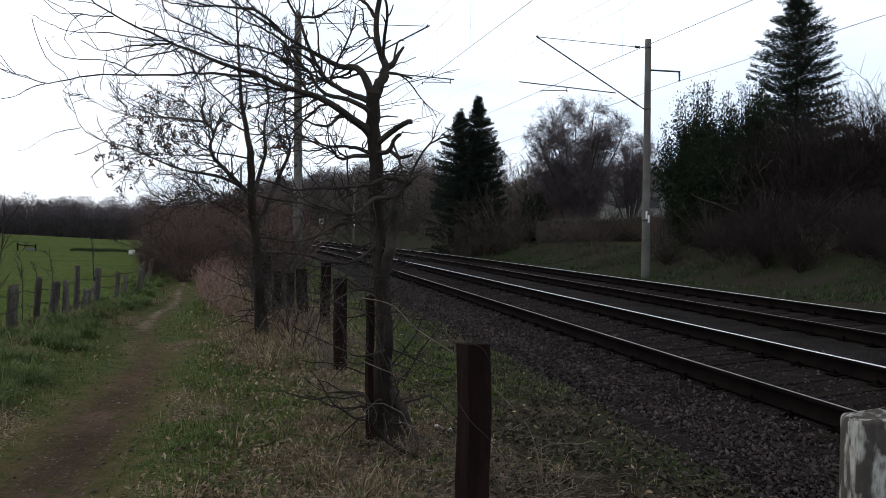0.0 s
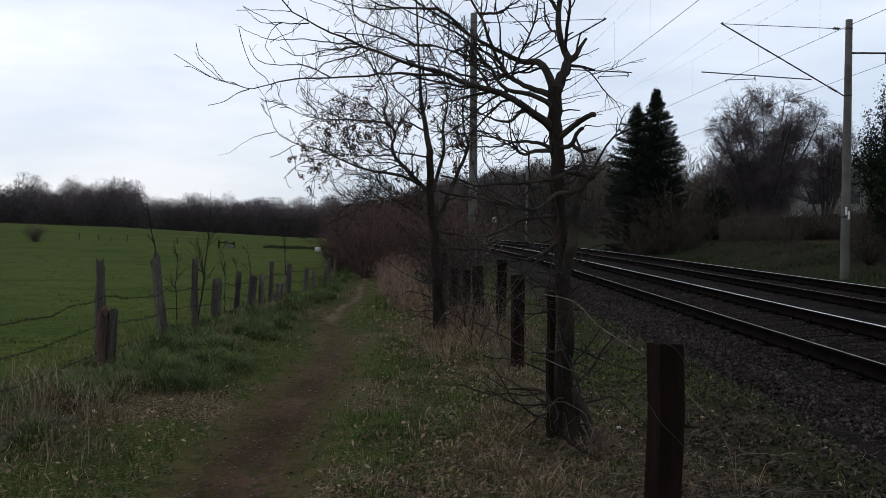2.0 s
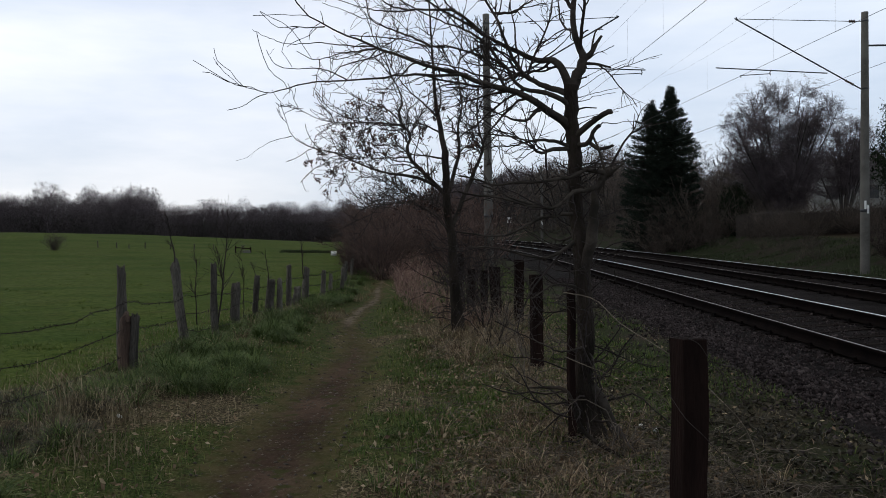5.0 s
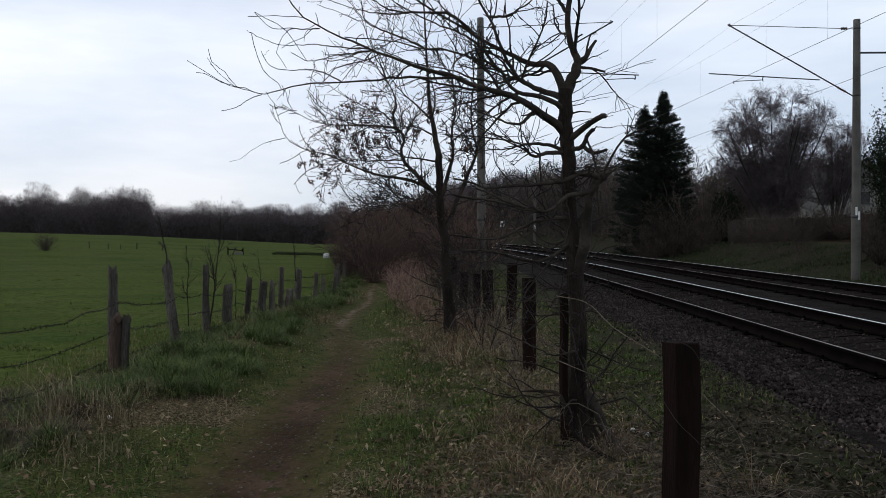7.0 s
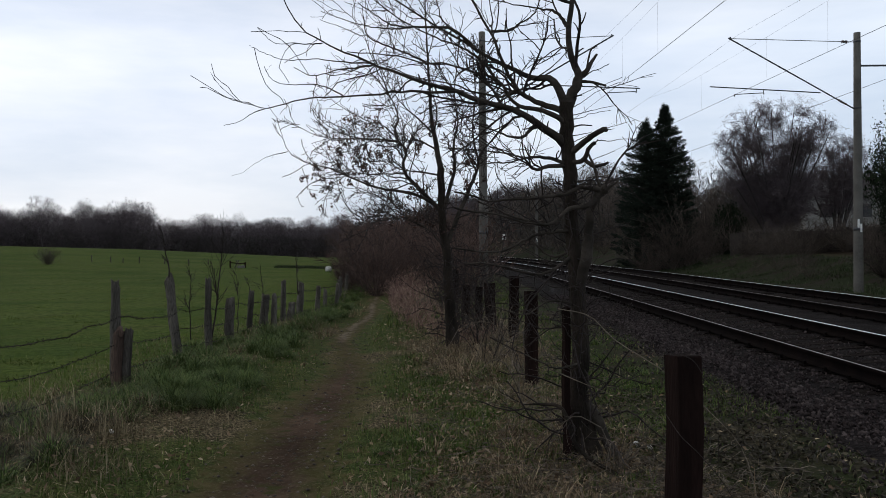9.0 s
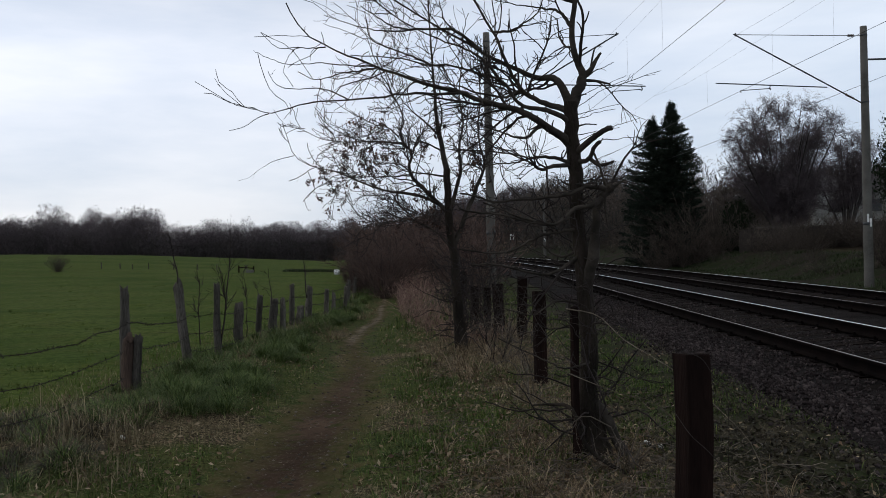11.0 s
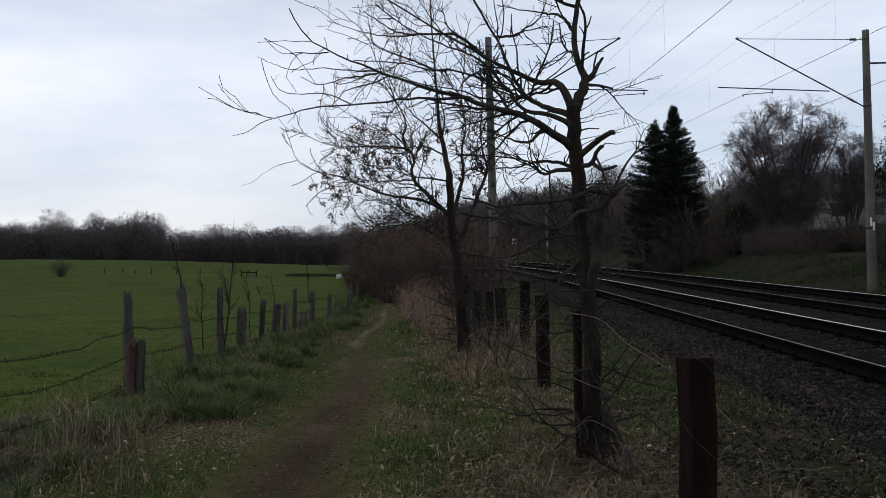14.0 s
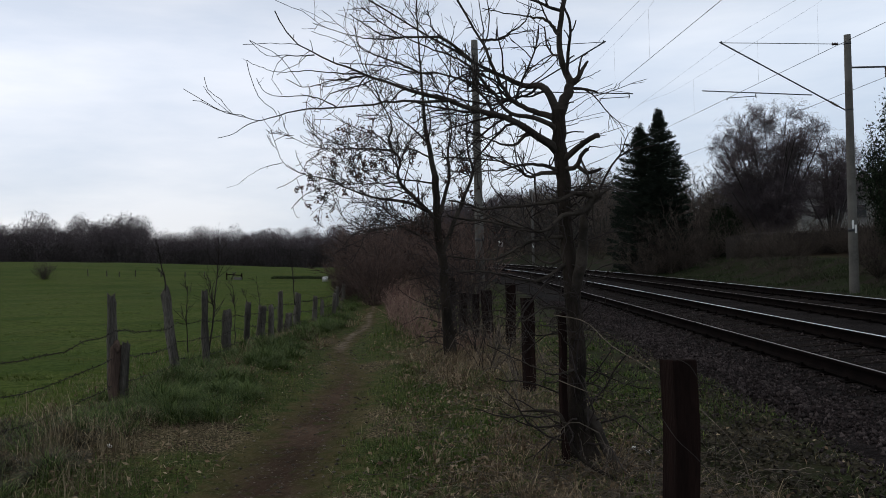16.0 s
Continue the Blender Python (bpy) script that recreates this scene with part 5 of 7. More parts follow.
for y in np.arange(27, 120, 4.2):
    c = float(curve_x(y))
    bank_shrub(16.4 + c + rg.uniform(-0.9, 1.2), y, rg.uniform(0.35, 0.7))
    bank_shrub(19.5 + c + rg.uniform(-1, 1.5), y + rg.uniform(-1, 1), rg.uniform(0.7, 1.1))
for y in np.arange(60, 150, 5.0):
    c = float(curve_x(y))
    bank_shrub(0.2 + c + rg.uniform(-1, 1), y, rg.uniform(0.7, 1.15))
    bank_shrub(-3.5 + c + rg.uniform(-1, 1), y, rg.uniform(0.8, 1.3))


rg = np.random.default_rng(47)


def birch_clump(rg, name, label, x, y, height, spread, stems, n1, n2, n3, fineness, clear=0.12):
    """Several thin trunks from one root, with a domed crown of fine drooping twigs."""
    t = thing(name, label, "tree", pose(x, y, float(ground_z(x, y))), "trees on the bank")
    k = 10
    a = rg.uniform(0, 2 * np.pi, stems)
    lean = np.sqrt(rg.uniform(0, 1, stems)) * spread
    s = np.linspace(0, 1, k)
    p = np.zeros((stems, k, 3))
    p[..., 0] = 0.15 * np.cos(a)[:, None] + (np.cos(a) * lean)[:, None] * s ** 1.2
    p[..., 1] = 0.15 * np.sin(a)[:, None] + (np.sin(a) * lean)[:, None] * s ** 1.2
    p[..., 2] = (height * (1 - 0.32 * (lean / spread) ** 2) * rg.uniform(0.85, 1.0, stems))[:, None] * s - 0.1
    p += np.cumsum(rg.normal(0, 0.03, p.shape), 1) * s[:, None]
    r = np.linspace(0.085, 0.018, k)[None] * rg.uniform(0.7, 1.2, (stems, 1))
    for one, rad in zip(p, r):
        v, q = tubes(one[None], rad[None], 6)
        part("trunk", np_mesh("trunk", v, q, True), M_BIRCHBARK, t)
    b, rb = sprout(rg, p, r, n1, clear, 1.0, (0.9, 2.6), (30, 75), 0.22, 6, 0.12, 0.5, 0.3)
    c, rc = sprout(rg, b, rb, n2, 0.15, 1.0, (0.4, 1.2), (20, 60), 0.02, 5, 0.14, 0.6, 0.4)
    d, rd = sprout(rg, c, rc, n3, 0.1, 1.0, (0.25, 0.7), (15, 60), -0.10, 3, 0.14, 0.7, 0.6)

    def inside(q, slack):
        """The domed outline of the crown."""
        end = q[:, -1] / (spread * 1.22, spread * 1.22, height) * 1.0
        return (end[:, 0] ** 2 + end[:, 1] ** 2) / (0.35 + 0.65 * smooth(0.05, 0.42, end[:, 2])) ** 2 + (np.clip(end[:, 2] - 0.42, 0, None) / 0.58) ** 2 < rg.uniform(1 - slack, 1 + slack, len(q))

    kb, kc, kd = inside(b, 0.12), inside(c, 0.15), inside(d, 0.2)
    part("crown", np_mesh("crown", *merge([tubes(b[kb], np.maximum(rb[kb], fineness * 1.6), 3), tubes(c[kc], np.maximum(rc[kc], fineness), 3), ribbons(rg, d[kd], np.full(int(kd.sum()), fineness * 2.3))])), M_BIRCHTWIG, t)


birch_clump(rg, "birch_tree", "many-stemmed leafless birch with fine drooping purple-brown twigs", 19.3, 46.0, 9.1, 3.45, 17, 420, 4600, 84000, 0.0048)
birch_clump(rg, "birch_tree", "smaller leafless birch with fine drooping twigs", 24.3, 49.0, 7.2, 2.3, 9, 170, 1600, 24000, 0.0048, 0.3)


def spruce(rg, height, girth, whorls, name, label, x, y, thick, slim):
    t = thing(name, label, "conifer", Matrix.Translation((x, y, float(ground_z(x, y)))), "evergreens on the bank")
    v, q = rod([(0, 0, -0.2), (0, 0, height * 0.98)], [height * 0.018, 0.01], 8)
    part("trunk", np_mesh("trunk", v, q, True), M_BARK, t)
    ps = []
    for i in range(whorls):
        u = (i + 0.5) / whorls
        z = height * (0.03 + 0.96 * u ** 0.9)
        a = i * 2.39996 + rg.normal(0, 0.3)
        l = (girth * math.tanh((height - z) / slim) + 0.05) * rg.uniform(0.76, 1.08)
        s = np.linspace(0, 1, 6)
        drop = rg.uniform(0.2, 0.5) * l * (1 - 0.7 * u)
        zz = max(0.2, z + rg.normal(0, 0.15))
        ps.append(np.stack([np.cos(a) * l * s, np.sin(a) * l * s, zz - drop * s + 0.8 * drop * s ** 3 + 0.3 * u * l * s], -1))
    p = np.stack(ps)
    r = np.full(p.shape[:2], 0.018) * np.linspace(1, 0.2, 6)
    v, q = tubes(p, r, 3)
    tagged(part("inner_boughwork", np_mesh("boughs", v, q), M_BARK, t), kind="stuff")
    n = len(p) * thick
    i = rg.integers(0, len(p), n)
    f = rg.uniform(0.05, 1.0, n) * 4.999
    j = f.astype(int)
    f = (f - j)[:, None]
    at = p[i, j] * (1 - f) + p[i, j + 1] * f + rg.normal(0, 0.085, (n, 3)) * (1.4 - 0.22 * j[:, None])
    out = unit(p[i, j + 1] - p[i, j])
    side = np.cross(out, (0, 0, 1.0)) * rg.choice([-1, 1], n)[:, None]
    d = unit(out * 1.0 + side * rg.uniform(0.0, 0.8, (n, 1)) + (0, 0, -0.02) + rg.normal(0, 0.25, (n, 3)))
    l = rg.uniform(0.09, 0.22, n)[:, None] * (0.5 + 0.035 * height) * (0.35 + 0.65 * np.clip(1.15 - at[:, 2:] / height, 0, 1))
    w = unit(np.cross(d, rg.normal(0, 1, (n, 3)))) * l * 0.19
    v = np.stack([at, at + d * l * 0.45 + w, at + d * l, at + d * l * 0.45 - w], 1).reshape(-1, 3)
    tagged(part("needles", np_mesh("needles", v, np.arange(n * 4).reshape(-1, 4)), M_NEEDLE, t), kind="stuff")
    return t


rg = np.random.default_rng(59)
spruce(rg, 9.75, 2.0, 400, "spruce_tree", "tall dark green pointed spruce on the bank", 13.45, 48.0, 330, 3.6)
spruce(rg, 9.0, 1.9, 360, "spruce_tree", "dark green spruce growing close against a taller one", 12.42, 48.5, 330, 2.6)
spruce(rg, 11.3, 2.2, 460, "spruce_tree", "large dark spruce rising above the evergreen hedge", 24.6, 32.5, 300, 2.5)


def evergreen(rg, height, girth, n, x, y, label):
    """A broad evergreen of many leafy sprays on upright limbs."""
    t = thing("evergreen_bush", label, "evergreen", Matrix.Translation((x, y, float(ground_z(x, y)))), "evergreens on the bank")
    m, n = 120, int(n * 2.7)
    a = rg.uniform(0, 2 * np.pi, m)
    rr = girth * rg.uniform(0.2, 1.0, m)
    hh = height * (1 - 0.45 * (rr / girth) ** 2) * rg.uniform(0.62, 1.08, m)
    s = np.linspace(0, 1, 7)
    p = np.stack([np.cos(a)[:, None] * rr[:, None] * s ** 0.6, np.sin(a)[:, None] * rr[:, None] * s ** 0.6, hh[:, None] * s], -1)
    v, q = tubes(p, np.full(p.shape[:2], 0.03) * np.linspace(1.3, 0.3, 7), 4)
    part("inner_wood", np_mesh("stems", v, q), M_BARK, t)
    i = rg.integers(0, m, n)
    f = rg.uniform(0.0, 1.0, n) ** 0.8 * 5.999
    j = f.astype(int)
    f = (f - j)[:, None]
    at = p[i, j] * (1 - f) + p[i, j + 1] * f + rg.normal(0, 0.30, (n, 3)) * (1.05 - 0.12 * j[:, None])
    at[:, 2] = np.maximum(at[:, 2], 0.05)
    d = unit(rg.normal(0, 0.7, (n, 3)) + (0, 0, 0.7))
    l = rg.uniform(0.07, 0.17, n)[:, None]
    w = unit(np.cross(d, rg.normal(0, 1, (n, 3)))) * l * 0.18
    v = np.stack([at, at + d * l * 0.5 + w, at + d * l, at + d * l * 0.5 - w], 1).reshape(-1, 3)
    part("leaves", np_mesh("leaves", v, np.arange(n * 4).reshape(-1, 4)), M_YEW, t)
    return t


evergreen(rg, 6.6, 2.0, 21000, 18.0, 30.0, "broad dark evergreen on the railway bank")
evergreen(rg, 7.0, 2.2, 24000, 20.6, 30.5, "tall broad dark evergreen on the railway bank")
evergreen(rg, 4.6, 1.9, 11000, 17.6, 28.2, "dark evergreen at the edge of the bank")
evergreen(rg, 5.2, 2.2, 13000, 23.5, 29.0, "dark evergreen among bare bushes")
evergreen(rg, 3.0, 1.1, 6000, 16.6, 46.0, "low dark evergreen beside the spruces")
for x, y, s in ((12.2, 45.9, 0.40), (13.3, 45.8, 0.4), (14.4, 45.9, 0.66), (15.3, 45.9, 0.5), (12.9, 46.8, 0.65), (14.0, 46.6, 0.95), (15.9, 45.4, 0.5), (17.4, 45.2, 0.6), (18.8, 45.0, 0.6), (20.3, 45.0, 0.7), (21.6, 45.2, 0.65), (17.2, 47.4, 0.75), (16.4, 48.2, 0.7), (18.0, 48.6, 0.8), (23.6, 45.5, 0.35), (25.4, 47.0, 0.3)):
    bank_shrub(x, y, s)
for x, y, s in ((12.5, 46.7, 0.65), (13.5, 46.5, 0.85), (14.5, 46.7, 1.05), (15.5, 46.6, 0.8), (16.6, 46.8, 0.75), (12.0, 47.4, 0.6)):
    dense_bush(x, y, s)
for i in range(11):
    u = i / 10
    dense_bush(16.2 + 8.6 * u + rg.uniform(-0.3, 0.3), 42.3 - 2.7 * u + rg.uniform(-0.5, 0.5), rg.uniform(0.30, 0.52))
for x, y, s in ((24.3, 52.0, 0.62), (26.2, 52.5, 0.66), (28.2, 52.5, 0.6), (30.0, 53.0, 0.68)):
    put_shrub(thicket[1], None, x, y, s * 0.8, 50 * x, "bare_bush", "thin leafless bush in front of a pale building", "bushes on the bank")
for i in range(34):
    y = 20 + i * 1.35
    bank_shrub(15.0 + float(curve_x(y)) + rg.uniform(-0.8, 1.6), y, rg.uniform(0.14, 0.34))
for i in range(26):
    y = 50 + rg.uniform(0, 18)
    u = rg.uniform(0.30, 0.66)
    bank_shrub(u * y, y, rg.uniform(0.3, 0.45) if 0.43 < u < 0.58 else rg.uniform(1.0, 1.45))
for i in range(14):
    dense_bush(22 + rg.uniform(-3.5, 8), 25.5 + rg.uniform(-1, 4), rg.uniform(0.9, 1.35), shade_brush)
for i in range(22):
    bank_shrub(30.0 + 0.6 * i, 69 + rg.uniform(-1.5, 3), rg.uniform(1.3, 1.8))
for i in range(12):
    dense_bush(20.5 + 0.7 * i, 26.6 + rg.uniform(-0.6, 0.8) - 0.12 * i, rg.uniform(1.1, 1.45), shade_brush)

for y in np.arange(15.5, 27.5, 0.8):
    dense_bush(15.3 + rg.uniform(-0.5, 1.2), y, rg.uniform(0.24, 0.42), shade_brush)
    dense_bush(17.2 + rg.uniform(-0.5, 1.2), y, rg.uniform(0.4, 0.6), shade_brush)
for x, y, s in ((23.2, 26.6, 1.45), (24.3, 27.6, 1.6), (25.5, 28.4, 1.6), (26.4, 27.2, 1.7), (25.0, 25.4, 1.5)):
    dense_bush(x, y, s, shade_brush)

# far woods: many bare trees joined
rg = np.random.default_rng(71)


def wood_tree(rg, h):
    """A bare tree with a lumpy domed crown of many fine twigs, for a wood seen from far off."""
    k = 5
    p = np.zeros((1, k, 3))
    p[0, :, 2] = np.linspace(-0.2, h * 0.72, k)
    p[0, :, :2] += np.cumsum(rg.normal(0, 0.02 * h, (k, 2)), 0)
    r = np.linspace(0.15, 0.05, k)[None]
    a, ra = sprout(rg, p, r, 18, 0.12, 1.0, (0.16 * h, 0.28 * h), (25, 65), 0.30, 3, 0.12, 0.6, 0.4)
    b, rb = sprout(rg, a, ra, 80, 0.2, 1.0, (0.06 * h, 0.13 * h), (25, 65), 0.12, 3, 0.15, 0.7, 0.5)
    n = 2300
    lobes = unit(rg.normal(0, 1, (7, 3)) + (0, 0, 0.3))
    d = unit(rg.normal(0, 1, (n, 3)) + (0, 0, 0.15))
    lump = 0.80 + 0.26 * np.max(np.clip(d @ lobes.T, 0, 1) ** 6, axis=1)
    at = d * (lump * rg.uniform(0, 1, n) ** 0.28)[:, None] * (0.30 * h, 0.30 * h, 0.40 * h) + (0, 0, 0.57 * h)
    way = unit(d + (0, 0, 0.4) + rg.normal(0, 0.9, (n, 3)))
    c = np.stack([at - way * rg.uniform(0.2, 0.5, (n, 1)), at], 1)
    return merge([tubes(p, r, 4), tubes(a, np.maximum(ra, 0.03), 3), ribbons(rg, b, np.full(len(b), 0.06)), ribbons(rg, c, rg.uniform(0.040, 0.078, n))])


kinds = [wood_tree(rg, rg.uniform(8.0, 10.0)) for _ in range(10)]


def far_wood(name, places, label, material, under=150, low=4.2):
    bits = []
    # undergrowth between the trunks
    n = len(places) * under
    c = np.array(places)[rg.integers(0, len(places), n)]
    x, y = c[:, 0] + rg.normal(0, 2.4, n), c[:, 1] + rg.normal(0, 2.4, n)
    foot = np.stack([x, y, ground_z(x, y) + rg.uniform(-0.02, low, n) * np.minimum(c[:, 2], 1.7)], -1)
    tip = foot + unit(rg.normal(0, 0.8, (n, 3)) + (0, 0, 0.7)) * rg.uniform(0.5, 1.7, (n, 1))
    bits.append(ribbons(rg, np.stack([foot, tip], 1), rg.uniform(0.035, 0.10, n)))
    for x, y, s in places:
        v, f = kinds[int(rg.integers(len(kinds)))]
        a = rg.uniform(0, 2 * np.pi)
        w = v * s
        w = np.stack([w[:, 0] * math.cos(a) - w[:, 1] * math.sin(a) + x, w[:, 0] * math.sin(a) + w[:, 1] * math.cos(a) + y, w[:, 2] + float(ground_z(x, y))], -1)
        bits.append((w, f))
    v, f = merge(bits)
    me = np_mesh(name, v, f)
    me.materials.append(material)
    # the low twigs carry the shade inside the wood in their darker colour
    me.materials.append(M_SHADED_UNDERGROWTH)
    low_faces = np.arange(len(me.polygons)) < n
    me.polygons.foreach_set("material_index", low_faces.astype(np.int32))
    single(name, me, material, label, "woodland", "stuff")


places = []
for b in np.arange(-42, 8, 0.42):
    for r0 in (156, 169):
        rr, bb = r0 + rg.uniform(-6, 8), radians(b + rg.uniform(-0.3, 0.3))
        tall = 1.04 + 0.30 * float(smooth(-25.3, -24.7, b) * (1 - smooth(-20.9, -20.0, b))) + 0.20 * float(1 - smooth(-26.5, -25.3, b)) + 0.10 * math.sin(b * 2.3) * math.sin(b * 0.9 + 1)
        if not 1 < rr * math.sin(bb) - float(curve_x(rr * math.cos(bb))) < 15:
            places.append((rr * math.sin(bb), rr * math.cos(bb), rg.uniform(1.0, 1.13) * tall))
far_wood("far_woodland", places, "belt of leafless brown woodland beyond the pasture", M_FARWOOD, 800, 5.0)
places = []
for y in np.arange(95, 240, 8.5):
    for o in (19, 25, 31):
        places.append((o + float(curve_x(y)) + rg.uniform(-2, 3), y + rg.uniform(-2, 2), rg.uniform(0.75, 1.1)))
for b in np.arange(8, 44, 0.5):
    rr, bb = rg.uniform(72, 106), radians(b)
    if rr * math.sin(bb) - float(curve_x(rr * math.cos(bb))) > 18:
        places.append((rr * math.sin(bb), rr * math.cos(bb), rg.uniform(0.45, 0.78)))
for b in np.arange(4, 12.6, 0.2):
    rr, bb = rg.uniform(84, 112), radians(b)
    if rr * math.sin(bb) - float(curve_x(rr * math.cos(bb))) > 18:
        places.append((rr * math.sin(bb), rr * math.cos(bb), rg.uniform(0.55, 0.82)))
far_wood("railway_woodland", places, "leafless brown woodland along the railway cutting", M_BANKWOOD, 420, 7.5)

# ---------------------------------------------------------------- fences


def wood_post(parent, rg, x, y, h, r, lean=(0, 0), material=None, split=False, name="post"):
    """A rough round post with a cracked, uneven top."""
    k, sides = 12, 13
    z0 = float(ground_z(x, y))
    s = np.linspace(0, 1, k)
    p = np.stack([x + lean[0] * s + 0.25 * r * np.sin(s * 5 + x), y + lean[1] * s, z0 - 0.15 + (h + 0.15) * s], -1)
    rr = r * (1.12 - 0.22 * s + 0.06 * np.sin(s * 17 + y))
    p, rr = np.vstack([p, p[-1:]]), np.r_[rr, 0.002]
    p[-1, 2] += 0.004
    v, q = tubes(p[None], rr[None], sides)
    v = v.reshape(-1, sides, 3)
    w = rg.normal(0, 0.16, sides)[None] + np.cumsum(rg.normal(0, 0.05, (k, sides)), 0)
    v[:-1, :, :2] += (v[:-1, :, :2] - p[:-1, None, :2]) * w[:, :, None]
    v[-2, :, 2] += rg.uniform(-0.07, 0.04, sides) * (1.6 if split else 1.0)
    return part(name, np_mesh("post", v.reshape(-1, 3), q), material or M_GREYWOOD, parent)


def twiggy(parent, rg, base, height, n1, n2, name="sapling_twig", rad=0.012):
    p = np.zeros((1, 8, 3))
    p[0] = np.array(base) + np.linspace(0, 1, 8)[:, None] * np.array([rg.normal(0, 0.06), rg.normal(0, 0.06), 1.0]) * height + np.cumsum(rg.normal(0, 0.015, (8, 3)), 0)
    r = np.linspace(rad, rad * 0.35, 8)[None]
    a, ra = sprout(rg, p, r, n1, 0.35, 1.0, (0.12 * height, 0.36 * height), (25, 60), 0.25, 6, 0.12, 0.6, 0.4)
    b, rb = sprout(rg, a, ra, n2, 0.1, 1.0, (0.06 * height, 0.2 * height), (25, 70), 0.2, 4, 0.12, 0.7, 0.5)
    v, q = merge([tubes(p, r, 5), tubes(a, np.maximum(ra, 0.003), 3), tubes(b, np.maximum(rb, 0.0022), 3)])
    part(name, np_mesh(name, v, q), M_TWIG, parent)


rg = np.random.default_rng(83)
fence = thing("pasture_fence", "old barbed wire fence on leaning weathered grey posts", "fence")
wood_post(fence, rg, -3.77, 9.05, 1.20, 0.052, (-0.02, 0.0), split=True)
wood_post(fence, rg, -3.70, 8.95, 0.68, 0.060, (0.0, 0.0), M_SPLITWOOD, True, "split_stump")
wood_post(fence, rg, -3.625, 8.98, 0.67, 0.052, (0.02, 0.0), M_GREYWOOD, True, "split_stump")
wood_post(fence, rg, -3.84, 11.45, 1.20, 0.056, (-0.17, 0.0), split=True)
wood_post(fence, rg, -3.58, 12.0, 1.12, 0.050, (-0.03, 0.0))
wood_post(fence, rg, -3.56, 13.1, 0.74, 0.066)
wood_post(fence, rg, -3.42, 13.85, 0.78, 0.054, (0.02, 0))
wood_post(fence, rg, -3.37, 14.77, 0.66, 0.080)
wood_post(fence, rg, -3.22, 14.97, 0.62, 0.050, (-0.03, 0))
wood_post(fence, rg, -3.31, 16.2, 0.84, 0.042)
wood_post(fence, rg, -3.19, 16.4, 0.36, 0.075)
wood_post(fence, rg, -3.13, 17.05, 0.76, 0.058, (0.03, 0))
for y, h in ((18.4, 0.62), (19.1, 0.5), (19.9, 0.6), (21.0, 0.55), (22.4, 0.6), (24.0, 0.6), (26.0, 0.6), (28.5, 0.65), (31.5, 0.7)):
    wood_post(fence, rg, float(fence_x(y)) + rg.uniform(-0.06, 0.06), y, h, rg.uniform(0.035, 0.055), (rg.uniform(-0.06, 0.06), 0))
for y in (6.1, 2.9, -0.5, -4.0, -8.0):
    wood_post(fence, rg, float(fence_x(y)), y, 1.15, 0.06, (rg.uniform(-0.05, 0.05), 0))
twiggy(fence, rg, (-3.60, 12.0, 0.1), 1.75, 16, 60, rad=0.016)
twiggy(fence, rg, (-4.0, 11.45, 1.0), 0.75, 12, 30, rad=0.014)
twiggy(fence, rg, (-3.75, 11.6, 0.25), 1.0, 12, 26, rad=0.010)
twiggy(fence, rg, (-3.50, 13.3, 0.15), 0.95, 9, 20, rad=0.009)
twiggy(fence, rg, (-3.35, 14.6, 0.3), 0.8, 8, 18, rad=0.009)
twiggy(fence, rg, (-3.42, 13.85, 0.6), 0.45, 6, 12, rad=0.008)
twiggy(fence, rg, (-3.16, 17.0, 0.6), 0.95, 7, 14, rad=0.014)
holders = [(-5.0, -8.0), (-4.7, -4.0), (-4.4, -0.5), (-4.15, 2.9), (-3.97, 6.1), (-3.77, 9.05), (-3.88, 11.45), (-3.60, 12.0), (-3.56, 13.1), (-3.42, 13.85), (-3.37, 14.77), (-3.30, 16.2), (-3.12, 17.05), (-2.95, 18.4), (-2.76, 19.9), (-2.9, 22.4), (-3.2, 25.0)]
for z0, z1 in ((0.82, 0.58), (0.52, 0.36), (0.22, 0.14)):
    line = []
    for (xa, ya), (xb, yb) in zip(holders, holders[1:]):
        za, zb = (float(np.interp(y, [9, 14], [z0, z1])) for y in (ya, yb))
        sag = 0.035 * math.hypot(xb - xa, yb - ya)
        for u in np.linspace(0, 1, 9)[:-1]:
            x, y = xa + (xb - xa) * u, ya + (yb - ya) * u
            line.append((x + 0.05, y, float(ground_z(x, y)) + za + (zb - za) * u - sag * 4 * u * (1 - u) + rg.normal(0, 0.006)))
    line = np.array(line)
    bits = [rod(line, 0.0044, 5)]
    step = np.r_[0, np.cumsum(np.linalg.norm(np.diff(line, axis=0), axis=1))]
    for s in np.arange(9.0, step[-1] - 5, 0.11):
        c = np.array([np.interp(s, step, line[:, i]) for i in range(3)])
        for d in (rg.normal(0, 1, 3), rg.normal(0, 1, 3)):
            d = d / np.linalg.norm(d) * 0.027
            bits.append(tubes(np.array([[c - d, c + d]]), np.full((1, 2), 0.0032), 3))
    part("barbed_wire", np_mesh("barbed_wire", *merge(bits)), M_WIRE, fence)

line_fence = thing("lineside_fence", "row of dark square creosoted wooden posts between path and railway", "fence")


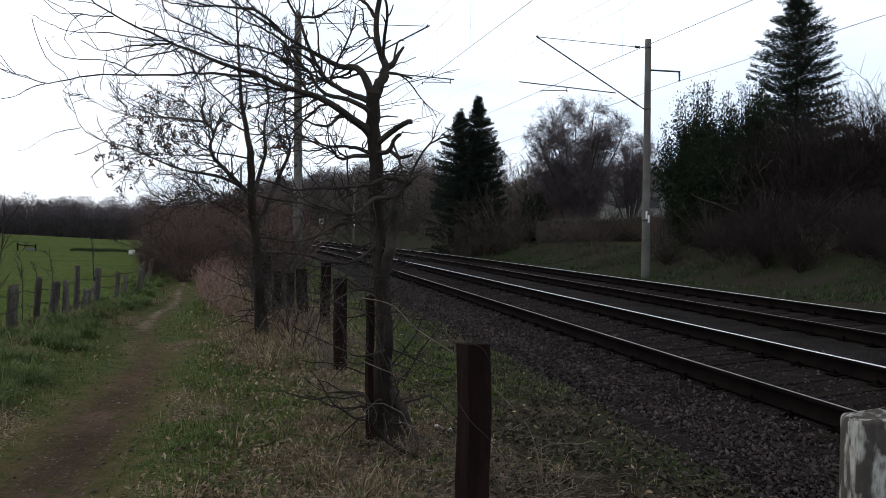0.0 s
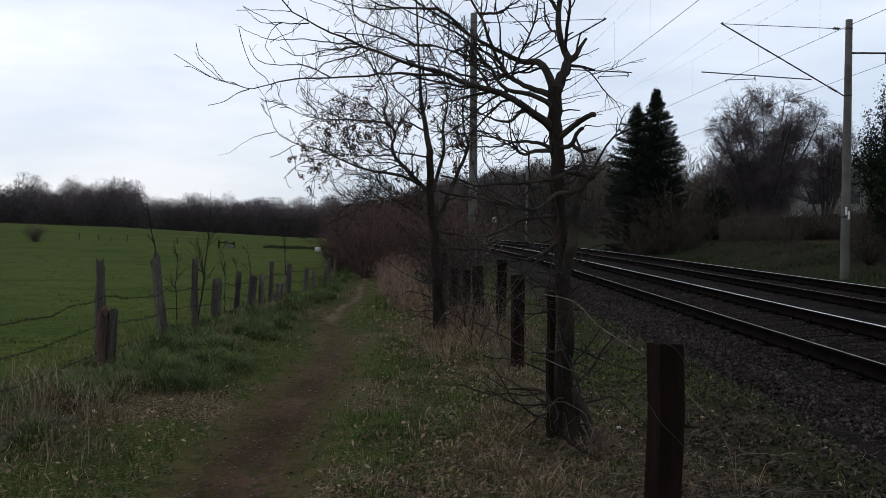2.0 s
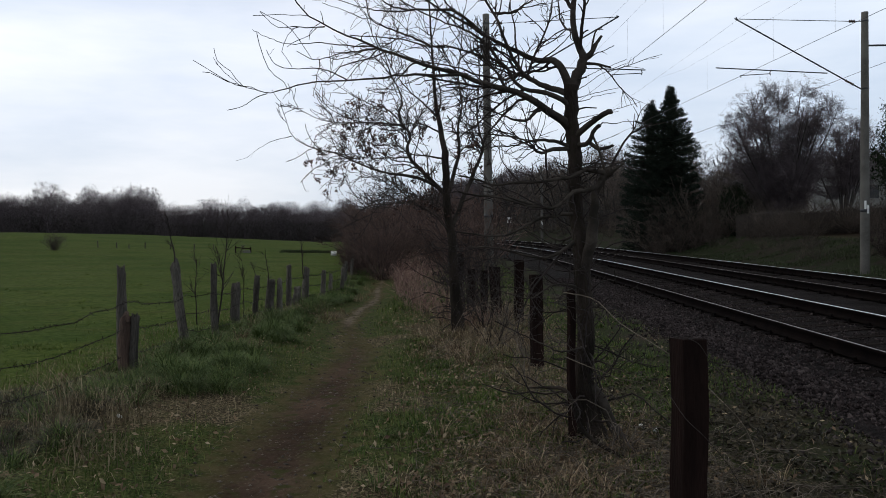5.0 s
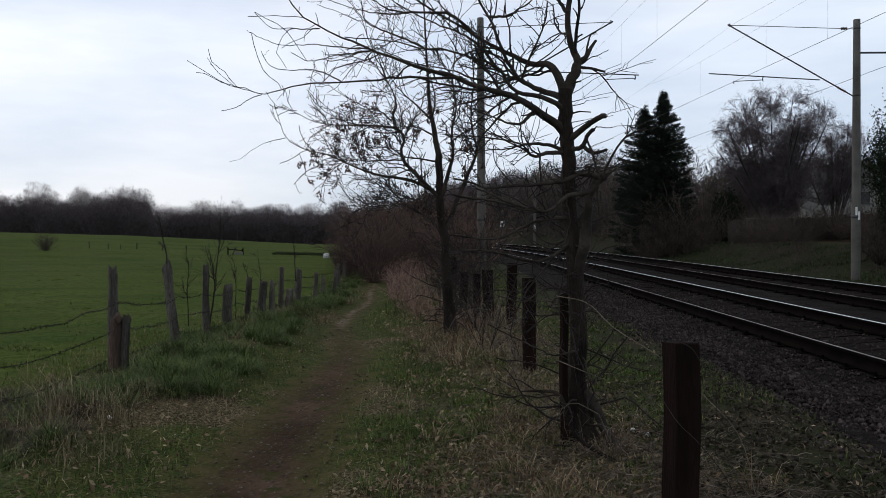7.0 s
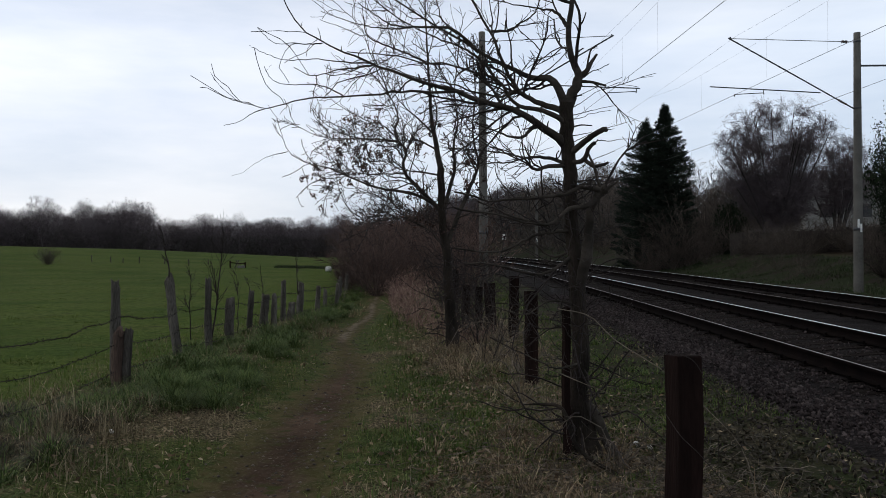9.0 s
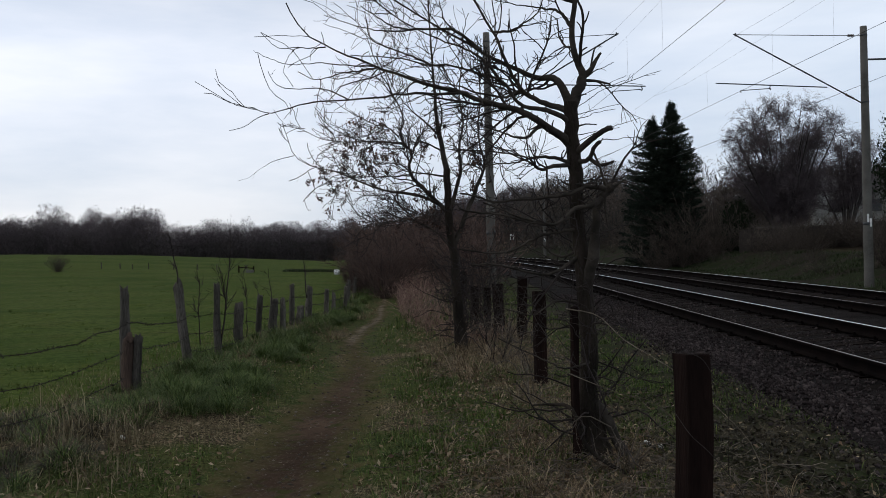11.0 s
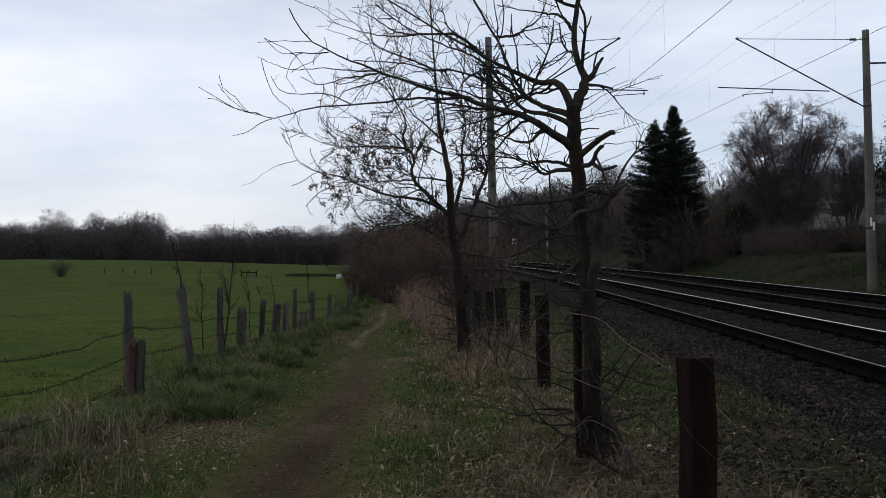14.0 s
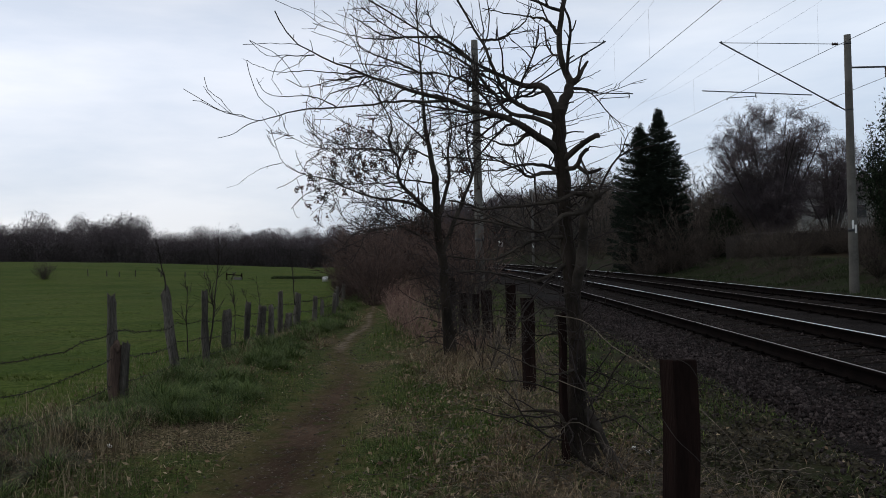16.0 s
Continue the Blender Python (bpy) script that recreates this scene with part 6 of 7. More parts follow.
def square_post(x, y, h, w, turn, lean=0.0):
    bm = bmesh.new()
    box(bm, -w / 2, w / 2, -w / 2, w / 2, -0.3, h, 0.007)
    bmesh.ops.subdivide_edges(bm, edges=[e for e in bm.edges if abs(e.verts[0].co.z - e.verts[1].co.z) > 0.5], cuts=7)
    for v in bm.verts:
        v.co.x += 0.004 * math.sin(v.co.z * 9 + x * 7) + lean * v.co.z
        v.co.y += 0.004 * math.sin(v.co.z * 7 + y * 5)
        if v.co.z > h - 0.02:
            v.co.z += 0.006 * math.sin(v.co.x * 60) + 0.004 * math.sin(v.co.y * 90)
    part("post", bm_mesh("post", bm), M_POSTWOOD, line_fence, m=pose(x, y, float(ground_z(x, y)), 0, 0, turn))


for x, y, h, w, turn, lean in ((1.104, 3.68, 1.06, 0.126, 14, 0.004), (0.885, 5.80, 1.12, 0.05, 20, 0.0), (0.98, 9.0, 1.06, 0.125, 12, 0.0), (1.14, 13.2, 1.05, 0.15, 5, 0.02), (0.84, 14.4, 0.92, 0.15, 25, -0.03),
                               (0.62, 14.6, 0.84, 0.13, 0, 0.02), (0.42, 15.5, 0.80, 0.14, 9, 0.0), (0.2, 17.2, 0.95, 0.14, 30, 0.02), (0.28, 19.5, 1.0, 0.14, 0, 0.0), (0.1, 22.5, 1.0, 0.14, 12, 0.0), (1.1, 0.9, 1.05, 0.15, 4, 0.0), (1.2, -2.2, 1.05, 0.15, 9, 0.0)):
    square_post(x, y, h, w, turn, lean)

# ---------------------------------------------------------------- marker stone beside the track
M_PEEL = mat("peeling_white_paint_on_concrete", (0.050, 0.043, 0.038), (0.36, 0.36, 0.33), 11, 46, 0.95, 1.0, 0.012, c3=(0.075, 0.064, 0.056), amount=0.8, stretch=(1, 1, 0.35))
for node in M_PEEL.node_tree.nodes:
    if node.type == "VALTORGB":
        node.color_ramp.elements[0].position, node.color_ramp.elements[1].position = 0.49, 0.56
bm = bmesh.new()
box(bm, -0.14, 0.14, -0.11, 0.11, -0.3, 0.77, 0.02)
bmesh.ops.subdivide_edges(bm, edges=bm.edges[:], cuts=2)
for v in bm.verts:
    if v.co.z > 0.68:
        v.co.z += 0.035 * (1 - abs(v.co.x) / 0.14) - 0.01 * math.sin(v.co.x * 50 + v.co.y * 30)
    v.co += Vector((math.sin(v.co.z * 23 + v.co.y * 40), math.sin(v.co.z * 19 + v.co.x * 30), 0)) * 0.003
single("marker_stone", bm_mesh("marker_stone", bm, True), M_PEEL, "low concrete marker stone with peeling white paint", "marker stone").matrix_basis = pose(2.925, 3.10, -0.025, 0, 0, -18)

# ---------------------------------------------------------------- things in the pasture
TROUGH = pose(-14.1, 54.0, float(ground_z(-14.1, 54.0))) @ Matrix.Scale(0.8, 4)
TUB = Matrix.Translation((-7.4, 50.5, float(ground_z(-7.4, 50.5)))) @ Matrix.Scale(0.62, 4)
trough = thing("feeding_trough", "small cattle trough with a dark wooden frame standing in the pasture", "trough", TROUGH)
for x, h in ((-0.66, 0.66), (0.62, 0.55)):
    bm = bmesh.new()
    box(bm, x - 0.05, x + 0.05, -0.05, 0.05, -0.1, h, 0.01)
    part("upright", bm_mesh("upright", bm), M_POSTWOOD, trough)
for x, turn, y in ((-0.12, 32, 0.0), (0.06, -30, -0.07)):
    bm = bmesh.new()
    box(bm, -0.04, 0.04, -0.03, 0.03, -0.42, 0.42, 0.01)
    bmesh.ops.transform(bm, matrix=pose(x, y, 0.34, 0, turn, 0), verts=bm.verts)
    part("crossed_board", bm_mesh("crossed_board", bm), M_GREYWOOD, trough)
bm = bmesh.new()
box(bm, -0.66, 0.62, -0.03, 0.03, -0.04, 0.04, 0.01)
bmesh.ops.transform(bm, matrix=pose(0, -0.12, 0.44, 0, 5, 0), verts=bm.verts)
part("crossbar", bm_mesh("crossbar", bm), M_POSTWOOD, trough)
bm = bmesh.new()
box(bm, 0.0, 0.62, -0.34, 0.1, -0.03, 0.24, 0.03)
bmesh.ops.inset_individual(bm, faces=[max(bm.faces, key=lambda f: f.calc_center_median().z)], thickness=0.04, depth=-0.1)
part("basin", bm_mesh("basin", bm), M_CONCRETE, trough, "pale basin")
bm = bmesh.new()
bmesh.ops.create_cone(bm, cap_ends=True, segments=20, radius1=0.34, radius2=0.28, depth=0.5, matrix=Matrix.Translation((0, 0, 0.25)))
bmesh.ops.bevel(bm, geom=[e for e in bm.edges if abs(e.verts[0].co.z - e.verts[1].co.z) < 0.01], offset=0.04, segments=2, affect="EDGES")
single("water_tub", bm_mesh("water_tub", bm, True), M_WHITE, "upturned white plastic tub at the edge of the pasture", "tub").matrix_basis = TUB
far_fence = thing("far_pasture_fence", "line of thin dark posts across the rise of the pasture", "fence")
rg = np.random.default_rng(97)
for x, h in ((-28.6, 0.5), (-25.6, 0.62), (-24.2, 0.55), (-23.1, 0.5), (-22.1, 0.62), (-20.3, 0.7), (-18.6, 0.5), (-17.1, 0.6)):
    y = 57.0 + rg.uniform(-0.6, 0.6)
    wood_post(far_fence, rg, x, y, h * 0.75, 0.032, material=M_GREYWOOD)
lone_bush = shrub_mesh(rg, 1.3, 0.55, 60, 420, 0.010, 0.0035)
put_shrub(lone_bush, M_BANKWOOD, -26.8, 53.4, 1.0, 40, "bare_shrub", "small round leafless bush alone on the pasture", "")
bm = bmesh.new()
board = thing("lineside_sign", "small white sign board on a thin post by the line", "sign", pose(7.6, 100.0, float(ground_z(7.6, 100.0))))
v, q = rod([(0, 0, -0.3), (0, 0, 3.15)], 0.05, 8)
part("pole", np_mesh("pole", v, q), M_STEEL, board)
box(bm, -0.26, 0.26, -0.09, -0.06, 2.4, 3.1, 0.02)
part("board", bm_mesh("board", bm), M_WHITE, board)
bm = bmesh.new()
box(bm, -0.12, 0.14, -0.098, -0.092, 2.55, 2.85)
part("mark", bm_mesh("mark", bm), M_POSTWOOD, board)

# ---------------------------------------------------------------- building and fence beyond the railway
M_RENDER = mat("dirty_white_render", (0.30, 0.30, 0.285), (0.48, 0.48, 0.455), 0.8, 12, 0.9, 0.2, 0.01, c3=(0.10, 0.10, 0.095), amount=0.7)
M_ROOF = mat("dark_roof_felt", (0.045, 0.042, 0.042), (0.07, 0.066, 0.065), 1, 15, 0.9, 0.3)
M_GLASS = mat("dark_window_glass", (0.02, 0.022, 0.025), (0.03, 0.033, 0.036), 1, 10, 0.12, 0.0, spec=0.6)
M_PANEL = mat("dark_board_fence", (0.034, 0.028, 0.024), (0.058, 0.048, 0.041), 1.5, 20, 0.9, 0.5, 0.01, per_object=0.25, stretch=(3, 3, 0.4))
hz = 2.35
house = thing("outbuilding", "long low white-rendered building with small dark windows behind trees", "building", pose(39.0, 62.0, hz))
bm = bmesh.new()
box(bm, -12, 12, -3, 3, -2.2, 2.75, 0.02)
part("wall", bm_mesh("wall", bm), M_RENDER, house)
bm = bmesh.new()
eave = [bm.verts.new((x, y, 2.70)) for x, y in ((-12.4, -3.5), (12.4, -3.5), (12.4, 3.5), (-12.4, 3.5))]
ridge = [bm.verts.new((x, 0, 4.1)) for x in (-12.4, 12.4)]
for f in ((eave[0], eave[1], ridge[1], ridge[0]), (eave[2], eave[3], ridge[0], ridge[1]), (eave[1], eave[2], ridge[1]), (eave[3], eave[0], ridge[0]), eave[::-1]):
    bm.faces.new(f)
part("roof", bm_mesh("roof", bm), M_ROOF, house)
for i in range(8):
    x = -10.5 + i * 2.9
    bm = bmesh.new()
    box(bm, x - 0.55, x + 0.55, -3.06, -3.0, 1.05, 2.15, 0.01)
    w = part("window", bm_mesh("window", bm), M_RENDER, house)
    bm = bmesh.new()
    box(bm, x - 0.47, x + 0.47, -3.07, -3.061, 1.13, 2.07)
    part("pane", bm_mesh("pane", bm), M_GLASS, w)
panel_fence = thing("board_fence", "dark wooden board fence with a pale top rail behind the bank", "fence")
rg = np.random.default_rng(101)
bm = bmesh.new()
box(bm, -0.075, 0.075, -0.012, 0.012, -0.2, 1.25, 0.004)
panel_me = bm_mesh("board", bm)
panel_me.materials.append(M_PANEL)
for i in range(105):
    u = i / 104
    x, y = 15.8 + 9.5 * u, 43.5 - 3.0 * u
    part("board", panel_me, None, panel_fence, m=pose(x, y, float(ground_z(x, y)) + rg.uniform(-0.12, 0.02), 0, 0, -17 + rg.uniform(-2, 2)))
for u0, u1 in ((0.08, 0.36), (0.62, 0.74), (0.84, 1.0)):
    ends = [(15.8 + 9.5 * u, 43.47 - 3.0 * u, float(ground_z(15.8 + 9.5 * u, 43.5 - 3.0 * u)) + 1.29) for u in (u0, u1)]
    v, q = rod(ends, 0.018, 6)
    part("top_rail", np_mesh("top_rail", v, q), M_CONCRETE, panel_fence)

# ---------------------------------------------------------------- train far down the line
M_RED = mat("traffic_red_paint", (0.52, 0.012, 0.015), (0.46, 0.014, 0.016), 1.5, 20, 0.4, 0.05, 0.003, spec=0.5)
M_COACH = mat("light_grey_coach_paint", (0.55, 0.56, 0.58), (0.46, 0.47, 0.49), 1, 14, 0.45, 0.05, 0.003, spec=0.5)
M_UNDER = mat("grimy_underframe", (0.022, 0.020, 0.019), (0.04, 0.036, 0.033), 3, 25, 0.85, 0.3)


def rail_vehicle(name, label, category, y_mid, length, body, nose):
    x = TRACKS[1][0] + float(curve_x(y_mid))
    tilt = -math.degrees(math.atan2(float(curve_x(y_mid + 4) - curve_x(y_mid - 4)), 8))
    t = thing(name, label, category, pose(x, y_mid, 0.25, 0, -3.2, tilt), "train")
    h, half_l = (3.85, length / 2)
    sec = [(-1.45, 1.05), (-1.48, 1.9), (-1.42, 2.6), (-1.22, 3.3), (-0.85, 3.68), (0, h), (0.85, 3.68), (1.22, 3.3), (1.42, 2.6), (1.48, 1.9), (1.45, 1.05), (0, 1.0)]
    bm = bmesh.new()
    rings = []
    for yy, s in ((-half_l, 0.0), (-half_l + nose, 1.0), (half_l - nose, 1.0), (half_l, 0.0)):
        ring = []
        for a, z in sec:
            cut = 0 if s else max(0.0, (z - 2.0)) * nose * 0.42
            ring.append(bm.verts.new((a * (1 if s else 0.94), yy + (cut if yy < 0 else -cut), z)))
        rings.append(ring)
    for a, b in zip(rings, rings[1:]):
        for i in range(len(sec)):
            bm.faces.new((a[i], a[(i + 1) % len(sec)], b[(i + 1) % len(sec)], b[i]))
    bm.faces.new(rings[0])
    bm.faces.new(rings[-1][::-1])
    part("body", bm_mesh("body", bm), body, t)
    for yb in (-half_l * 0.62, half_l * 0.62):
        bm = bmesh.new()
        box(bm, -1.1, 1.1, yb - 1.7, yb + 1.7, 0.35, 0.95, 0.06)
        bogie = part("bogie", bm_mesh("bogie", bm), M_UNDER, t)
        for dy in (-1.2, 1.2):
            bm = bmesh.new()
            for s in (-0.75, 0.75):
                bmesh.ops.create_cone(bm, cap_ends=True, segments=20, radius1=0.46, radius2=0.46, depth=0.13, matrix=Matrix.Translation((s, yb + dy, 0.46)) @ Matrix.Rotation(radians(90), 4, "Y"))
            part("wheelset", bm_mesh("wheelset", bm), M_UNDER, bogie)
    return t, half_l


loco, hl = rail_vehicle("electric_locomotive", "bright red electric locomotive pushing a train far along the curve", "locomotive", 140.0, 18.9, M_RED, 1.2)
for nm, b, m_ in (("windscreen", (-1.05, 1.05, -hl + 0.30, -hl + 0.42, 2.45, 3.15), M_GLASS), ("stripe", (-1.2, 1.2, -hl - 0.03, -hl - 0.005, 1.55, 1.82), M_WHITE), ("buffer_beam", (-1.35, 1.35, -hl - 0.25, -hl + 0.1, 0.6, 1.1), M_UNDER)):
    bm = bmesh.new()
    box(bm, *b, 0.02)
    part(nm, bm_mesh(nm, bm), m_, loco)
for sx in (-0.85, 0.85):
    bm = bmesh.new()
    bmesh.ops.create_cone(bm, cap_ends=True, segments=14, radius1=0.14, radius2=0.14, depth=0.08, matrix=Matrix.Translation((sx, -hl - 0.03, 1.35)) @ Matrix.Rotation(radians(90), 4, "X"))
    part("headlight", bm_mesh("headlight", bm), M_WHITE, loco)
for i in range(2):
    coach, ch = rail_vehicle("passenger_coach", "light grey passenger coach with a dark window band", "railway coach", 140.0 + 9.45 + 0.6 + 13.2 + i * 26.9, 26.4, M_COACH, 0.15)
    for s in (-1, 1):
        bm = bmesh.new()
        box(bm, *sorted((s * 1.40, s * 1.475)), -ch + 1.2, ch - 1.2, 2.0, 2.75, 0.01)
        part("window_band", bm_mesh("window_band", bm), M_GLASS, coach)

# ---------------------------------------------------------------- grass, stalks, litter


def scatter(rg, n, x0, x1, y0, y1, keep):
    """About n places in a rectangle, thinned by keep(x, y) from 0 to 1."""
    x, y = rg.uniform(x0, x1, n), rg.uniform(y0, y1, n)
    k = rg.uniform(0, 1, n) < keep(x, y)
    return x[k], y[k]


def side_of(x, y):
    return x - path_x(y)


def grass_object(name, bits, material, label):
    v, f = merge(bits)
    single(name, np_mesh(name, v, f), material, label, "grass", "stuff")


rg = np.random.default_rng(113)
bits = []
# short verge grass on both sides of the path
x, y = scatter(rg, 120000, -6.0, 3.3, 3.6, 15, lambda x, y: smooth(0.25, 0.8, np.abs(side_of(x, y) + 0.05)) * (0.05 + 0.95 * patchy(x, y) ** 1.5) * np.clip(7.5 / y, 0, 1) * (1 - smooth(2.9, 3.6, x)) * (1 - 0.93 * smooth(1.3, 1.9, x) * (1 - smooth(6.2, 7.5, y))) * (x > fence_x(y) - 0.5))
bits.append(blades(rg, x, y, ground_z(x, y) - 0.005, (0.03, 0.10), (0.003, 0.007), 0.75))
x, y = scatter(rg, 42000, -6.0, 2.2, 15, 34, lambda x, y: smooth(0.3, 0.8, np.abs(side_of(x, y))) * (0.15 + 0.85 * patchy(x, y)) * np.clip(14 / y, 0, 1) * (x > fence_x(y) - 0.6))
bits.append(blades(rg, x, y, ground_z(x, y) - 0.005, (0.05, 0.20), (0.008, 0.016), 0.5))
# the verge further back along the path
x, y = scatter(rg, 42000, -6.0, 3.2, -6, 3.6, lambda x, y: smooth(0.25, 0.8, np.abs(side_of(x, y))) * (0.05 + 0.9 * patchy(x, y) ** 1.5) * (np.hypot(x, y) > 0.6) * (x > fence_x(y) - 0.5))
bits.append(blades(rg, x, y, ground_z(x, y) - 0.005, (0.03, 0.10), (0.004, 0.009), 0.75))
n = 260
cx, cy = rg.uniform(-0.6, 2.4, n), 3.8 + 9 * rg.uniform(0, 1, n) ** 1.4
k = (side_of(cx, cy) > 0.75) & ((cx < 1.35) | (cy > 6.6))
cx, cy = cx[k], cy[k]
i = rg.integers(0, len(cx), 15000)
x, y = cx[i] + rg.normal(0, 0.07, len(i)), cy[i] + rg.normal(0, 0.07, len(i))
bits.append(blades(rg, x, y, ground_z(x, y) - 0.01, (0.05, 0.13), (0.005, 0.010), 0.6, 0.8))
grass_object("verge_grass", bits, M_GRASS, "short green verge grass in patches beside the path")

# rounded tufts along the fence and over the rough corner before it
n = 270
cy = 7.2 + 24 * rg.uniform(0, 1, n) ** 1.4
cx = fence_x(cy) + rg.normal(0.75, 0.5, n)
k = cx < path_x(cy) - np.interp(cy, [7, 14, 30], [0.85, 0.62, 0.5])
cx, cy = cx[k], cy[k]
bits = [tussock(rg, cx, cy, 0.23, 300, (0.16, 0.36), (0.003, 0.006))]
n = 34
cx, cy = rg.uniform(-5.2, -2.6, n), rg.uniform(4.0, 7.8, n)
k = cx < path_x(cy) - 1.0
bits.append(tussock(rg, cx[k], cy[k], 0.20, 190, (0.12, 0.32), (0.0035, 0.0065)))
n = 70
cx, cy = rg.uniform(-0.5, 2.6, n), 3.8 + 6.5 * rg.uniform(0, 1, n) ** 1.2
k = (cx < 1.35) | (cy > 6.6)
bits.append(tussock(rg, cx[k], cy[k], 0.12, 60, (0.07, 0.18), (0.003, 0.006)))
grass_object("tussock_grass", bits, M_TUSSOCK, "dark green drooping grass tussocks along the fence")
n = 20
cx, cy = rg.uniform(-5.0, -2.7, n), rg.uniform(4.6, 8.4, n)
k = cx < path_x(cy) - 1.05
bits = [tussock(rg, cx[k], cy[k], 0.16, 45, (0.14, 0.40), (0.0028, 0.005))]
cy = 8.5 + 18 * rg.uniform(0, 1, 60) ** 1.3
bits.append(tussock(rg, fence_x(cy) + rg.normal(0.45, 0.35, 60), cy, 0.18, 30, (0.15, 0.36), (0.004, 0.007)))
# brown dead growth round the dark posts
cx, cy = rg.normal(0.5, 0.38, 95), rg.uniform(9.2, 15.5, 95)
bits.append(tussock(rg, cx, cy, 0.24, 60, (0.12, 0.36), (0.004, 0.007)))
cx, cy = rg.normal(0.7, 0.45, 60), rg.normal(5.0, 0.9, 60)
bits.append(tussock(rg, cx, cy, 0.20, 55, (0.10, 0.28), (0.0025, 0.005)))
grass_object("dead_grass", bits, M_DEADGRASS, "drooping brown dead grass in tufts and round the dark posts")

bits = []
n = 170
cy = 7 + 34 * rg.uniform(0, 1, n) ** 1.3
cx = fence_x(cy) - 0.6 - (2 + 0.5 * cy) * rg.uniform(0, 1, n)
bits.append(tussock(rg, cx, cy, 0.5, 60, (0.04, 0.11), (0.006, 0.012)))
x, y = scatter(rg, 60000, -8, -2.6, 5, 24, lambda x, y: (x < fence_x(y) - 0.2) * np.exp(-np.clip(fence_x(y) - x - 0.2, 0, None) / 0.7) * np.clip(8 / y, 0, 1))
bits.append(blades(rg, x, y, ground_z(x, y) - 0.005, (0.04, 0.11), (0.005, 0.010), 0.7))
grass_object("pasture_grass", bits, M_PASTURE, "short green pasture grass with low tussocks")

bits = []
cs = [(-4.15, 7.0, 0.16, 140), (-4.3, 6.7, 0.2, 120), (-3.2, 6.9, 0.12, 120), (-3.95, 6.9, 0.26, 150), (-4.3, 7.6, 0.3, 400), (-3.1, 6.3, 0.2, 500), (-2.95, 7.1, 0.18, 500), (-3.3, 8.7, 0.22, 500), (-3.6, 9.6, 0.25, 500), (-2.5, 5.4, 0.2, 300), (0.2, 11.6, 0.3, 900), (0.55, 10.6, 0.3, 700), (0.8, 8.3, 0.25, 400), (0.5, 13.2, 0.4, 1000)]
for cx, cy, s, n in cs:
    x, y = cx + rg.normal(0, s, n), cy + rg.normal(0, s, n)
    bits.append(blades(rg, x, y, ground_z(x, y) - 0.01, (0.10, 0.30), (0.003, 0.006), 1.1, 1.0))
for cx, cy, s, n in ((-3.3, 6.7, 0.09, 110), (-3.1, 6.15, 0.08, 80), (-2.66, 6.4, 0.07, 90), (-3.75, 7.6, 0.09, 110)):
    x, y = cx + rg.normal(0, s, n), cy + rg.normal(0, s, n)
    bits.append(blades(rg, x, y, ground_z(x, y) - 0.01, (0.20, 0.48), (0.003, 0.006), 0.45, 0.8))
x, y = scatter(rg, 120000, -5.0, 3.6, 3.6, 18, lambda x, y: smooth(0.3, 0.9, np.abs(side_of(x, y))) * (0.24 + 0.5 * (1 - patchy(x, y))) * np.clip(6.5 / y, 0, 1) * (1 - 0.9 * smooth(1.15, 1.8, x)) * (1 - 0.8 * (x < -2.6) * (y < 8.5)))
bits.append(blades(rg, x, y, ground_z(x, y) - 0.005, (0.04, 0.15), (0.0022, 0.0045), 1.3, 0.5))
grass_object("dry_grass", bits, M_STRAW, "pale withered grass in loose tussocks")
n = 120
cx, cy = rg.uniform(-5.2, -2.7, n), rg.uniform(4.2, 8.2, n)
k = cx < path_x(cy) - 1.0
grass_object("rotting_grass", [tussock(rg, cx[k], cy[k], 0.24, 220, (0.08, 0.22), (0.003, 0.006))], M_DARKSTRAW, "dark rotting grass tussocks below the fence")

# grass on the far bank
bits = []
x, y = scatter(rg, 150000, 11, 18.5, 12, 60, lambda x, y: smooth(12.6, 13.3, x - curve_x(y)) * (1 - smooth(16.8, 18.2, x - curve_x(y))) * (0.04 + 0.96 * patchy(x, y, 0.45, 0.0, 0.6)))
bits.append(blades(rg, x, y, ground_z(x, y) - 0.01, (0.05, 0.20), (0.012, 0.024), 0.8))
grass_object("bank_grass", bits, M_BANKGRASS, "rough green grass on the bank beyond the tracks")
x, y = scatter(rg, 12000, -12.2, -7.6, 55.0, 57.4, lambda x, y: np.exp(-((y - 56.2) / 0.5) ** 2) * smooth(-12.2, -11.4, x))
v, f = blades(rg, x, y, ground_z(x, y), (0.10, 0.26), (0.02, 0.04), 0.3)
single("rush_strip", np_mesh("rush_strip", v, f), M_BANKGRASS, "dark strip of rushes in a wet hollow of the pasture", "rushes", "stuff")

# dead stalks beside the path
bits = []
n = 1150
y = 12.4 + 20 * rg.uniform(0, 1, n) ** 1.25
x = path_x(y) + np.interp(y, [12, 14, 16, 18.5, 32], [1.75, 1.5, 0.95, 0.5, 0.5]) + np.abs(rg.normal(0, 0.55, n)) * np.interp(y, [12, 16, 30], [0.8, 1.0, 1.6])
h = rg.uniform(0.25, 1.0, n) * (1 + 0.35 * bumps(x, y, 2.2)) * np.interp(y, [12, 16, 22, 32], [0.34, 0.54, 0.74, 1.0])
p = [np.stack([x, y, ground_z(x, y) - 0.03], -1)]
d = unit(rg.normal(0, 0.28, (n, 3)) + (0, 0, 1))
for _ in range(5):
    d = unit(d + rg.normal(0, 0.2, (n, 3)))
    p.append(p[-1] + d * (h / 5)[:, None])
p = np.stack(p, 1)
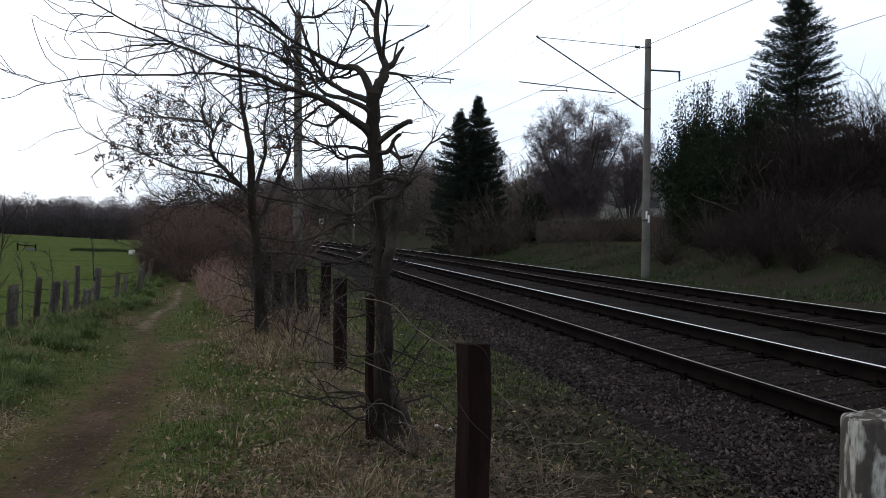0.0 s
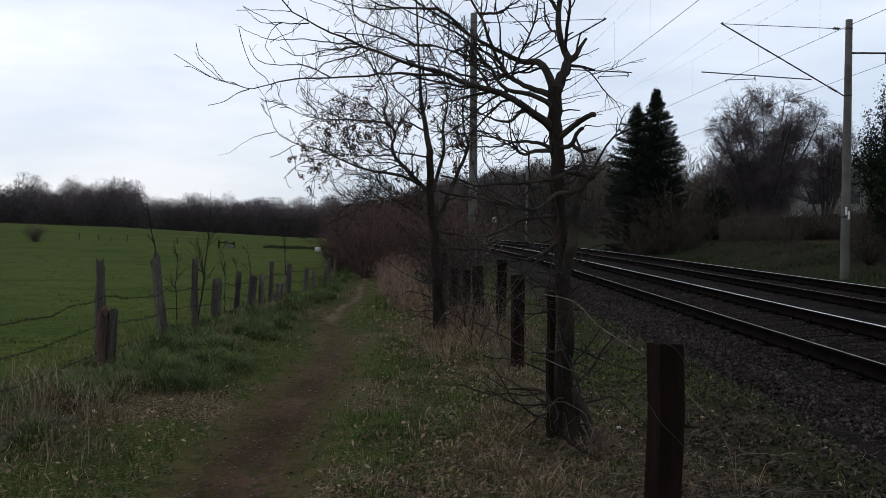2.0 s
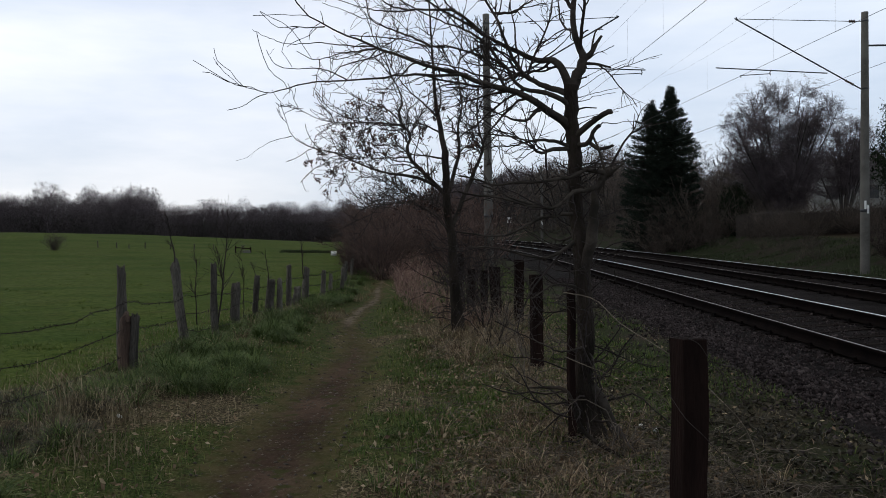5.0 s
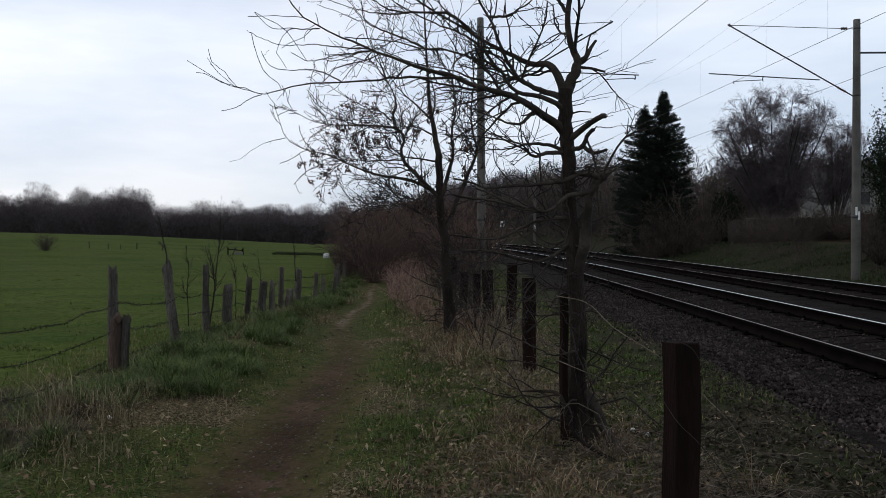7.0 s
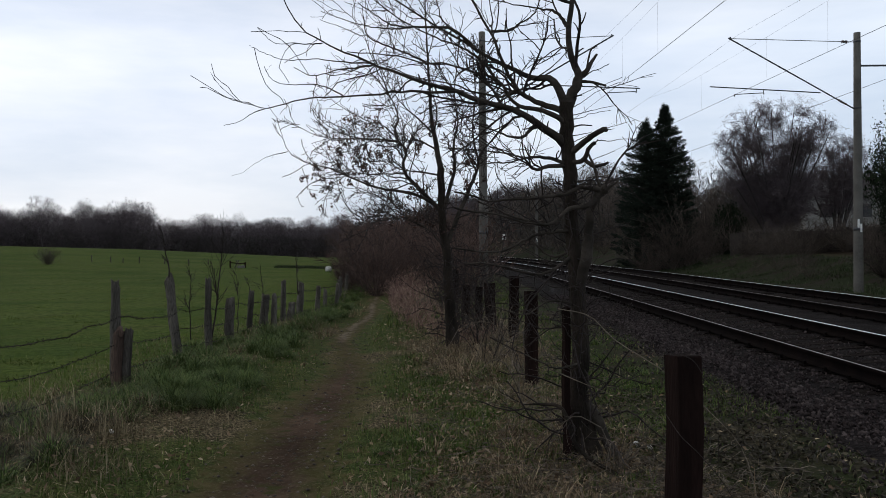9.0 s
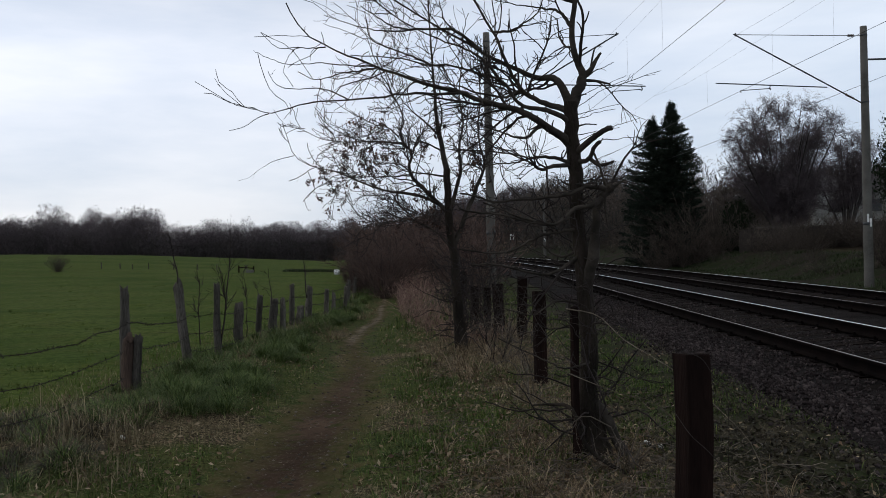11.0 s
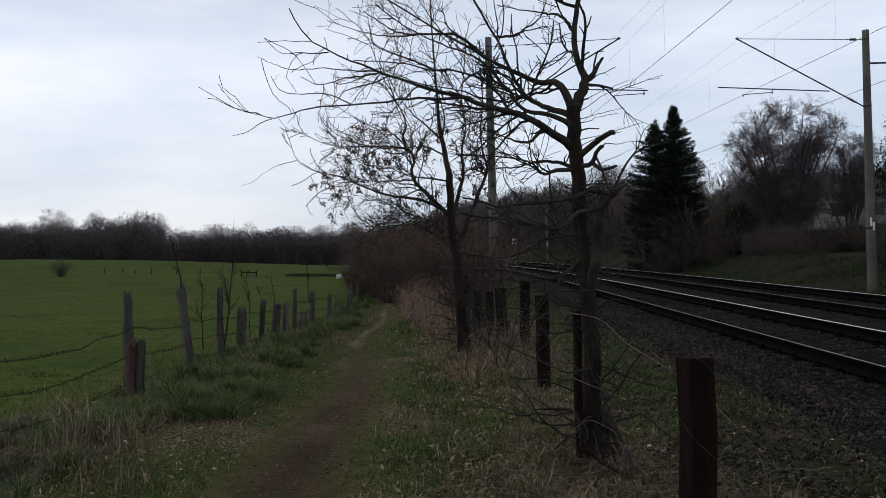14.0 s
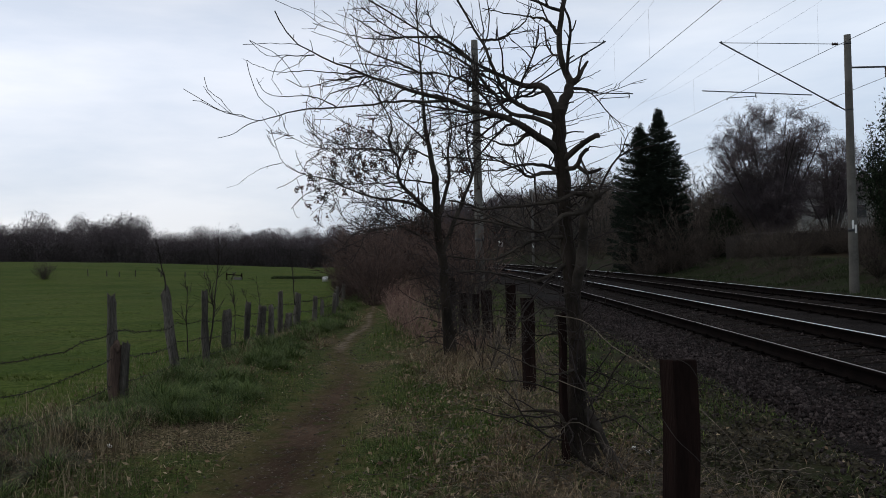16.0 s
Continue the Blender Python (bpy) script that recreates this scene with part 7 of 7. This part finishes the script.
r = np.full((n, 6), 0.0038) * np.linspace(1.2, 0.5, 6) * np.interp(y, [12, 30], [0.8, 1.8])[:, None]
a, ra = sprout(rg, p, r, 3600, 0.3, 1.0, (0.12, 0.4), (25, 70), 0.2, 4, 0.15, 0.8, 0.6)
v, f = merge([tubes(p, r, 3), ribbons(rg, a, np.full(len(a), 0.008))])
single("dead_stalks", np_mesh("dead_stalks", v, f), M_REED, "tall tangled reddish-brown dead stalks beside the path", "dead plants", "stuff")

# fallen leaves and straw litter
x, y = scatter(rg, 80000, -4.4, 3.2, 3.6, 17, lambda x, y: (1 - 0.93 * smooth(1.2, 1.9, x)) * smooth(0.25, 0.6, np.abs(side_of(x, y))) * (0.18 + 0.82 * smooth(0.6, 1.2, side_of(x, y))) * (0.06 + 0.94 * smooth(0.35, 0.6, np.abs(side_of(x, y)))) * (0.25 + 0.75 * (1 - patchy(x + 2, y, 1.1))) * np.clip(6.5 / y, 0, 1))
v, f = flakes(rg, np.stack([x, y, ground_z(x, y) + rg.uniform(0.01, 0.05, len(x))], -1), (0.009, 0.031), 0.9)
single("fallen_leaves", np_mesh("fallen_leaves", v, f), M_LITTER, "dry brown fallen leaves strewn over the verge", "leaves", "stuff")
x, y = scatter(rg, 16000, 1.1, 3.3, 3.3, 9, lambda x, y: smooth(1.1, 1.6, x) * (1 - smooth(2.7, 3.3, x)) * (0.35 + 0.65 * patchy(x + 5, y, 1.7)))
v, f = flakes(rg, np.stack([x, y, ground_z(x, y) + rg.uniform(0.005, 0.03, len(x))], -1), (0.010, 0.034), 0.8)
single("damp_litter", np_mesh("damp_litter", v, f), M_DARKSTRAW, "dark damp leaf litter between the path and the ballast", "leaves", "stuff")
n = 4200
m = n * 3 // 5
x = np.concatenate([rg.normal(1.1, 0.55, m), rg.uniform(-0.3, 2.1, n - m)])
y = np.concatenate([rg.normal(4.8, 0.8, m), rg.uniform(3.7, 12.0, n - m)])
a = rg.uniform(0, np.pi, n)
l = rg.uniform(0.04, 0.12, n) + 0.22 * rg.uniform(0, 1, n) ** 5
z = ground_z(x, y) + rg.uniform(0.01, 0.06, n)
d = np.stack([np.cos(a) * l / 2, np.sin(a) * l / 2, rg.normal(0, 0.02, n)], -1)
c = np.stack([x, y, z], -1)
p = np.stack([c - d, c + rg.normal(0, 0.03, (n, 3)) * (1, 1, 0.4), c + d], 1)
v, q = tubes(p, np.full((n, 3), 0.0022) * rg.uniform(0.5, 1.7, (n, 1)), 3)
single("fallen_twigs", np_mesh("fallen_twigs", v, q), M_CANE, "thin dead twigs and canes lying on the ground", "twigs", "stuff")


def bramble(x, y, reach, n, rg, label="arching leafless bramble canes"):
    t = thing("bramble", label, "bramble", Matrix.Translation((x, y, float(ground_z(x, y)))), "brambles by the fence")
    a = rg.uniform(0, 2 * np.pi, n)
    l = reach * rg.uniform(0.5, 1.1, n)
    hgt = l * rg.uniform(0.35, 0.85, n)
    s = np.linspace(0, 1, 9)
    p = np.stack([np.cos(a)[:, None] * l[:, None] * s, np.sin(a)[:, None] * l[:, None] * s, hgt[:, None] * (4 * s * (1 - s) * 0.8 + 0.25 * s)], -1) + np.cumsum(rg.normal(0, 0.018, (n, 9, 3)), 1)
    p[:, 0, 2] = -0.03
    r = np.full((n, 9), 0.0038) * np.linspace(1.3, 0.5, 9) * rg.uniform(0.5, 1.5, (n, 1))
    b, rb = sprout(rg, p, r, n * 4, 0.15, 1.0, (0.10, 0.38), (30, 75), 0.05, 6, 0.18, 0.5, 0.4)
    c, rc = sprout(rg, b, rb, n * 4, 0.2, 1.0, (0.03, 0.10), (30, 75), 0.0, 3, 0.1, 0.8, 0.6)
    part("tangle", np_mesh("canes", *merge([tubes(p, r, 4), tubes(b, rb, 3), tubes(c, np.maximum(rc, 0.0012), 3)])), M_CANE, t)


rg = np.random.default_rng(131)
for x, y, s, n in ((1.2, 5.5, 0.5, 12), (0.95, 6.3, 0.7, 24), (0.75, 7.8, 0.8, 18), (0.95, 9.4, 1.0, 20), (0.7, 11.0, 1.0, 22), (0.3, 12.8, 1.0, 24), (0.9, 12.6, 1.0, 20), (0.5, 15.0, 1.1, 24), (0.2, 17.0, 1.2, 24)):
    bramble(x, y, s, int(n * 0.6), rg)
cane = thing("bramble", "long pale bramble canes hanging across the dark posts", "bramble", group="brambles by the fence")
for material, line, radii in ((M_CANE, [(0.78, 5.45, 1.15), (0.95, 5.2, 1.12), (1.08, 5.0, 0.98), (1.32, 4.75, 0.82), (1.52, 4.55, 0.62), (1.66, 4.4, 0.42), (1.72, 4.3, 0.05)], [0.004, 0.002]),
                              (M_CANE, [(0.72, 5.6, 0.72), (0.9, 5.4, 0.66), (1.1, 5.2, 0.6), (1.3, 5.1, 0.55), (1.5, 5.0, 0.3), (1.55, 5.0, 0.02)], [0.0032, 0.0018]),
                              (M_TWIG, [(1.06, 3.60, 1.09), (1.12, 3.57, 1.06), (1.17, 3.56, 0.98), (1.22, 3.57, 0.93), (1.25, 3.62, 0.80), (1.27, 3.7, 0.5)], [0.0022, 0.0014]),
                              (M_TWIG, [(1.0, 3.62, 0.82), (1.06, 3.57, 0.72), (1.14, 3.55, 0.64), (1.26, 3.56, 0.49), (1.36, 3.6, 0.3), (1.42, 3.65, 0.03)], [0.0022, 0.0014])):
    v, q = rod(line, radii, 5, 22)
    part("cane", np_mesh("cane", v, q), material, cane)
fallen = thing("fallen_branch", "bent grey fallen branch lying against the foot of the tree", "branch")
v, q = rod([(0.58, 5.9, 0.40), (0.70, 5.7, 0.44), (0.83, 5.6, 0.42), (0.93, 5.5, 0.16), (1.22, 5.3, 0.02), (1.5, 5.2, 0.04)], [0.005, 0.012, 0.016, 0.013, 0.007], 7, 26)
part("stem", np_mesh("stem", v, q, True), M_BARK, fallen)

sapling = [shrub_mesh(rg, 1.9, 0.22, 6, 46, 0.011, 0.0032) for _ in range(2)]
for i, (x, y, s) in enumerate(((0.5, 12.4, 0.8), (0.8, 13.5, 0.9), (0.3, 14.2, 1.0), (0.95, 15.4, 1.0), (-0.05, 16.2, 1.1), (0.55, 10.4, 0.6), (0.6, 17.5, 1.1), (0.15, 13.0, 0.7))):
    put_shrub(sapling[i % 2], M_TWIG, x, y, s, 47 * i, "bare_shrub", "thin leafless saplings among the dark fence posts", "saplings by the fence")

# ---------------------------------------------------------------- ballast stones
rg = np.random.default_rng(149)
n = 34000
y = np.where(rg.uniform(0, 1, n) < 0.1, rg.uniform(-6, 1.6, n), 1.5 + 24 * rg.uniform(0, 1, n) ** 1.5)
x = rg.uniform(3.2, 7.4, n)
x = np.where(rg.uniform(0, 1, n) < 0.66, 3.38 + 0.16 * np.sin(y * 1.3) + np.abs(rg.normal(0, 0.8, n)) - rg.exponential(0.32, n), x)
k = (np.abs(x - 4.95) > 0.13) & (np.abs(x - 6.45) > 0.13)
x, y = x[k], y[k]
n = len(x)
z = np.maximum(np.interp(x, bx, bz), ground_z(x, y)) + 0.010
s = 0.008 + 0.017 * rg.uniform(0, 1, (n, 1)) ** 1.5
corners = np.array([[-1, 0, 0], [1, 0, 0], [0, -1, 0], [0, 1, 0], [0, 0, -1], [0, 0, 1]], float) * (1.3, 1.0, 0.8)
turn = unit(rg.normal(0, 1, (n, 4)))
w_, x_, y_, z_ = turn.T
rot = np.stack([np.stack([1 - 2 * (y_ ** 2 + z_ ** 2), 2 * (x_ * y_ - z_ * w_), 2 * (x_ * z_ + y_ * w_)], -1), np.stack([2 * (x_ * y_ + z_ * w_), 1 - 2 * (x_ ** 2 + z_ ** 2), 2 * (y_ * z_ - x_ * w_)], -1), np.stack([2 * (x_ * z_ - y_ * w_), 2 * (y_ * z_ + x_ * w_), 1 - 2 * (x_ ** 2 + y_ ** 2)], -1)], 1)
shape = corners[None] * (1 + rg.normal(0, 0.25, (n, 6, 3))) * s[:, None] + rg.normal(0, 0.3, (n, 6, 3)) * s[:, None]
v = np.einsum("nij,nkj->nki", rot, shape) + np.stack([x, y, z], -1)[:, None]
oct_f = np.array([[0, 2, 5], [2, 1, 5], [1, 3, 5], [3, 0, 5], [2, 0, 4], [1, 2, 4], [3, 1, 4], [0, 3, 4]])
f = (np.arange(n)[:, None, None] * 6 + oct_f[None]).reshape(-1, 3)
single("ballast_stones", np_mesh("ballast_stones", v.reshape(-1, 3), f), M_STONE, "loose angular brown-grey track ballast stones", "gravel", "stuff")
# pebbles on the path
M_CRUMB = two_islands("earth_crumbs", (0.03, 0.024, 0.019), (0.075, 0.060, 0.047), (0.15, 0.128, 0.105))
n = 900
y = 4.0 + 14 * rg.uniform(0, 1, n) ** 1.6
x = path_x(y) + rg.normal(0, 0.25, n)
shape = corners[None] * rg.uniform(0.6, 1.1, (n, 6, 3)) * rg.uniform(0.006, 0.018, (n, 1, 1))
shape[:30] *= 1.5
v = shape + np.stack([x, y, ground_z(x, y) + 0.012], -1)[:, None]
f = (np.arange(n)[:, None, None] * 6 + oct_f[None]).reshape(-1, 3)
single("path_pebbles", np_mesh("path_pebbles", v.reshape(-1, 3), f), M_CRUMB, "small pebbles and crumbs on the trodden path", "pebbles", "stuff")
for x, y, s in ((1.50, 6.22, 0.035), (1.58, 6.12, 0.03), (-2.75, 6.5, 0.03)):
    bm = bmesh.new()
    bmesh.ops.create_icosphere(bm, subdivisions=2, radius=s)
    for w in bm.verts:
        w.co = Vector((w.co.x, w.co.y * 0.7, w.co.z * 0.55)) * (1 + 0.25 * noise.noise(w.co * 30))
    single("paper_scrap", bm_mesh("paper_scrap", bm), M_WHITE, "crumpled scrap of white litter among dead twigs", "litter").matrix_basis = pose(x, y, float(ground_z(x, y)) + s * 0.6, 0, 30, 40)
